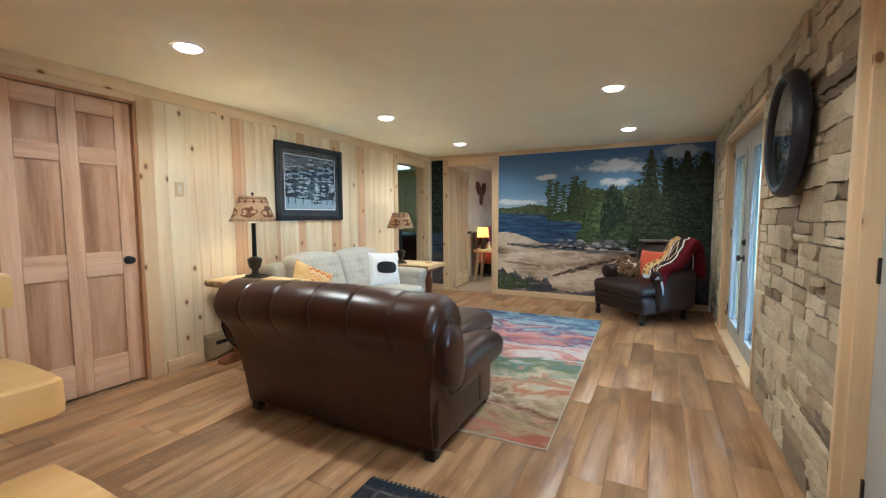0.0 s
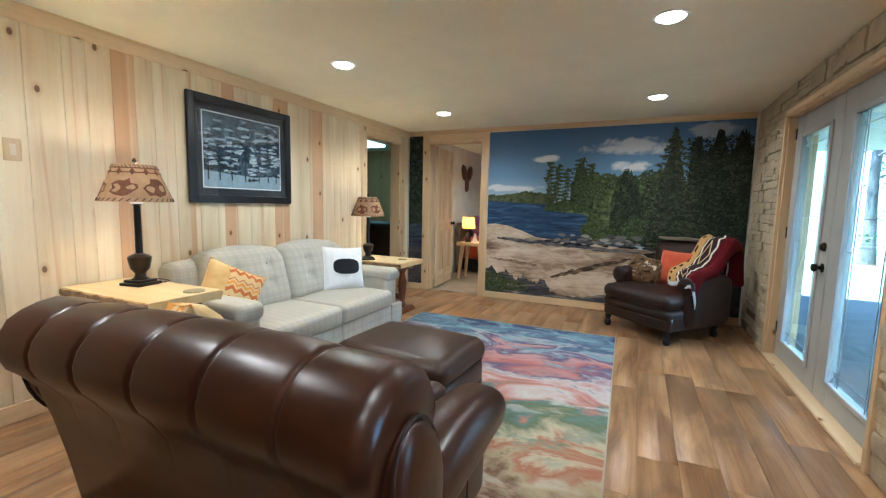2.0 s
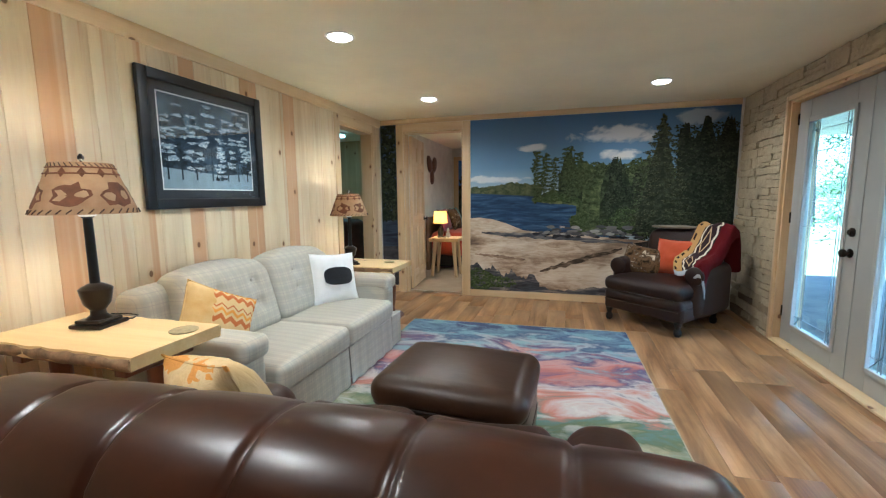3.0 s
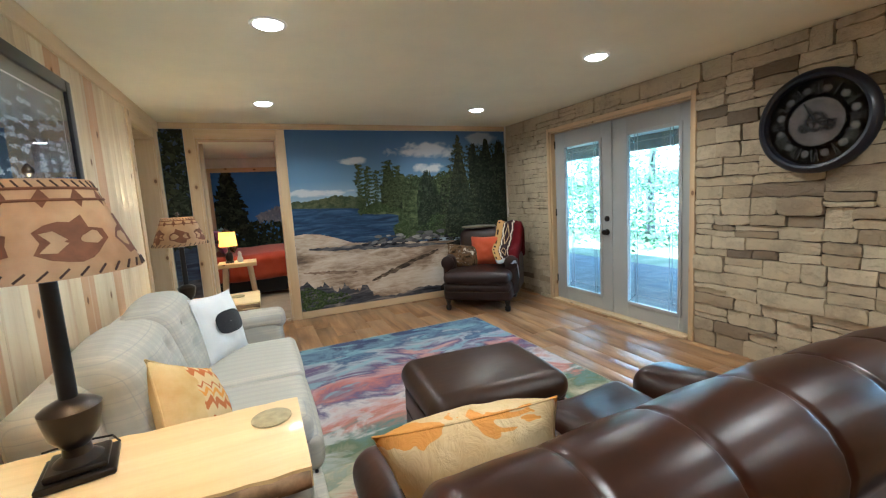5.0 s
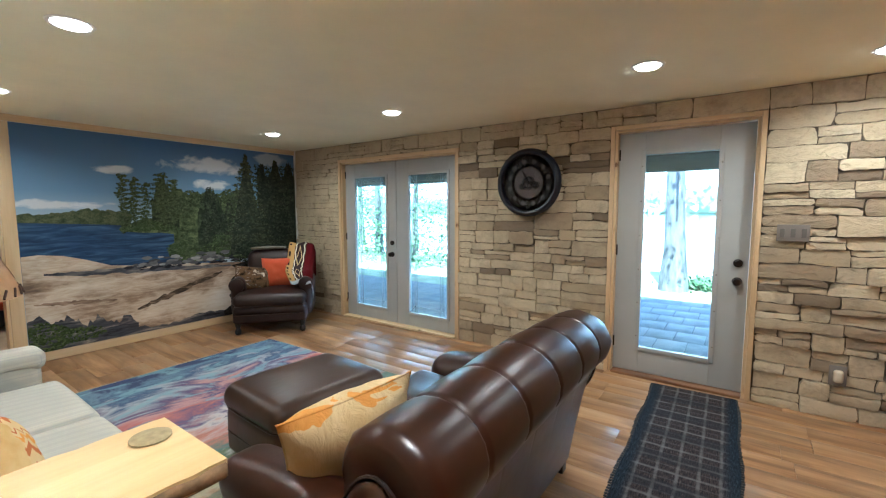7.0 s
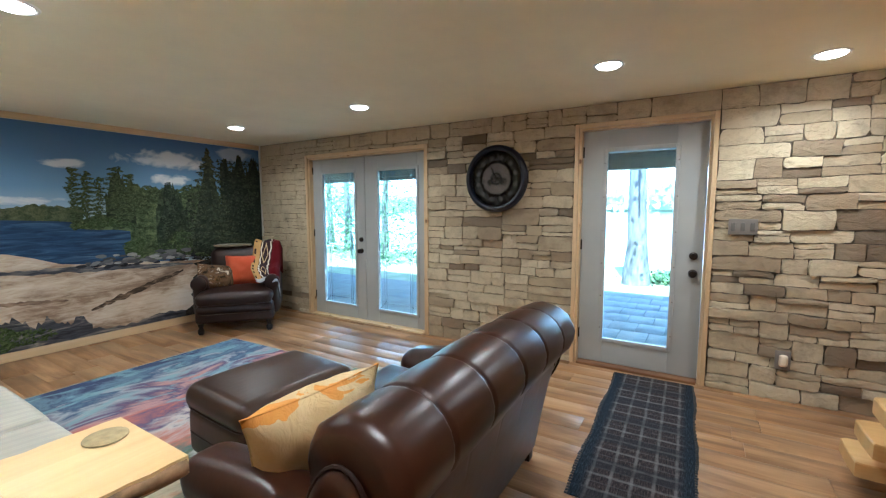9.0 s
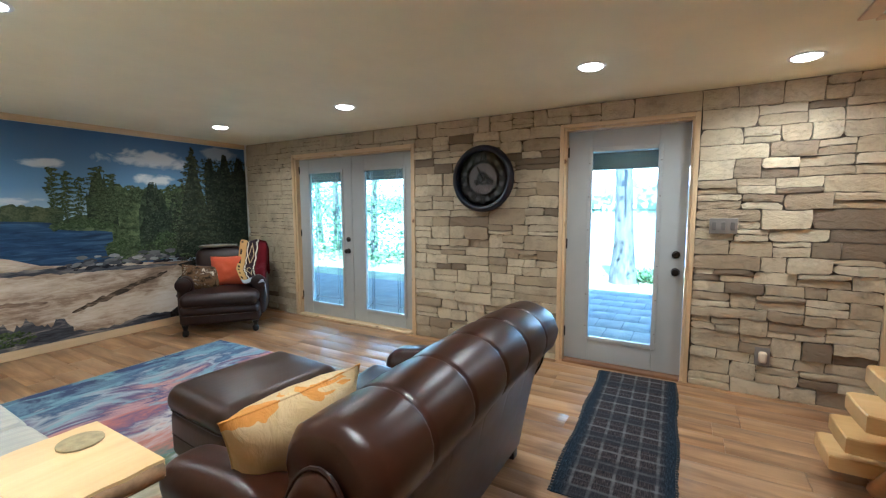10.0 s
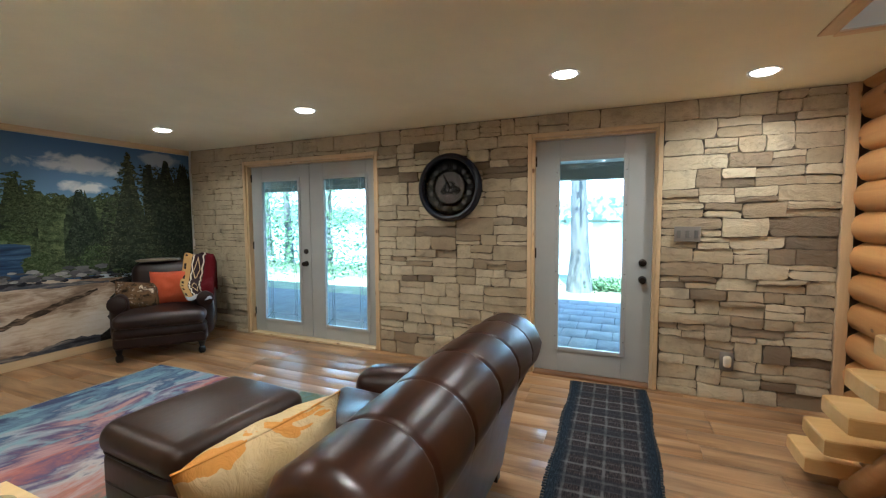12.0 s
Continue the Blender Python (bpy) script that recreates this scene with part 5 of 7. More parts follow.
def trim_outside(names, x0, x1, z0, z1):
    """Cut printed pieces back to the edges of their sheet."""
    for o in list(bpy.data.objects):
        if o.parent and o.parent.name.split(".")[0] in names and o.type == 'MESH':
            W, Hm = x1 - x0, z1 - z0
            for v in o.data.vertices:
                v.co.x, v.co.z = max(0, min(W, v.co.x)), max(0, min(Hm, v.co.z))


trim_outside(("mural",), -2.213, XE - 0.032, 0.088, 2.186)


def strip_mural():
    x0, x1, z0, z1 = XW + 0.002, -3.2, 0.088, 2.186
    W, Hm = x1 - x0, z1 - z0
    rnd = random.Random(4)
    t = thing("mural_strip", "narrow strip of the forest mural beside the doorway", "mural", pose(x0, YN - 0.004, z0))
    part("sky", Geo().box((0, -0.001, 0), (W, 0.003, Hm)), streaky("print_dusk", [(0.3, (0.02, 0.035, 0.07)), (0.7, (0.06, 0.09, 0.15))], 2, (1, 1, 1)), t, "", None)
    part("lake", Geo().box((0, -0.0016, 0.25 * Hm), (W, -0.0011, 0.42 * Hm)), streaky("print_lake_dark", [(0.3, (0.015, 0.02, 0.04)), (0.6, (0.05, 0.07, 0.11)), (0.8, (0.3, 0.3, 0.3))], 4, (0.7, 1, 6)), t, "", None)
    part("shore", Geo().box((0, -0.002, 0), (W, -0.0017, 0.25 * Hm)), streaky("print_shore_dark", [(0.3, (0.02, 0.02, 0.03)), (0.7, (0.14, 0.13, 0.13))], 4, (0.7, 1, 3)), t, "", None)
    s = scatter(rnd, 700, lambda r: (r.random() * W, (0.42 + 0.58 * r.random() ** 1.4) * Hm), 0.03, y0=-0.0024)
    part("tree", s, DARK_GREENS, t, "printed dark trees", None)["kind"] = "stuff"
    for o in t.children:
        for v in o.data.vertices:
            v.co.x, v.co.z = max(0, min(W, v.co.x)), max(0, min(Hm, v.co.z))


strip_mural()


# ---- framed winter print ----
def framed_print(y0, y1, z0, z1):
    t = thing("framed_print", "black-framed print of snowy pines behind glass", "picture", pose(XW + 0.004, (y0 + y1) / 2, (z0 + z1) / 2))
    w, h = (y1 - y0) / 2, (z1 - z0) / 2
    f = 0.062
    blk = plain("black_frame_paint", (0.012, 0.013, 0.016), 0.35, var=0.2)
    for a, b, c, d in ((-w, -h, -w + f, h), (w - f, -h, w, h), (-w + f, h - f, w - f, h), (-w + f, -h, w - f, -h + f)):
        part("frame_bar", Geo().rbox((0, a, b), (0.028, c, d), 0.006), blk, t)
    part("mat_board", Geo().box((0.002, -w + f, -h + f), (0.010, w - f, h - f)), plain("navy_mat_board", (0.022, 0.028, 0.036), 0.8, var=0.1), t, "dark navy mat", None)
    e, e2 = f + 0.055, f + 0.062
    part("white_line", Geo().box((0.010, -w + e, -h + e), (0.0106, w - e, h - e)), plain("white_liner", (0.7, 0.72, 0.72), 0.7, var=0.03), t, "", None)
    part("snow_scene", Geo().box((0.0106, -w + e2, -h + e2), (0.0112, w - e2, h - e2)), streaky("print_winter", [(0.3, (0.010, 0.020, 0.034)), (0.55, (0.035, 0.060, 0.090)), (0.75, (0.14, 0.20, 0.26))], 5, (1, 1.6, 0.8)), t, "printed snowy forest", None)
    rnd = random.Random(2)
    W, Hh = w - e2, h - e2
    snow = island("print_snow", [(0.0, (0.14, 0.20, 0.26)), (0.5, (0.36, 0.44, 0.50)), (1.0, (0.66, 0.71, 0.74))])
    dk = island("print_snow_shade", [(0.0, (0.006, 0.012, 0.020)), (1.0, (0.03, 0.05, 0.07))])

    def lay(name, g, x, mat):
        vs = [(x + abs(v[1]), max(-W, min(W, v[0])), max(-Hh, min(Hh, v[2]))) for v in g.v]
        part(name, Geo().add(vs, g.f), mat, t, "", None)["kind"] = "stuff"
    ground = Geo().add([(0.0113, -W, -Hh), (0.0113, W, -Hh), (0.0113, W, -Hh * 0.58), (0.0113, 0.1, -Hh * 0.66), (0.0113, -W, -Hh * 0.55)], [(0, 1, 2, 3, 4)])
    part("snow_ground", ground, plain("print_snow_ground", (0.20, 0.27, 0.33), 0.7, var=0.15, scale=20), t, "", None)
    g1, g2 = Geo(), Geo()
    for x, zb, zt, hw in ((-0.24, -0.14, 0.26, 0.13), (-0.13, -0.16, 0.22, 0.09), (0.0, -0.06, 0.28, 0.13), (0.14, -0.15, 0.20, 0.10), (0.24, -0.10, 0.27, 0.13), (-0.34, -0.12, 0.16, 0.08), (0.33, -0.16, 0.25, 0.08), (0.08, -0.2, -0.02, 0.05)):
        s = scatter(rnd, 300, conifer_area(x, zb, zt, hw), 0.016, y0=0, tall=0.7, step=1e-6)
        g1.add(s.v, s.f)
        for q in range(9):
            lift = (q + rnd.random()) / 9
            span = hw * (1 - lift) ** 0.8
            for sd in (-1, 1):
                if rnd.random() < 0.75:
                    s = scatter(rnd, 26, clump_area(x + sd * span * rnd.uniform(0.2, 0.85), zb + (zt - zb) * lift, 0.038, 0.011), 0.010, y0=-0.0006, tall=0.5, step=1e-6)
                    g2.add(s.v, s.f)
        g1.add([(x - 0.006, 0, -Hh * 0.8), (x + 0.006, 0, -Hh * 0.8), (x + 0.004, 0, zb + 0.15), (x - 0.004, 0, zb + 0.15)], [(0, 1, 2, 3)])
    lay("pine", g1, 0.0116, dk)
    lay("snow_bough", g2, 0.0122, snow)
    p = part("glazing", Geo().box((0.0175, -w + f - 0.002, -h + f - 0.002), (0.0195, w - f + 0.002, h - f + 0.002)), GLASS, t, "clear glass", None)
    p.visible_shadow = False
    return t


framed_print(3.206, 4.206, 1.212, 2.030)


# ---- wall clock ----
def wall_clock(y, z, r):
    t = thing("wall_clock", "large round black wall clock with gear centre", "clock", pose(XE - 0.030, y, z))
    rim = plain("clock_rim", (0.004, 0.007, 0.018), 0.42, var=0.2, bump=0.02, coat=0.08)
    part("rim", Geo().lathe([(r * 0.86, -0.005), (r * 0.93, -0.004), (r, -0.02), (r, -0.045), (r * 0.96, -0.066), (r * 0.90, -0.076), (r * 0.85, -0.071), (r * 0.83, -0.055), (r * 0.83, -0.02)], 56, (0, 0, 0), 0), rim, t, "deep glossy black rim")
    part("dial", Geo().lathe([(r * 0.84, -0.012), (r * 0.84, -0.02)], 48, (0, 0, 0), 0), plain("clock_dial", (0.036, 0.034, 0.033), 0.6, var=0.5, scale=14), t, "dark weathered dial")
    part("inner_dial", Geo().lathe([(r * 0.46, -0.021), (r * 0.46, -0.024)], 40, (0, 0, 0), 0), plain("brown_dial", (0.075, 0.060, 0.050), 0.6, var=0.35, scale=9), t, "brown aged centre disc")
    ivory = plain("dial_numeral", (0.012, 0.011, 0.010), 0.6, var=0.25, scale=30)
    numerals = ["XII", "I", "II", "III", "IIII", "V", "VI", "VII", "VIII", "IX", "X", "XI"]

    def stroke(g, a, b, wd):
        d = Vector((b[0] - a[0], b[1] - a[1])).normalized()
        nn = Vector((-d.y, d.x)) * wd / 2
        g.prism([(a[0] + nn.x, a[1] + nn.y), (a[0] - nn.x, a[1] - nn.y), (b[0] - nn.x, b[1] - nn.y), (b[0] + nn.x, b[1] + nn.y)], -0.025, -0.021, 0)
    for i, text in enumerate(numerals):
        ang = math.radians(90 - 30 * i)
        pitch = {"I": 0.016, "V": 0.030, "X": 0.030}
        width = sum(pitch[c] for c in text)
        x = -width / 2
        g = Geo()
        hh = r * 0.115
        for c in text:
            m = x + pitch[c] / 2
            if c == "I":
                stroke(g, (m, -hh), (m, hh), 0.008)
            elif c == "V":
                stroke(g, (m - 0.011, hh), (m, -hh), 0.007)
                stroke(g, (m + 0.011, hh), (m, -hh), 0.005)
            else:
                stroke(g, (m - 0.011, hh), (m + 0.011, -hh), 0.007)
                stroke(g, (m + 0.011, hh), (m - 0.011, -hh), 0.005)
            x += pitch[c]
        # seen from the room, y runs to the left
        rot = ang - math.pi / 2
        vs = []
        for px, py, pz in g.v:
            qx, qz = py * math.cos(rot) - (pz + r * 0.65) * math.sin(rot), py * math.sin(rot) + (pz + r * 0.65) * math.cos(rot)
            vs.append((px, -qx, qz))
        part("numeral", Geo().add(vs, g.f), ivory, t, "dark roman numeral")
        a2 = ang + math.radians(15)
        part("scroll", Geo().lathe([(r * 0.07, -0.021), (r * 0.07, -0.0225), (r * 0.05, -0.0235)], 14, (0, -r * 0.63 * math.cos(a2), r * 0.63 * math.sin(a2)), 0), plain("dial_scroll", (0.075, 0.070, 0.064), 0.6, var=0.4, scale=40), t)

    def gear(cy, cz, gr, teeth, x0):
        pts = []
        for i in range(teeth * 4):
            rr = gr * (1.0 if (i // 2) % 2 else 0.86)
            a = math.tau * i / (teeth * 4)
            pts.append((cy + rr * math.cos(a), cz + rr * math.sin(a)))
        n = len(pts)
        inner = [(cy + gr * 0.66 * math.cos(math.tau * i / n), cz + gr * 0.66 * math.sin(math.tau * i / n)) for i in range(n)]
        g = Geo().loft([[(x0, *p) for p in pts], [(x0 - 0.006, *p) for p in pts], [(x0 - 0.006, *p) for p in inner], [(x0, *p) for p in inner], [(x0, *p) for p in pts]], caps=False)
        for k in range(5):
            a = math.tau * k / 5
            g.tube([(x0 - 0.003, cy, cz), (x0 - 0.003, cy + gr * 0.7 * math.cos(a), cz + gr * 0.7 * math.sin(a))], 0.004, 6)
        return g
    part("gear", gear(0, 0, r * 0.20, 14, -0.028), BLACK, t, "black cog at the centre")
    part("gear", gear(r * 0.20, -r * 0.10, r * 0.10, 10, -0.026), BLACK, t)
    part("gear", gear(-r * 0.22, -r * 0.08, r * 0.11, 10, -0.026), BLACK, t)
    for a, ln, wd in ((118, 0.42, 0.014), (0, 0.34, 0.012)):
        aa = math.radians(a)
        part("clock_pointer", Geo().tube([(-0.036, 0, 0), (-0.036, -r * ln * math.cos(aa), r * ln * math.sin(aa))], [wd * 0.7, wd * 0.25], 6), BLACK, t)
    thin = glass("clock_glass")
    thin.node_tree.nodes["Principled BSDF"].inputs["IOR"].default_value = 1.22
    p = part("glass_cover", Geo().lathe([(r * 0.835, -0.052), (r * 0.835, -0.055)], 48, (0, 0, 0), 0), thin, t, "flat clear glass")
    p.visible_shadow = False
    return t


wall_clock(2.905, 1.662, 0.315)


# ---- switches, outlets, heater ----
def switch_plate(name, x, y, z, w, h, side, mat, gang, label, cat, rocker):
    t = thing(name, label, cat, pose(x, y, z, 0, 0, 0 if side > 0 else 180))
    part("plate", Geo().rbox((0, -w / 2, -h / 2), (0.007, w / 2, h / 2), 0.003), mat, t)
    for k in range(gang):
        yy = (k - (gang - 1) / 2) * w / gang
        part("toggle", Geo().rbox((0.007, yy - 0.014, -0.03), (0.011, yy + 0.014, 0.03), 0.002), rocker, t)
    return t


switch_plate("light_switch", XE - 0.037, 0.965, 1.247, 0.175, 0.115, -1, GREY_PLASTIC, 3, "grey triple light switch on the stone wall", "light switch", plain("switch_rocker", (0.13, 0.12, 0.11), 0.4))
o = switch_plate("wall_outlet", XE - 0.037, 0.682, 0.305, 0.09, 0.135, -1, GREY_PLASTIC, 1, "grey wall outlet with a plugged-in night light", "outlet", DARK)
part("night_light", Geo().rbox((0.010, -0.026, -0.04), (0.045, 0.026, 0.045), 0.018, 2, 3), IVORY, o, "ivory plug-in night light")
switch_plate("light_switch", XW + 0.0005, 2.25, 1.48, 0.075, 0.118, 1, PINE_TRIM, 1, "wooden light switch plate on the pine wall", "light switch", IVORY)


def heater():
    t = thing("baseboard_heater", "tan enamelled baseboard heater along the pine wall", "heater", pose(XW + 0.001, 2.39, 0))
    L = 1.6
    part("back_panel", Geo().rbox((0, 0, 0.02), (0.012, L, 0.225), 0.003), HEATER, t)
    part("hood", Geo().loft([[(0.0, y, 0.228), (0.055, y, 0.205), (0.062, y, 0.17), (0.056, y, 0.168), (0.05, y, 0.198), (0.0, y, 0.219)] for y in (0.0, L)]), HEATER, t)
    part("front_panel", Geo().rbox((0.058, 0.07, 0.045), (0.064, L, 0.135), 0.002), HEATER, t)
    part("end_cap", Geo().rbox((0.0, -0.002, 0.02), (0.066, 0.075, 0.215), 0.006), HEATER, t)
    fin = Geo().box((0.015, 0.08, 0.06), (0.05, L, 0.165))
    part("fins", fin, DARK, t, "dark heating fins", None)


heater()


# ---- rugs ----
def rug_material():
    k = Mat("abstract_rug_pile", 0.95, spec=0.1)
    v = k.coords(jitter=False)
    sep = k.n("ShaderNodeSeparateXYZ")
    k.link(v, sep.inputs[0])
    n1 = k.noise(k.coords((0.9, 1.6, 1), False), 1.7, 8, 0.62, 0.9)
    n2 = k.noise(k.coords((1.2, 2.4, 1), False), 2.7, 7, 0.6, 0.5)
    f = k.math('ADD', k.math('DIVIDE', sep.outputs[1], 3.1), k.math('MULTIPLY', k.math('SUBTRACT', n1, 0.5), 0.56))
    col = k.ramp(f, [(0.00, (0.28, 0.07, 0.025)), (0.06, (0.34, 0.25, 0.12)), (0.13, (0.14, 0.055, 0.025)), (0.20, (0.40, 0.32, 0.18)), (0.27, (0.36, 0.11, 0.04)), (0.31, (0.48, 0.41, 0.27)),
                     (0.40, (0.13, 0.17, 0.09)), (0.45, (0.12, 0.21, 0.19)), (0.50, (0.46, 0.15, 0.095)), (0.56, (0.52, 0.47, 0.46)), (0.60, (0.12, 0.10, 0.20)),
                     (0.66, (0.44, 0.11, 0.085)), (0.72, (0.48, 0.24, 0.22)), (0.77, (0.11, 0.075, 0.17)), (0.82, (0.36, 0.38, 0.42)), (0.87, (0.05, 0.09, 0.19)), (0.92, (0.13, 0.22, 0.31)), (0.97, (0.045, 0.06, 0.14))])
    spots = k.ramp(n2, [(0.52, (0, 0, 0)), (0.60, (1, 1, 1))])
    alt = k.ramp(k.math('ADD', k.math('DIVIDE', sep.outputs[1], 3.1), k.math('MULTIPLY', n2, 0.5)), [(0.35, (0.40, 0.10, 0.05)), (0.5, (0.50, 0.45, 0.33)), (0.62, (0.14, 0.22, 0.16)), (0.78, (0.56, 0.53, 0.50)), (0.95, (0.26, 0.10, 0.13)), (1.1, (0.20, 0.36, 0.42))])
    hs = k.n("ShaderNodeHueSaturation", Saturation=0.84, Value=0.95)
    k.link(k.mix(k.math('MULTIPLY', spots, 0.75), col, alt), hs.inputs["Color"])
    k.base(hs.outputs[0])
    k.bump(k.noise(v, 300.0, 2), 0.5, 0.003)
    return k.m


rug = thing("area_rug", "abstract multicoloured area rug in red, blue and cream", "rug", pose(-0.43, 2.33, 0.0, 0, 0, 1.4))
part("rug_field", Geo().rbox((-2.05, 0.0, 0.001), (0.0, 3.07, 0.009), 0.003), rug_material(), rug)
part("binding", Geo().tube([(-2.05, 0, 0.006), (0, 0, 0.006), (0, 3.07, 0.006), (-2.05, 3.07, 0.006), (-2.05, 0, 0.006)], 0.0065, 6), plain("rug_binding", (0.42, 0.36, 0.27), 0.9), rug, "pale bound edge")


def mat_material():
    """Rag weave: a brown-grey middle with pale cross lines, near-black blue borders, flecks of colour."""
    k = Mat("rag_weave", 0.95, spec=0.1)
    v = k.coords(jitter=False)
    sep = k.n("ShaderNodeSeparateXYZ")
    k.link(v, sep.inputs[0])
    wob = k.math('MULTIPLY', k.math('SUBTRACT', k.noise(v, 9.0, 3), 0.5), 0.016)
    px, py = k.math('ADD', sep.outputs[0], wob), k.math('ADD', sep.outputs[1], wob)
    fleck = k.noise(k.coords((26, 160, 1), False), 1.0, 3, 0.6)
    col = k.ramp(fleck, [(0.32, (0.010, 0.011, 0.015)), (0.48, (0.030, 0.024, 0.026)), (0.60, (0.050, 0.038, 0.036)), (0.74, (0.095, 0.082, 0.078))])
    for c, pitch, wd, amt in ((py, 0.098, 0.08, 0.62), (px, 0.130, 0.07, 0.60), (px, 0.065, 0.08, 0.22)):
        ph = k.math('FRACT', k.math('ADD', k.math('DIVIDE', c, pitch), 50.0))
        line = k.ramp(ph, [(0.0, (1, 1, 1)), (wd, (1, 1, 1)), (wd + 0.08, (0, 0, 0)), (0.93, (0, 0, 0)), (1.0, (1, 1, 1))])
        col = k.mix(k.math('MULTIPLY', k.math('MULTIPLY', line, k.ramp(k.noise(v, 22.0, 3), [(0.3, (0.35, 0.35, 0.35)), (0.6, (1, 1, 1))])), amt), col, (0.165, 0.16, 0.155))
    rows = k.ramp(k.math('FRACT', k.math('ADD', k.math('DIVIDE', px, 0.29), 50.0)), [(0.0, (1, 1, 1)), (0.30, (1, 1, 1)), (0.36, (0, 0, 0)), (0.95, (0, 0, 0)), (1.0, (1, 1, 1))])
    col = k.mix(k.math('MULTIPLY', rows, 0.5), col, (0.018, 0.022, 0.030))
    dark = k.ramp(fleck, [(0.35, (0.007, 0.011, 0.017)), (0.60, (0.020, 0.028, 0.040)), (0.75, (0.055, 0.070, 0.085))])
    edge = k.ramp(k.math('ABSOLUTE', py), [(0.195, (0, 0, 0)), (0.235, (1, 1, 1))])
    k.base(k.mix(edge, col, dark))
    k.bump(k.noise(k.coords((90, 12, 1), False), 1.6, 3), 0.8, 0.006)
    return k.m


RAG = mat_material()
mat_thing = thing("runner_mat", "dark plaid rag-woven runner leading from the glazed door", "rug", pose(-0.25, 1.47, 0.0, 0, 0, 1.5))
part("weave", Geo().rbox((-0.87, -0.275, 0.001), (0.87, 0.275, 0.008), 0.003, 8, 2, warp=lambda x, y, z: (x, y + 0.006 * math.sin(x * 9), z)), RAG, mat_thing)
tuft = fabric("rag_fringe", (0.010, 0.012, 0.015), (0.03, 0.03, 0.032))
fr_geo = Geo().rbox((-0.0085, -0.012, 0.001), (0.0085, 0.014, 0.007), 0.003)
fr_me = fr_geo.mesh("fringe", 40)
rnd = random.Random(6)
for i in range(72):
    x = -0.86 + 1.72 * i / 71
    for s in (-1, 1):
        part("fringe", fr_me, tuft, mat_thing, at=pose(x, s * 0.278 + 0.006 * math.sin(x * 9) + 0.006 * (rnd.random() - 0.5), 0, 0, 0, rnd.uniform(-14, 14)))


# ---- pillows and throw ----
def pillow(label, w, h, t, m, mat, seed=0, name="throw_pillow"):
    p = thing(name, label, "pillow", m)
    part("cover", pillow_geo(w, h, t, seed=seed), mat, p, smooth=80)
    part("seam", Geo().tube([(u * w / 2 * (1 - 0.07 * (1 - v * v) * abs(u) ** 3), 0, v * h / 2 * (1 - 0.07 * (1 - u * u) * abs(v) ** 3))
                             for u, v in [(-1 + k / 5, -1) for k in range(10)] + [(1, -1 + k / 5) for k in range(10)] + [(1 - k / 5, 1) for k in range(10)] + [(-1, 1 - k / 5) for k in range(11)]], 0.004, 5), mat, p)
    return p


# on the checked sofa: a white one with a dark plain print, and a gold one with a rust weave
pb = pillow("white square pillow with a dark printed shape on it", 0.40, 0.40, 0.13, pose(-2.86, 4.31, 0.625, -16, 4, 62), WHITE_FABRIC, 1)
blob = []
for i in range(22):
    a = math.tau * i / 22
    blob.append((0.128 * math.copysign(abs(math.cos(a)) ** 0.75, math.cos(a)), 0.005 + 0.072 * math.copysign(abs(math.sin(a)) ** 0.6, math.sin(a))))
decal("dark_print", blob, BLACK_INK, pb, 0.40, 0.40, 0.13, label="plain black printed shape")
WEAVE = Mat("gold_zigzag_weave", 0.92, spec=0.15)
_v = WEAVE.coords(jitter=False)
_x = WEAVE.n("ShaderNodeSeparateXYZ")
WEAVE.link(_v, _x.inputs[0])
_saw = WEAVE.math('ABSOLUTE', WEAVE.math('SUBTRACT', WEAVE.math('FRACT', WEAVE.math('ADD', WEAVE.math('DIVIDE', _x.outputs[0], 0.062), 20.0)), 0.5))
_row = WEAVE.math('FRACT', WEAVE.math('ADD', WEAVE.math('DIVIDE', WEAVE.math('ADD', _x.outputs[2], WEAVE.math('MULTIPLY', _saw, 0.055)), 0.135), 20.0))
_gold = WEAVE.ramp(WEAVE.noise(_v, 7.0, 4), [(0.35, (0.55, 0.35, 0.12)), (0.65, (0.68, 0.50, 0.24))])
_ink = WEAVE.ramp(_row, [(0.0, (0.46, 0.10, 0.015)), (0.20, (0.46, 0.10, 0.015)), (0.21, (0.66, 0.48, 0.24)), (0.34, (0.66, 0.26, 0.02)), (0.46, (0.66, 0.26, 0.02)), (0.47, (0.66, 0.48, 0.24)), (0.60, (0.42, 0.09, 0.02)), (0.66, (0.42, 0.09, 0.02)), (0.67, (0.66, 0.48, 0.24))], 'CONSTANT')
_where = WEAVE.math('GREATER_THAN', WEAVE.math('ADD', _x.outputs[0], WEAVE.math('MULTIPLY', WEAVE.noise(_v, 14.0, 2), 0.08)), -0.03)
WEAVE.base(WEAVE.mix(WEAVE.math('MULTIPLY', _where, 0.85), _gold, _ink))
WEAVE.bump(WEAVE.noise(_v, 220.0, 2), 0.4, 0.003)
pillow("gold pillow with rust zigzag weave leaning on the sofa back", 0.40, 0.38, 0.16, pose(-2.86, 3.10, 0.61, -24, 27, 66), WEAVE.m, 2)
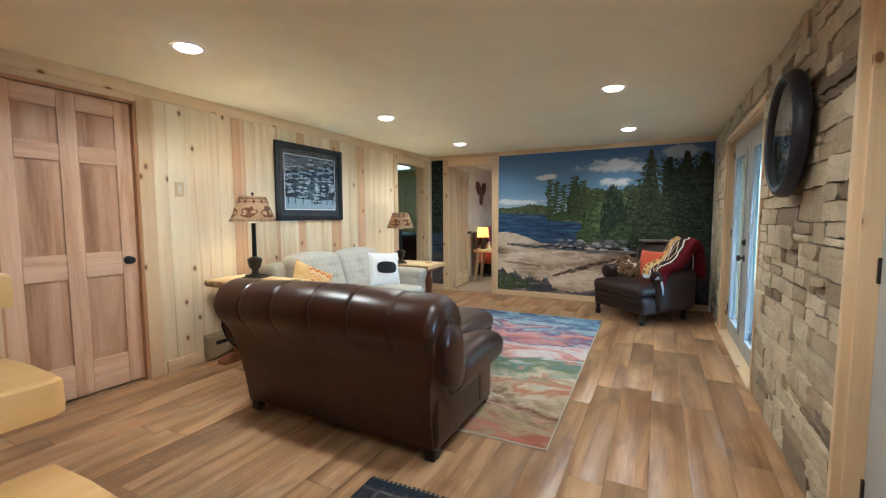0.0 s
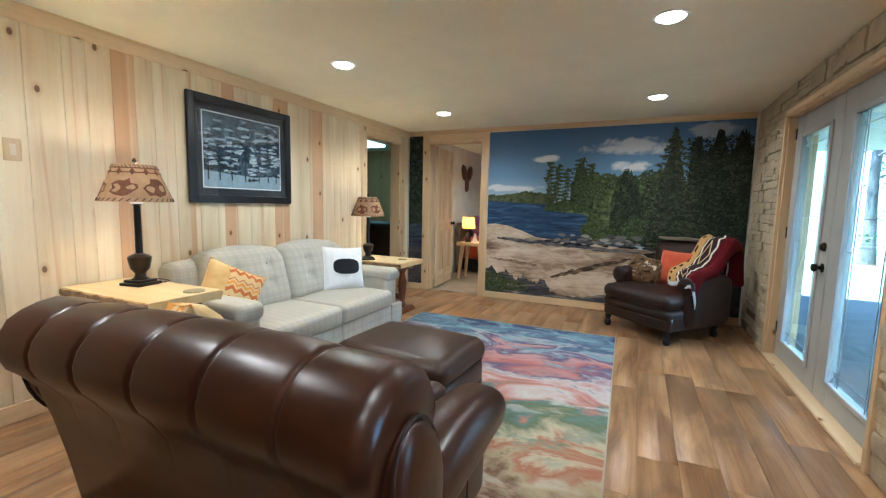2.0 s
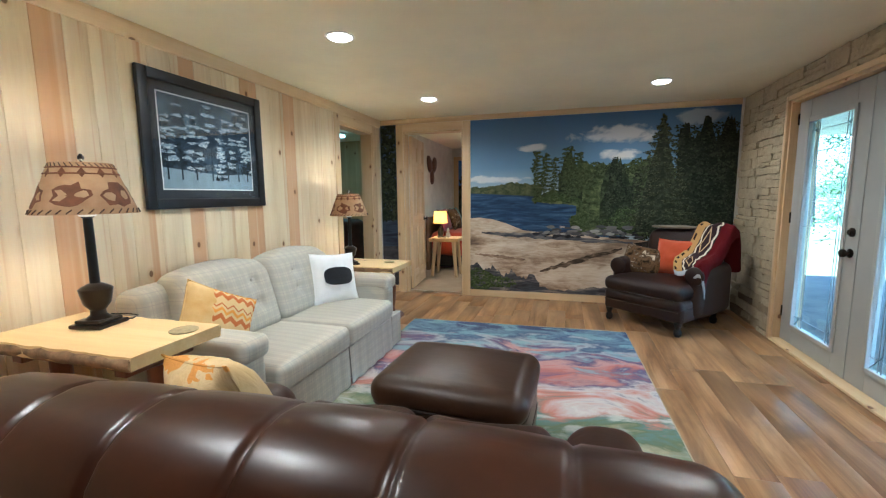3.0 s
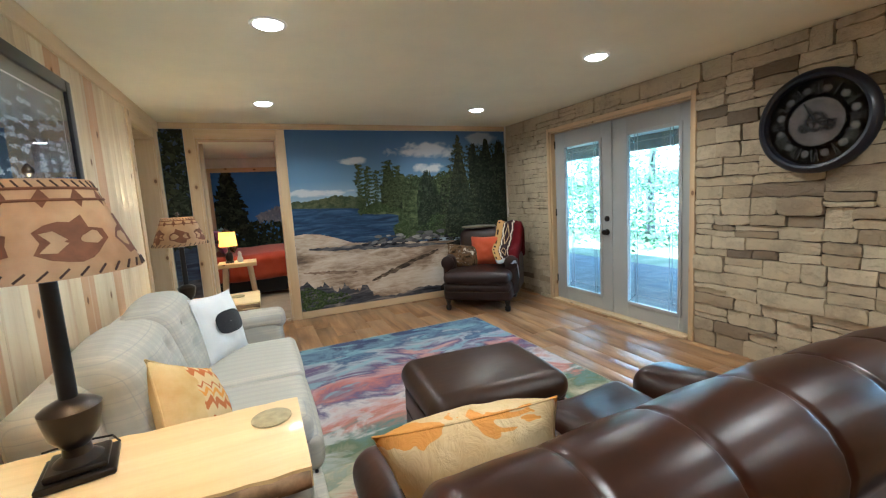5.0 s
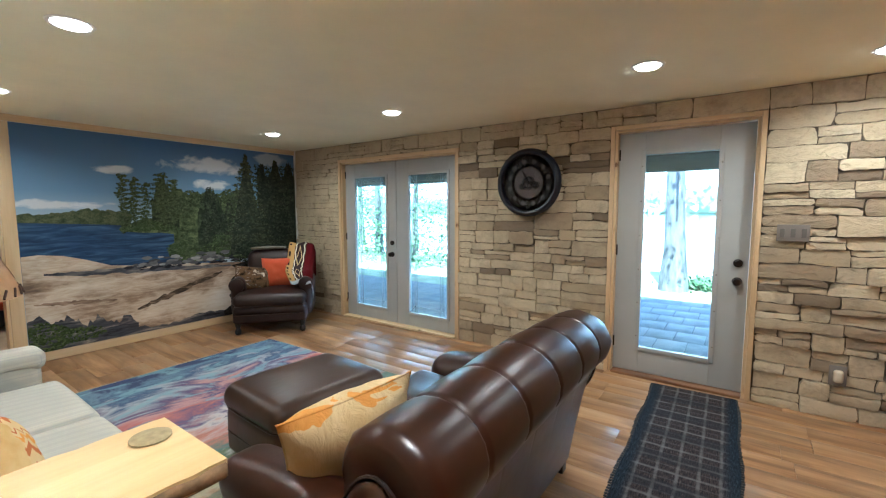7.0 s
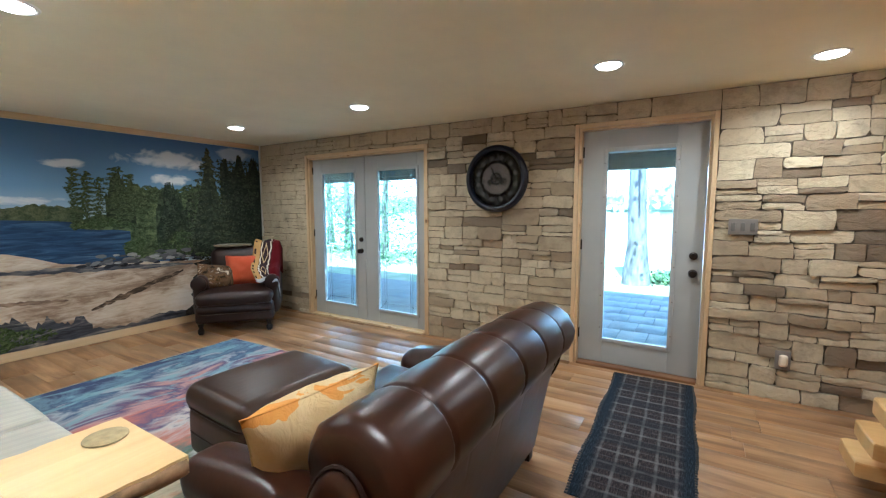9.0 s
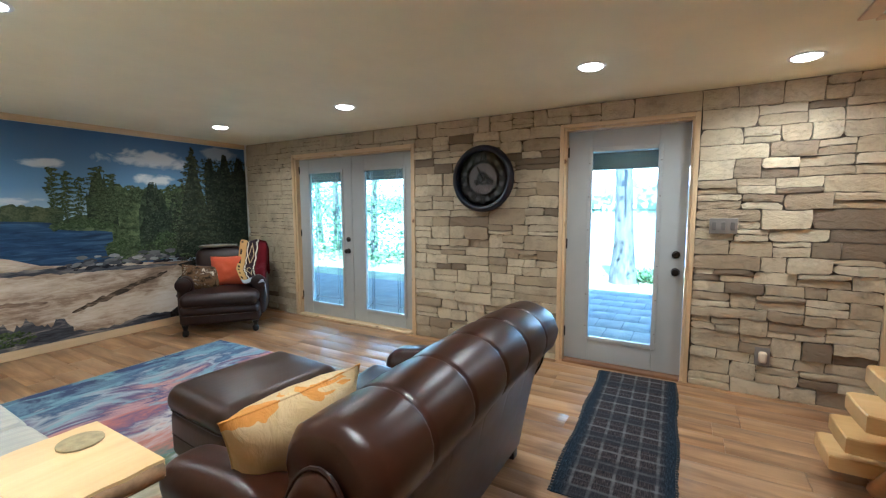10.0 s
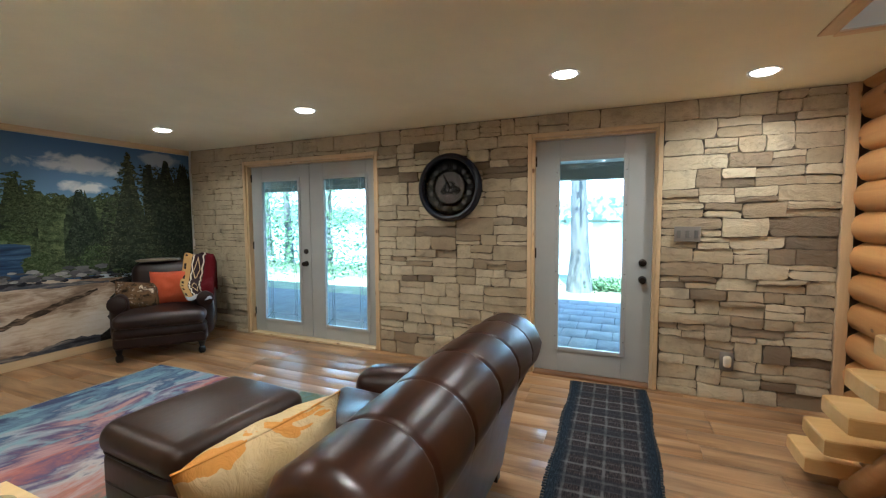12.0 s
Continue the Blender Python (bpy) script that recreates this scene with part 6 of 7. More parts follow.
# on the loveseat
CREAM = Mat("cream_canvas_orange_band", 0.9, spec=0.15)
_c = CREAM.coords(jitter=False)
_z = CREAM.n("ShaderNodeSeparateXYZ")
CREAM.link(_c, _z.inputs[0])
_e = CREAM.math('ADD', _z.outputs[2], CREAM.math('MULTIPLY', CREAM.math('SUBTRACT', CREAM.noise(_c, 7.0, 3, 0.5, 0.8), 0.5), 0.19))
CREAM.base(CREAM.mix(CREAM.math('GREATER_THAN', _e, 0.182), CREAM.ramp(CREAM.noise(_c, 6.0, 4), [(0.35, (0.56, 0.40, 0.19)), (0.65, (0.66, 0.52, 0.30))]), (0.62, 0.29, 0.06)))
CREAM.bump(CREAM.noise(CREAM.coords((1, 1, 0.5), False), 16.0, 4, 0.6, 0.8), 0.6, 0.02)
pl = pillow("cream canvas pillow with an orange band in the loveseat corner", 0.47, 0.40, 0.22, pose(-2.10, 2.35, 0.61, 24, -9, -22), CREAM.m, 5)
# on the armchair
AC = pose(-0.375, 5.60, 0, 0, 0, -41)
pillow("rust-orange square pillow on the leather armchair", 0.38, 0.36, 0.13, AC @ pose(0.03, 0.53, 0.64, -18, 0, 4), ORANGE_FABRIC, 7)
MOTTLE = Mat("mottled_plush", 0.9, spec=0.15)
_v = MOTTLE.coords(jitter=False)
MOTTLE.base(MOTTLE.ramp(MOTTLE.noise(_v, 13.0, 5, 0.6, 0.5), [(0.36, (0.018, 0.011, 0.007)), (0.47, (0.13, 0.075, 0.035)), (0.56, (0.06, 0.035, 0.02)), (0.66, (0.60, 0.50, 0.38))]))
MOTTLE.bump(MOTTLE.noise(_v, 120.0, 3), 0.5, 0.004)
pillow("dark mottled plush pillow on the leather armchair", 0.40, 0.32, 0.16, AC @ pose(-0.25, 0.42, 0.585, -34, 8, 12), MOTTLE.m, 9)


def throw_blanket():
    """Draped over the corner of the armchair's back and down over its arm."""
    k = Mat("woven_throw", 0.95, spec=0.1)
    v = k.coords(jitter=False)
    tc = k.n("ShaderNodeUVMap")
    sep = k.n("ShaderNodeSeparateXYZ")
    k.link(tc.outputs[0], sep.inputs[0])
    u, w = sep.outputs[0], sep.outputs[1]
    col = k.ramp(u, [(0.0, (0.42, 0.25, 0.09)), (0.22, (0.42, 0.25, 0.09)), (0.225, (0.03, 0.018, 0.02)), (0.58, (0.03, 0.018, 0.02)), (0.585, (0.085, 0.007, 0.010)), (1.0, (0.075, 0.006, 0.010))], 'CONSTANT')
    ph = k.math('FRACT', k.math('MULTIPLY', w, 11.0))
    pu = k.math('ABSOLUTE', k.math('SUBTRACT', ph, 0.5))
    zig = k.math('ABSOLUTE', k.math('SUBTRACT', k.math('SUBTRACT', u, 0.25), k.math('MULTIPLY', pu, 0.07)))
    col = k.mix(k.math('LESS_THAN', zig, 0.018), col, (0.62, 0.56, 0.46))
    zig2 = k.math('ABSOLUTE', k.math('SUBTRACT', k.math('SUBTRACT', 0.56, u), k.math('MULTIPLY', pu, 0.07)))
    col = k.mix(k.math('LESS_THAN', zig2, 0.018), col, (0.62, 0.56, 0.46))
    dia = k.math('ADD', k.math('ABSOLUTE', k.math('SUBTRACT', u, 0.40)), k.math('MULTIPLY', k.math('ABSOLUTE', k.math('SUBTRACT', k.math('FRACT', k.math('MULTIPLY', w, 3.2)), 0.5)), 0.28))
    ring = k.math('LESS_THAN', k.math('ABSOLUTE', k.math('SUBTRACT', dia, 0.085)), 0.012)
    col = k.mix(ring, col, (0.50, 0.36, 0.20))
    mark = k.math('MULTIPLY', k.math('LESS_THAN', k.math('ABSOLUTE', k.math('SUBTRACT', u, 0.07)), 0.03), k.math('GREATER_THAN', ph, 0.55))
    col = k.mix(mark, col, (0.02, 0.014, 0.014))
    hem = k.math('GREATER_THAN', w, 0.93)
    col = k.mix(hem, col, (0.42, 0.45, 0.50))
    k.base(col)
    k.bump(k.noise(v, 200.0, 2), 0.5, 0.003)
    path = [(0.90, 0.50), (0.86, 0.80), (0.83, 0.925), (0.76, 0.965), (0.68, 0.935), (0.60, 0.80), (0.52, 0.70), (0.42, 0.665), (0.33, 0.65), (0.27, 0.62), (0.225, 0.57), (0.205, 0.52)]
    fine = []
    for i in range(len(path) - 1):
        for j in range(4):
            f = j / 4
            fine.append((path[i][0] * (1 - f) + path[i + 1][0] * f, path[i][1] * (1 - f) + path[i + 1][1] * f))
    fine.append(path[-1])
    nu, nv = 16, len(fine)
    vs, fs, uv = [], [], []
    for j, (y, z) in enumerate(fine):
        f = j / (nv - 1)
        for i in range(nu + 1):
            u = i / nu
            x = 0.10 + 0.40 * u + 0.10 * f * (1 - u) + 0.03 * math.sin(f * 7)
            drop = max(0, x - 0.44) * 2.2 * min(1, f * 2.5)
            vs.append((x - max(0, x - 0.45) * 0.75, y + 0.02 * math.sin(u * 9 + f * 5), z + 0.012 * math.sin(u * 14 + f * 3) + 0.012 - drop))
            uv.append((u, f))
    n = nu + 1
    for j in range(nv - 1):
        for i in range(nu):
            fs.append((j * n + i, j * n + i + 1, (j + 1) * n + i + 1, (j + 1) * n + i))
    me = bpy.data.meshes.new("throw_blanket")
    me.from_pydata(vs, [], fs)
    lay = me.uv_layers.new(name="weave")
    for lp in me.loops:
        lay.data[lp.index].uv = uv[lp.vertex_index]
    for pl in me.polygons:
        pl.use_smooth = True
    ob = new("throw_blanket", me)
    me.materials.append(k.m)
    sm = ob.modifiers.new("thick", 'SOLIDIFY')
    sm.thickness = 0.008
    ob.matrix_basis = AC
    tagged(ob, "patterned red, black and tan woven throw draped over the armchair", "blanket")


throw_blanket()
cloth = thing("folded_cloth", "beige folded cloth lying along the armchair back", "cloth", AC)
part("fold", Geo().rbox((-0.30, 0.655, 0.915), (0.10, 0.875, 0.938), 0.010, 6, 3, (0, 0, 0.004), lambda x, y, z: (x, y + 0.012 * math.sin(x * 9), z + 0.004 * math.sin(x * 17 + y * 11))), fabric("beige_cloth", (0.10, 0.078, 0.052), (0.15, 0.12, 0.082)), cloth, smooth=60)

# ---- log wall and stair ----
for i in range(20):
    r, z = 0.105, 0.10 + 0.2 * i
    ring = []
    for a in range(12):
        q = math.tau * a / 12 + 0.2
        ring.append((-0.085 + r * 0.95 * math.cos(q), z + r * math.sin(q)))
    rings = [[(x, y + 0.004 * math.sin(x * 3 + i), zz + 0.003 * math.sin(x * 2 + i * 2)) for y, zz in ring] for x in (XW - 0.01, -2.4, -1.4, -0.4, XE - 0.02)]
    lg = part("log", Geo().loft(rings), LOG, wall_south, smooth=40)
stair = thing("log_stair", "open stair of thick pine slab treads beside the log wall", "stair")
for k in range(11):
    nose, top = -0.150 - 0.205 * k, 0.172 + 0.193 * k
    poly = [(nose, 0.03), (nose, 0.515), (nose - 0.012, 0.538), (nose - 0.14, 0.542), (nose - 0.265, 0.536), (nose - 0.275, 0.515), (nose - 0.275, 0.03)]
    tr = part("tread", Geo().loft([[(x, y, top - 0.072 + 0.0) for x, y in poly], [(x + 0.004 * (x > nose - 0.1), y, top - 0.055) for x, y in poly], [(x, y, top - 0.006) for x, y in poly], [(x - 0.005 * (x > nose - 0.1) + 0.004 * (x < nose - 0.2), y - 0.005 * (y > 0.5), top) for x, y in poly]]), TREAD, stair, "thick honey pine slab tread", smooth=30)
for y in (0.32,):
    part("stringer", Geo().tube([(-0.33, y, 0.0), (-0.40, y, 0.05), (-1.39, y, 0.98), (-2.60, y, 2.12)], [0.05, 0.058, 0.058, 0.055], 12), LOG, stair, "round log stringer under the treads", smooth=60)
for k in range(11):
    nose, top = -0.150 - 0.205 * k, 0.172 + 0.193 * k
    for y in (0.32,):
        part("cleat", Geo().rbox((nose - 0.25, y - 0.03, max(0.0, top - 0.16)), (nose - 0.10, y + 0.03, top - 0.071), 0.01), LOG, stair)


# ---- bedroom and side room ----
def bedroom():
    x0, x1, z0, z1 = XW + 0.12, 0.58, 0.5, 2.02
    W, Hm = x1 - x0, z1 - z0
    rnd = random.Random(21)
    t = thing("bedroom_mural", "photo mural of a spruce against blue sky", "mural", pose(x0, 10.296, z0))
    part("sky", Geo().box((0, -0.001, 0), (W, 0.003, Hm)), streaky("print_deep_sky", [(0.3, (0.05, 0.17, 0.50)), (0.7, (0.09, 0.25, 0.62))], 1, (1, 1, 1)), t, "printed deep blue sky", None)
    g = scatter(rnd, 1500, conifer_area(0.25, 0.0, 1.6, 0.55), 0.05, y0=-0.002)
    s = scatter(rnd, 1200, clump_area(1.0, 0.15, 1.2, 0.4), 0.05, y0=-0.003)
    g.add(s.v, s.f)
    ob = part("spruce", g, DARK_GREENS, t, "printed spruce", None)
    ob["kind"] = "stuff"
    s = scatter(rnd, 160, clump_area(1.15, 0.68, 0.4, 0.14), 0.07, y0=-0.0065)
    ob2 = part("peak", s, island("print_peak", [(0, (0.2, 0.22, 0.3)), (1, (0.45, 0.42, 0.45))]), t, "", None)
    ob2["kind"] = "stuff"
    for o in (ob, ob2):
        for v in o.data.vertices:
            v.co.x, v.co.z = max(0, min(W, v.co.x)), max(0, min(Hm, v.co.z))
    tr = thing("trim_bedroom_mural", "pine boards round the bedroom mural", "trim", kind="structure")
    part("board", Geo().rbox((x0 - 0.1, 10.27, z1), (0.59, 10.299, z1 + 0.08), 0.004), PINE_TRIM_X, tr)
    part("board", Geo().rbox((x0 - 0.1, 10.27, 0.02), (x0, 10.299, z1 - 0.001), 0.004), PINE_TRIM, tr)
    # nightstand
    n = thing("nightstand", "pale pine slab nightstand on splayed legs", "nightstand", pose(-2.90, 7.85, -0.01))
    part("tabletop", Geo().rbox((-0.24, -0.2, 0.565), (0.24, 0.2, 0.62), 0.008), SLAB, n)
    for sx in (-1, 1):
        for sy in (-1, 1):
            part("leg", Geo().tube([(sx * 0.20, sy * 0.16, 0), (sx * 0.15, sy * 0.12, 0.57)], [0.026, 0.034], 10), PINE_TRIM, n)
    lamp = thing("bedside_lamp", "small bedside lamp with glowing yellow drum shade", "table lamp", pose(-2.99, 7.82, 0.61))
    part("base", Geo().lathe([(0.055, 0), (0.055, 0.015), (0.04, 0.03), (0.05, 0.07), (0.04, 0.13), (0.02, 0.15), (0.012, 0.16), (0.012, 0.26)], 18), BRONZE, lamp)
    sh = Mat("drum_shade", 0.8)
    sh.base((0.80, 0.62, 0.36))
    tl = sh.n("ShaderNodeBsdfTranslucent")
    tl.inputs[0].default_value = (0.9, 0.62, 0.28, 1)
    mx = sh.n("ShaderNodeMixShader")
    mx.inputs[0].default_value = 0.6
    sh.link(sh.b.outputs[0], mx.inputs[1])
    sh.link(tl.outputs[0], mx.inputs[2])
    sh.link(mx.outputs[0], [q for q in sh.t.nodes if q.type == 'OUTPUT_MATERIAL'][0].inputs[0])
    rings = [[(r * math.cos(math.tau * q / 28), r * math.sin(math.tau * q / 28), z) for q in range(28)] for r, z in ((0.115, 0.23), (0.10, 0.42), (0.098, 0.42), (0.113, 0.23), (0.115, 0.23))]
    part("shade", Geo().loft(rings, False), sh.m, lamp, "glowing cream drum shade")
    bulb(-2.99, 7.82, 0.61 + 0.32, 0.8)
    solid("ceramic_figurine", Geo().lathe([(0.03, 0), (0.04, 0.02), (0.035, 0.06), (0.02, 0.09), (0.026, 0.12), (0.012, 0.15)], 14, (-2.86, 7.80, 0.6105)), plain("white_ceramic", (0.7, 0.68, 0.62), 0.3), "small white ceramic ornament on the nightstand", "ornament")
    bed = thing("bed", "bed with rust-red cover and dark headboard", "bed", pose(-3.38, 9.0, -0.01))
    part("headboard", Geo().rbox((0.0, -0.78, 0.0), (0.07, 0.78, 0.92), 0.02), wood("dark_headboard", (0.10, 0.06, 0.03), (0.15, 0.09, 0.05), (0.2, 0.12, 0.07), 1), bed, "dark wooden headboard")
    part("base", Geo().rbox((0.08, -0.72, 0.06), (2.0, 0.72, 0.28), 0.02), DARK, bed)
    part("cover", Geo().rbox((0.08, -0.77, 0.26), (2.05, 0.77, 0.66), 0.09, 8, 3, (0, 0, 0.03), lambda x, y, z: (x, y + 0.02 * math.sin(x * 14) * (z < 0.4), z + 0.01 * math.sin(x * 8))), fabric("red_bedcover", (0.36, 0.05, 0.02), (0.42, 0.07, 0.03)), bed, "rust-red bedspread", smooth=60)
    for k, (px, py, mt) in enumerate(((0.25, -0.42, fabric("plum_pillow", (0.12, 0.02, 0.06), (0.17, 0.03, 0.08))), (0.27, 0.30, fabric("teal_pillow", (0.05, 0.18, 0.19), (0.08, 0.24, 0.25))), (0.35, -0.1, MOTTLE.m))):
        pillow("pillow leaning on the bed headboard", 0.55, 0.40, 0.16, bed.matrix_basis @ pose(px, py, 0.86, -20, 0, 90), mt, k, "bed_pillow")
    # three-lobed carved wall ornament
    w = thing("wall_ornament", "brown carved three-lobed wooden wall ornament", "wall decor", pose(XW - 0.018, 8.78, 1.78))
    br = plain("carved_brown", (0.12, 0.055, 0.03), 0.5, var=0.3)
    for cy, cz, ry, rz, rot in ((-0.14, 0.06, 0.10, 0.16, 0.5), (0.14, 0.06, 0.10, 0.16, -0.5), (0, -0.16, 0.07, 0.14, 0)):
        rings = []
        for s, x in ((1, 0), (1, 0.02), (0.8, 0.04), (0.3, 0.05)):
            rings.append([(x, cy + s * (ry * math.cos(a) * math.cos(rot) - rz * math.sin(a) * math.sin(rot)), cz + s * (ry * math.cos(a) * math.sin(rot) + rz * math.sin(a) * math.cos(rot))) for a in [math.tau * q / 18 for q in range(18)]])
        part("lobe", Geo().loft(rings), br, w)


bedroom()
# two lights out of view, added to brighten the bedroom ceiling and mural
ceiling_light(-1.9, 8.1, z=H + 0.03)
ceiling_light(-0.6, 9.2, z=H + 0.03)
c = thing("ceiling_lamp", "square flush ceiling lamp with pale green glass, lit", "ceiling light", pose(-4.75, 7.25, H + 0.028))
part("housing", Geo().rbox((-0.3, -0.3, -0.03), (0.3, 0.3, 0.0), 0.01), IVORY, c)
part("diffuser", Geo().rbox((-0.28, -0.28, -0.07), (0.28, 0.28, -0.031), 0.015), glow("green_diffuser", (0.55, 0.95, 0.85), 0.6), c, "glowing pale green diffuser")
hc = thing("club_chair", "brown leather chair standing in the side room", "armchair", pose(-4.55, 7.55, 0, 0, 0, 200))
part("seat", Geo().rbox((-0.35, -0.3, 0.12), (0.35, 0.35, 0.45), 0.08, 4, 3, (0, 0, 0.02)), LEATHER, hc, smooth=60)
part("backrest", Geo().rbox((-0.36, 0.25, 0.2), (0.36, 0.48, 0.92), 0.1, 4, 3, (0, 0.02, 0.02)), LEATHER, hc, smooth=60)
for sx in (-1, 1):
    part("arm", Geo().rbox((min(sx * 0.3, sx * 0.46), -0.28, 0.12), (max(sx * 0.3, sx * 0.46), 0.4, 0.6), 0.07, 4, 3), LEATHER, hc, smooth=60)
feet(hc, [(-0.32, -0.22), (0.32, -0.22), (-0.32, 0.38), (0.32, 0.38)], 0.12, 0.03, BLACK)


# ---- outdoors ----
GRASS = Mat("lawn", 0.95, spec=0.1)
_g = GRASS.coords(jitter=False)
GRASS.base(GRASS.ramp(GRASS.noise(_g, 1.3, 7, 0.65), [(0.3, (0.16, 0.18, 0.09)), (0.55, (0.27, 0.28, 0.17)), (0.75, (0.42, 0.39, 0.29))]))
GRASS.bump(GRASS.noise(_g, 40.0, 3), 0.6, 0.02)
solid("ground", Geo().box((XE + 0.2, -400, -0.5), (8.6, 400, -0.13)), GRASS.m, "grassy ground between the house and the lake", "ground", "structure", None)
WATER = Mat("lake_water", 0.12, spec=0.5)
WATER.base((0.05, 0.08, 0.09))
WATER.bump(WATER.noise(WATER.coords((1, 0.35, 1), False), 2.2, 4), 0.25, 0.05)
solid("water", Geo().box((8.6, -900, -0.6), (1800, 900, -0.42)), WATER.m, "bright lake beyond the lawn", "lake", "structure", None)
solid("patio", Geo().box((XE + 0.2, -1.4, -0.129), (3.7, 9.5, -0.075)), plain("patio_bed", (0.13, 0.128, 0.122), 0.9, var=0.3, scale=5, bump=0.6), "grey patio under the porch roof", "patio", "structure", None)

porch = thing("porch_roof", "low wooden porch roof over the patio", "porch roof")
part("soffit", Geo().box((XE + 0.2, -1.4, 2.16), (3.62, 9.5, 2.24)), plain("porch_soffit", (0.62, 0.63, 0.64), 0.7, var=0.15), porch, "", None)
part("beam", Geo().rbox((3.42, -1.4, 1.93), (3.6, 9.5, 2.159), 0.01), plain("porch_beam", (0.16, 0.14, 0.12), 0.7, var=0.2), porch)
for y in (-1.0, 3.45, 9.2):
    part("post", Geo().rbox((3.44, y - 0.07, -0.074), (3.58, y + 0.07, 1.929), 0.01), plain("porch_post", (0.20, 0.17, 0.14), 0.7, var=0.2), porch)


def tree_bark():
    k = Mat("tree_bark", 0.9, spec=0.1)
    v = k.coords((3, 3, 0.8))
    n = k.noise(v, 4.0, 6, 0.65)
    k.base(k.ramp(n, [(0.3, (0.07, 0.065, 0.06)), (0.7, (0.20, 0.19, 0.175))]))
    k.bump(n, 0.7, 0.03)
    return k.m


TBARK = tree_bark()
LEAVES = island("leaf_greens", [(0.0, (0.05, 0.095, 0.035)), (0.5, (0.09, 0.15, 0.06)), (1.0, (0.15, 0.22, 0.10))], 0.6)
_b = LEAVES.node_tree.nodes["Principled BSDF"]
_b.inputs["Subsurface Weight"].default_value = 0.0


def trunk_geo(h, r, seed):
    rnd = random.Random(seed)
    g = Geo()
    pts = [(0.05 * math.sin(k * 0.8 + seed), 0.05 * math.cos(k * 0.7 + seed), -0.16 + k * (h + 0.16) / 9) for k in range(10)]
    pts[0] = (pts[1][0], pts[1][1], -0.16)
    g.tube(pts, [r * 1.65, r * 1.08] + [r * (1 - 0.075 * k) for k in range(1, 9)], 14)
    limbs = []
    for k in range(9):
        z = h * (0.30 + 0.075 * k)
        a = rnd.random() * math.tau
        ln = 1.6 - 0.1 * k
        base = pts[min(9, int(z / h * 9))]
        tip = (base[0] + ln * math.cos(a), base[1] + ln * math.sin(a), z + 0.5)
        g.tube([(base[0], base[1], z), ((base[0] + tip[0]) / 2, (base[1] + tip[1]) / 2, z + 0.32), tip], [r * 0.32, r * 0.2, r * 0.07], 7)
        limbs.append(tip)
    return g, limbs


def crown_geo(limbs, h, seed, per, low):
    rnd = random.Random(seed)
    vs, fs = [], []
    spots = list(limbs) + [(rnd.uniform(-1.6, 1.6), rnd.uniform(-1.6, 1.6), rnd.uniform(low, h)) for _ in range(16)]
    for c in spots:
        s = rnd.uniform(0.35, 0.8)
        for _ in range(per):
            d = Vector((rnd.gauss(0, 1), rnd.gauss(0, 1), rnd.gauss(0, 0.8)))
            d = d.normalized() * s * rnd.random() ** 0.4
            p = Vector(c) + d
            u = Vector((rnd.uniform(-1, 1), rnd.uniform(-1, 1), rnd.uniform(-0.6, 0.6))).normalized()
            w = u.orthogonal().normalized()
            ln = rnd.uniform(0.05, 0.10)
            o = len(vs)
            vs += [p, p + u * ln * 0.5 + w * ln * 0.32, p + u * ln, p + u * ln * 0.5 - w * ln * 0.32]
            fs.append((o, o + 1, o + 2, o + 3))
    g = Geo()
    g.v, g.f = [tuple(v) for v in vs], fs
    return g


def tree(x, y, h, r, seed, per, low, turn=0):
    t = thing("tree", "leafy tree with rough grey-brown bark near the porch", "tree", pose(x, y, -0.13, 0, 0, turn), group="trees outside")
    tg, limbs = trunk_geo(h, r, seed)
    part("trunk", tg, TBARK, t, smooth=60)
    part("crown", crown_geo(limbs, h, seed + 9, per, low), LEAVES, t, "green leaves", None)["kind"] = "stuff"
    return t


tree(6.0, 2.32, 9.0, 0.17, 3, 90, 5.5)
first = tree(7.2, 9.6, 6.5, 0.10, 5, 160, 0.9)
second = tree(9.0, 13.0, 7.5, 0.13, 8, 160, 0.6)
for x, y, s in ((5.6, 11.8, 40), (7.0, 14.5, 150), (11.5, 16.5, 260), (8.2, 17.5, 80), (5.2, 16.0, 300), (13.0, 21.0, 10), (9.5, 24.0, 200)):
    copy_thing(first if s % 40 == 0 else second, pose(x, y, -0.13, 0, 0, s))
bush = thing("shrub", "low green shrub by the tree foot", "shrub", pose(6.3, 1.72, -0.13))
rb = random.Random(31)
vs, fs = [], []
for _ in range(900):
    p = Vector((rb.gauss(0, 0.16), rb.gauss(0, 0.28), abs(rb.gauss(0, 0.12))))
    u = Vector((rb.uniform(-1, 1), rb.uniform(-1, 1), rb.uniform(0, 1))).normalized()
    w = u.orthogonal().normalized()
    o2 = len(vs)
    vs += [p, p + u * 0.035 + w * 0.022, p + u * 0.07, p + u * 0.035 - w * 0.022]
    fs.append((o2, o2 + 1, o2 + 2, o2 + 3))
gb = Geo()
gb.v, gb.f = [tuple(v) for v in vs], fs
part("foliage", gb, LEAVES, bush, "small green leaves", None)["kind"] = "stuff"
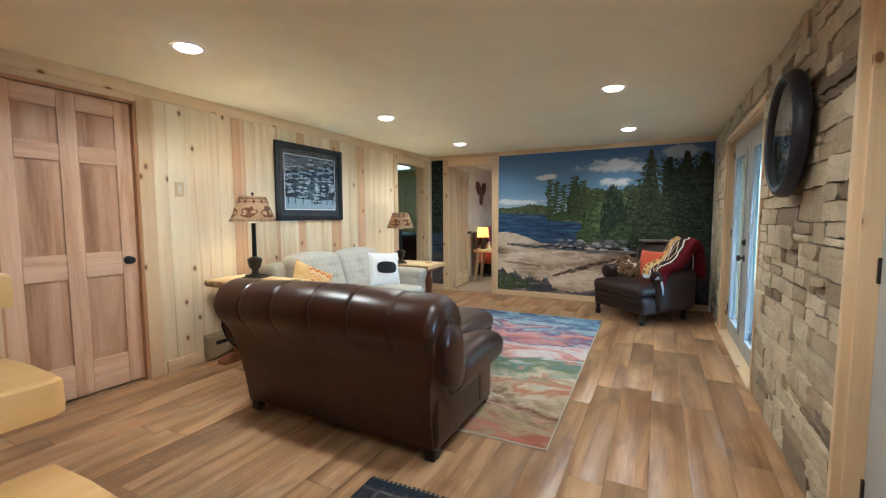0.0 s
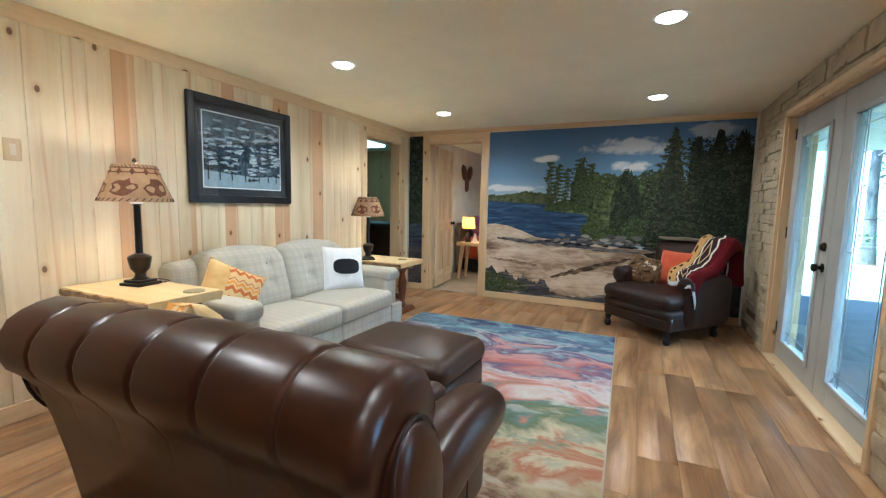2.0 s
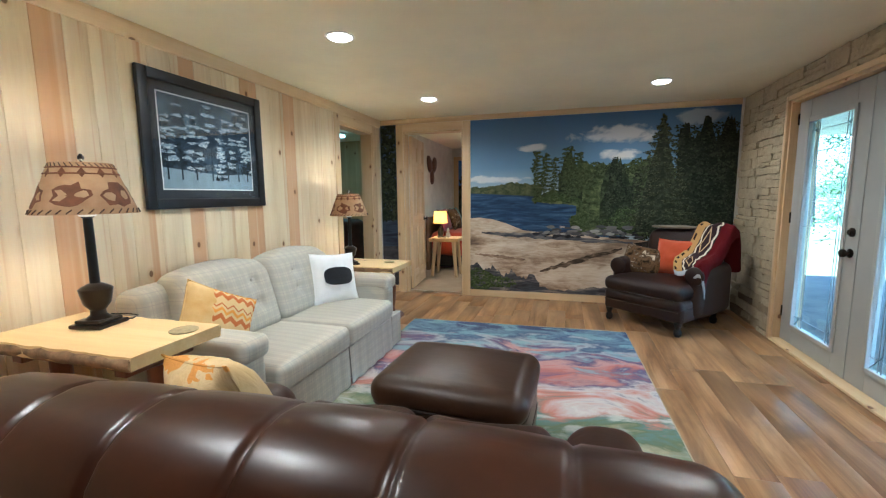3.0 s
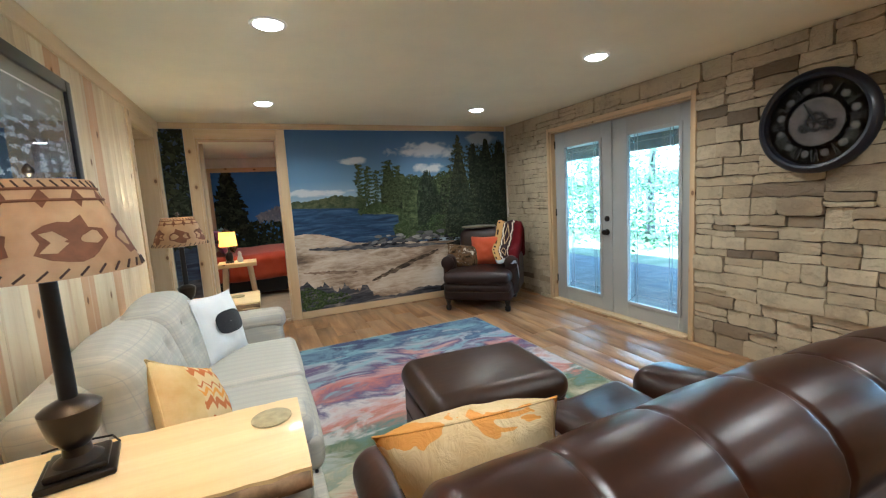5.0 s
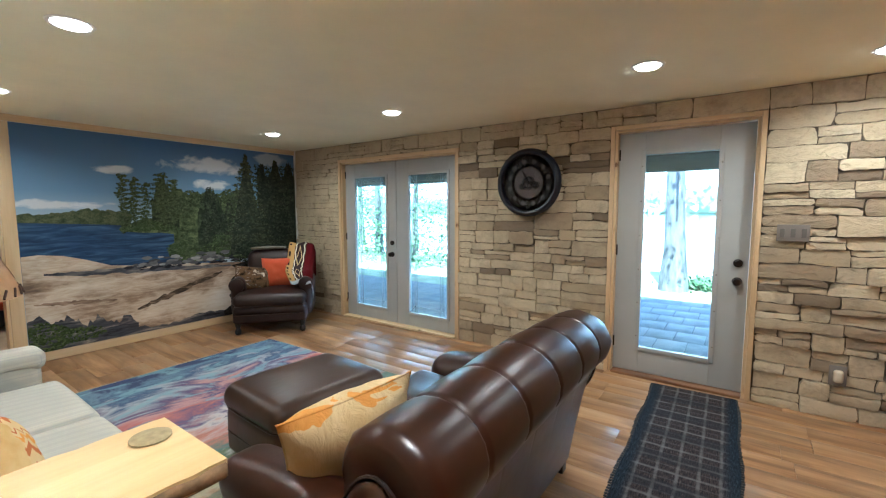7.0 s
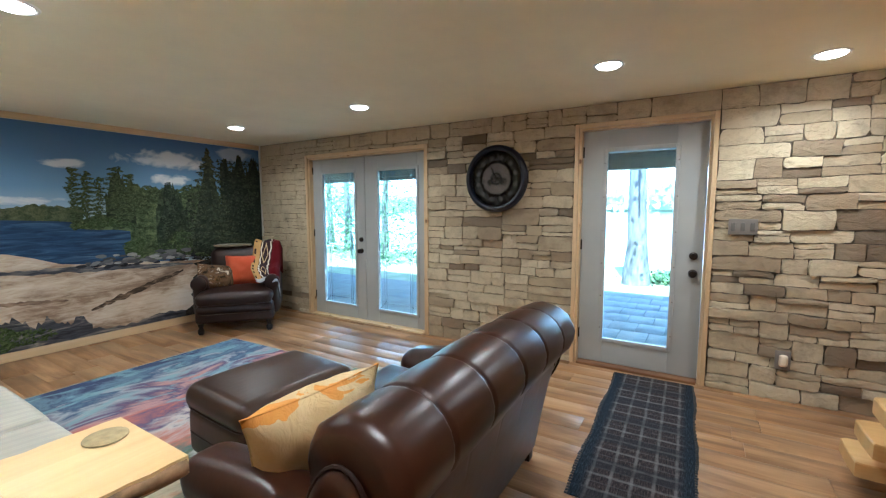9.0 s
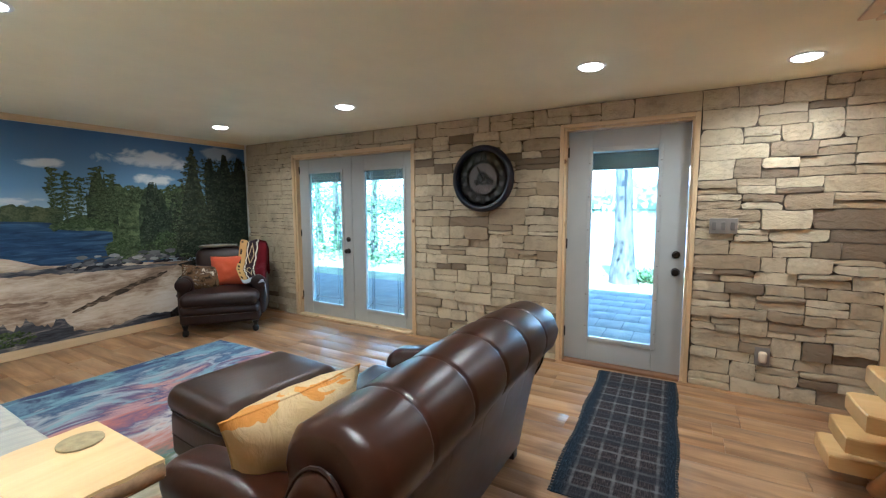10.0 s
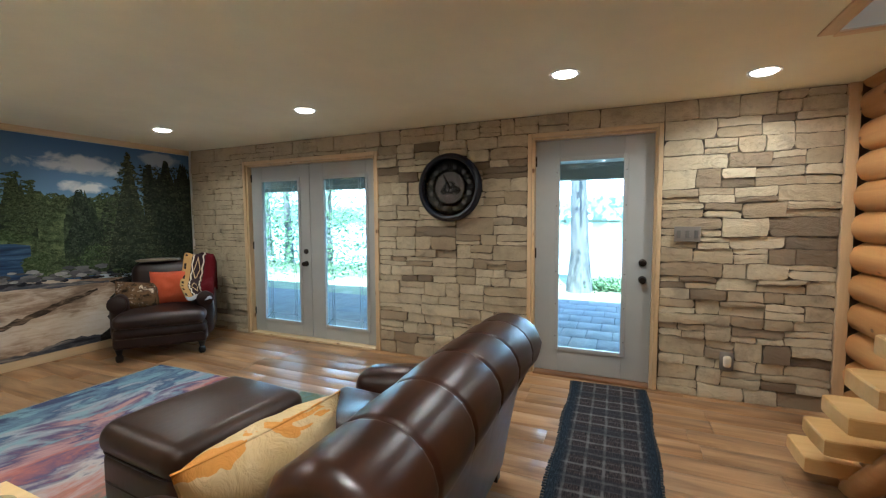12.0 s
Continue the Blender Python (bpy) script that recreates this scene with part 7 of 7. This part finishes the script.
# the undergrowth at the edge of the wood
ru = random.Random(77)
vs, fs = [], []
for _ in range(15000):
    y = ru.uniform(7.5, 27)
    x = 6.2 + 0.30 * (y - 7.5) + ru.gauss(0, 1.0)
    if x < 4.6:
        continue
    z = -0.1 + 4.6 * ru.random() ** 1.5 * (0.6 + 0.4 * noise.noise(Vector((y * 0.6, 2, 0))))
    u = Vector((ru.uniform(-1, 1), ru.uniform(-1, 1), ru.uniform(-0.6, 0.6))).normalized()
    w = u.orthogonal().normalized()
    ln = ru.uniform(0.06, 0.16)
    p = Vector((x, y, z))
    o2 = len(vs)
    vs += [p, p + u * ln * 0.5 + w * ln * 0.32, p + u * ln, p + u * ln * 0.5 - w * ln * 0.32]
    fs.append((o2, o2 + 1, o2 + 2, o2 + 3))
gu = Geo()
gu.v, gu.f = [tuple(v) for v in vs], fs
solid("undergrowth", gu, LEAVES, "leafy undergrowth at the edge of the wood", "undergrowth", "stuff", None)
# the wooded far bank
rf = random.Random(17)
vs, fs = [], []
for _ in range(5200):
    y = rf.uniform(-260, 420)
    top = 9 + 5 * noise.noise(Vector((y * 0.03, 0, 0))) + 3 * noise.noise(Vector((y * 0.15, 3, 0)))
    z = top * rf.random() ** 0.7
    x = 190 + rf.uniform(0, 12)
    s = rf.uniform(1.0, 2.6)
    a = rf.random() * math.tau
    o2 = len(vs)
    vs += [(x + rf.uniform(-1, 1), y + s * math.cos(a + q), z + s * math.sin(a + q) - 0.4) for q in (0, 2.1, 4.2)]
    fs.append((o2, o2 + 1, o2 + 2))
gf = Geo()
gf.v, gf.f = vs, fs
# distance haze is put into the woods as a pale glow of their own
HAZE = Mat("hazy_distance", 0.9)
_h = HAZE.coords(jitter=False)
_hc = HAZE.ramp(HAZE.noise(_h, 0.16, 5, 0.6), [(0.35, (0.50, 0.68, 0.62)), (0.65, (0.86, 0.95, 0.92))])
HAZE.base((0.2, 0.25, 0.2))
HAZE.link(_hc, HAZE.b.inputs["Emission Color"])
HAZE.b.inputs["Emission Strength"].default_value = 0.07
solid("far_woods", gf, HAZE.m, "woods along the far bank of the lake, glowing pale for haze", "woods", "stuff", None)
# glowing sheet added to whiten the view and send bluish daylight indoors
SKYGLOW = Mat("sky_stand_in_glow", 0.9)
_s = SKYGLOW.coords(jitter=False)
SKYGLOW.link(SKYGLOW.ramp(SKYGLOW.noise(_s, 0.02, 3), [(0.3, (0.60, 0.80, 1.0)), (0.7, (0.72, 0.87, 1.0))]), SKYGLOW.b.inputs["Emission Color"])
SKYGLOW.b.inputs["Emission Strength"].default_value = 0.70
solid("backdrop", Geo().box((260, -420, -1), (262, 520, 150)), SKYGLOW.m, "glowing sheet standing in for bright sky beyond the far bank", "sky", "structure", None)
solid("far_bank", Geo().box((196, -600, -0.6), (230, 700, 0.6)), GRASS.m, "low far bank of the lake", "ground", "structure", None)

# ---- pieces: pavers, floor planks, pine boards, stones ----
PAVER = plain("concrete_paver", (0.17, 0.17, 0.165), 0.85, var=0.28, scale=6, bump=0.5)
pav = thing("paver_path", "grey paver path from the glazed door", "path", kind="structure")
pm = Geo().rbox((-0.1985, -0.1485, -0.03), (0.1985, 0.1485, 0.03), 0.005, 1, 1).mesh("paver", 40)
for i in range(9):
    for j in range(8):
        part("paver", pm, PAVER, pav, at=pose(XE + 0.45 + 0.4 * i, 0.62 + 0.3 * j + (0.15 if i % 2 else 0), -0.072))

pr = random.Random(1)
meshes = {}


def plank_mesh(key, make, name):
    if key not in meshes:
        meshes[key] = make().mesh(name, 30)
    return meshes[key]


PW, PL = 0.183, 1.22
x = XW
col = 0
while x < XE + 0.09:
    y = YS - 0.34 - PL * pr.random()
    w = min(PW, XE + 0.1 - x)
    while y < YN + 0.12:
        a, b = max(y, YS - 0.30), min(y + PL, YN + 0.12)
        if b - a > 0.05:
            ln = round(b - a, 2)
            me = plank_mesh(("plank", round(w, 3), ln), lambda: Geo().rbox((0.0006, 0.0006, -0.011), (w - 0.0006, ln - 0.0006, 0.0), 0.0010, 1, 1), "plank")
            part("plank", me, PLANK, floor, at=pose(x, a, 0))
        y += PL
    x += PW

y = 0.02
while y < YN - 0.03:
    w = pr.choice((0.115, 0.135, 0.135, 0.15, 0.175))
    a, b = y, min(y + w, YN - 0.03)
    spans = []
    for h0, h1, top in ((PINE_DOOR[0] - 0.1, PINE_DOOR[2] + 0.1, PINE_DOOR[3] + 0.1), (HALL[0] - 0.1, HALL[2] + 0.1, HALL[3] + 0.1)):
        if b > h0 and a < h1:
            if a < h0 - 0.02:
                b = h0
            elif b > h1 + 0.02:
                a = h1
            else:
                spans.append(top)
    z0 = max(spans) if spans else 0.0
    ww, hh = round(b - a, 3), round(2.235 - z0, 3)
    if ww > 0.01 and hh > 0.05:
        me = plank_mesh(("board", ww, hh), lambda: Geo().rbox((-0.014, 0.0008, 0), (0.0, ww - 0.0008, hh), 0.0035, 1, 1), "board")
        part("board", me, PINE, wall_west, at=pose(XW, a, z0))
    y = b if b > y else y + w


def stone_material():
    k = Mat("ledge_stone", 0.85, spec=0.25)
    oi = k.n("ShaderNodeObjectInfo")
    v = k.coords()
    tint = k.ramp(oi.outputs["Random"], [(0.0, (0.181, 0.138, 0.091)), (0.10, (0.245, 0.189, 0.125)), (0.14, (0.363, 0.286, 0.188)), (0.30, (0.453, 0.370, 0.243)), (0.55, (0.562, 0.480, 0.328)), (0.80, (0.634, 0.550, 0.385)), (1.0, (0.417, 0.336, 0.223))])
    n = k.noise(v, 5.0, 7, 0.72)
    st = k.noise(k.coords((1, 3.0, 6)), 3.0, 6, 0.65, 1.2)
    col = k.mix(k.math('MULTIPLY', k.ramp(n, [(0.48, (0, 0, 0)), (0.66, (1, 1, 1))]), 0.50), tint, (0.25, 0.20, 0.15))
    col = k.mix(k.math('MULTIPLY', k.ramp(st, [(0.58, (0, 0, 0)), (0.74, (1, 1, 1))]), 0.35), col, (0.19, 0.145, 0.10))
    crack = k.noise(k.coords((1, 2.2, 5)), 3.4, 6, 0.7, 1.4)
    col = k.mix(k.math('MULTIPLY', k.ramp(crack, [(0.60, (0, 0, 0)), (0.66, (1, 1, 1)), (0.72, (0, 0, 0))]), 0.22), col, (0.16, 0.125, 0.09))
    k.base(col)
    k.bump(k.math('ADD', k.math('ADD', n, st), k.math('MULTIPLY', crack, 0.4)), 0.85, 0.018)
    return k.m


STONE = stone_material()


def split(rect, out, rnd):
    """Cut a patch of wall into staggered ledge stones."""
    a, b, c, d = rect
    w, h = c - a, d - b
    if h > 0.34 or (h > 0.15 and (rnd.random() < 0.75 or h > 0.20)):
        if w > 1.1 and rnd.random() < 0.6:
            m = a + w * rnd.uniform(0.35, 0.65)
            split((a, b, m, d), out, rnd)
            split((m, b, c, d), out, rnd)
            return
        m = b + h * rnd.uniform(0.36, 0.64)
        split((a, b, c, m), out, rnd)
        split((a, m, c, d), out, rnd)
        return
    if w > 0.50 or (w > 0.30 and rnd.random() < 0.6):
        m = a + w * rnd.uniform(0.35, 0.65)
        split((a, b, m, d), out, rnd)
        split((m, b, c, d), out, rnd)
        return
    if h > 0.085 and w > 0.18 and rnd.random() < 0.45:
        m = b + h * rnd.uniform(0.35, 0.65)
        split((a, b, c, m), out, rnd)
        split((a, m, c, d), out, rnd)
        return
    out.append(rect)


def stone_geo(w, h, rnd, a, b):
    """A rough slab: an uneven outline and a face of uneven height; x is out of the wall (negative)."""
    nu, nv = 9, 4
    g = Geo()
    depth = rnd.choice((rnd.uniform(0.003, 0.014), rnd.uniform(0.010, 0.034)))
    tilt = rnd.uniform(-0.004, 0.004)
    vs = []
    for i in range(nu):
        for j in range(nv):
            u, v = i / (nu - 1), j / (nv - 1)
            ou = 0.0 if 0 < i < nu - 1 else rnd.uniform(0.0006, 0.0055) * (1 if i == 0 else -1)
            ov = 0.0 if 0 < j < nv - 1 else rnd.uniform(0.0006, 0.0055) * (1 if j == 0 else -1)
            e = 0.88 if (i in (0, nu - 1) or j in (0, nv - 1)) else 1.0
            vs.append((-(depth * e + tilt * (v - 0.5) + rnd.uniform(-0.0042, 0.0042)), u * w + ou + (rnd.uniform(-0.01, 0.01) if 0 < i < nu - 1 else 0), v * h + ov))
    for q in (0, nv - 1, (nu - 1) * nv, nu * nv - 1):
        if rnd.random() < 0.30 and w > 0.1:
            p = vs[q]
            vs[q] = (p[0], p[1] + (1 if q < nv else -1) * rnd.uniform(0.003, 0.014), p[2] + (1 if q % nv == 0 else -1) * rnd.uniform(0.002, 0.009))
    bent = []
    for p in vs:
        q = Vector(((p[1] + a) * 2.3, (p[2] + b) * 3.0, 0.0))
        f = min(1.0, max(0.0, (p[2] + b) / 0.05)) * min(1.0, max(0.0, (2.24 - p[2] - b) / 0.05))
        fine = Vector(((p[1] + a) * 9.0, (p[2] + b) * 9.0, 4.0))
        bent.append((p[0], p[1] + f * (0.012 * noise.noise(q + Vector((7, 3, 1))) + 0.006 * noise.noise(fine)), p[2] + f * (0.014 * noise.noise(q) + 0.009 * noise.noise(fine + Vector((5, 5, 5))))))
    vs = bent
    fs = [(i * nv + j, (i + 1) * nv + j, (i + 1) * nv + j + 1, i * nv + j + 1) for i in range(nu - 1) for j in range(nv - 1)]
    rim = [i * nv for i in range(nu)] + [(nu - 1) * nv + j for j in range(1, nv)] + [i * nv + nv - 1 for i in range(nu - 2, -1, -1)] + [j for j in range(nv - 2, 0, -1)]
    o = len(vs)
    for q in rim:
        vs.append((0.012, vs[q][1], vs[q][2]))
    m = len(rim)
    fs += [(rim[i], o + i, o + (i + 1) % m, rim[(i + 1) % m]) for i in range(m)]
    return g.add(vs, fs)


sr = random.Random(12)
holes = [(FRENCH[0] - 0.041, 0.0, FRENCH[2] + 0.041, FRENCH[3] + 0.041), (ENTRY[0] - 0.035, 0.0, ENTRY[2] + 0.035, ENTRY[3] + 0.035)]
stones = []
for rect in ((0.066, 0.0, ENTRY[0] - 0.035, 2.10), (ENTRY[2] + 0.035, 0.0, FRENCH[0] - 0.041, 2.10), (FRENCH[2] + 0.041, 0.0, YN - 0.012, 2.10)):
    split(rect, stones, sr)
top = []
split((0.066, 2.10, ENTRY[0] - 0.035, H - 0.002), top, sr)
yy = ENTRY[0] - 0.035
split((yy, 2.10, FRENCH[0] - 0.3, H - 0.002), top, sr)
split((FRENCH[0] - 0.3, 2.10, YN - 0.012, H - 0.002), top, sr)
split((FRENCH[0] - 0.041, FRENCH[3] + 0.041, FRENCH[2] + 0.041, 2.10), top, sr)
stones += top
rest = Geo()
for i, (a, b, c, d) in enumerate(stones):
    if c - a < 0.015 or d - b < 0.01:
        continue
    gs = stone_geo(c - a, d - b, sr, a, b)
    if i < 300:
        part("stone", gs, STONE, wall_east, at=pose(XE + 0.0, a, b), smooth=28)
    else:
        rest.add([(p[0] + XE, p[1] + a, p[2] + b) for p in gs.v], gs.f)
if rest.v:
    part("stones_rest", rest, STONE, wall_east, smooth=28)["kind"] = "stuff"
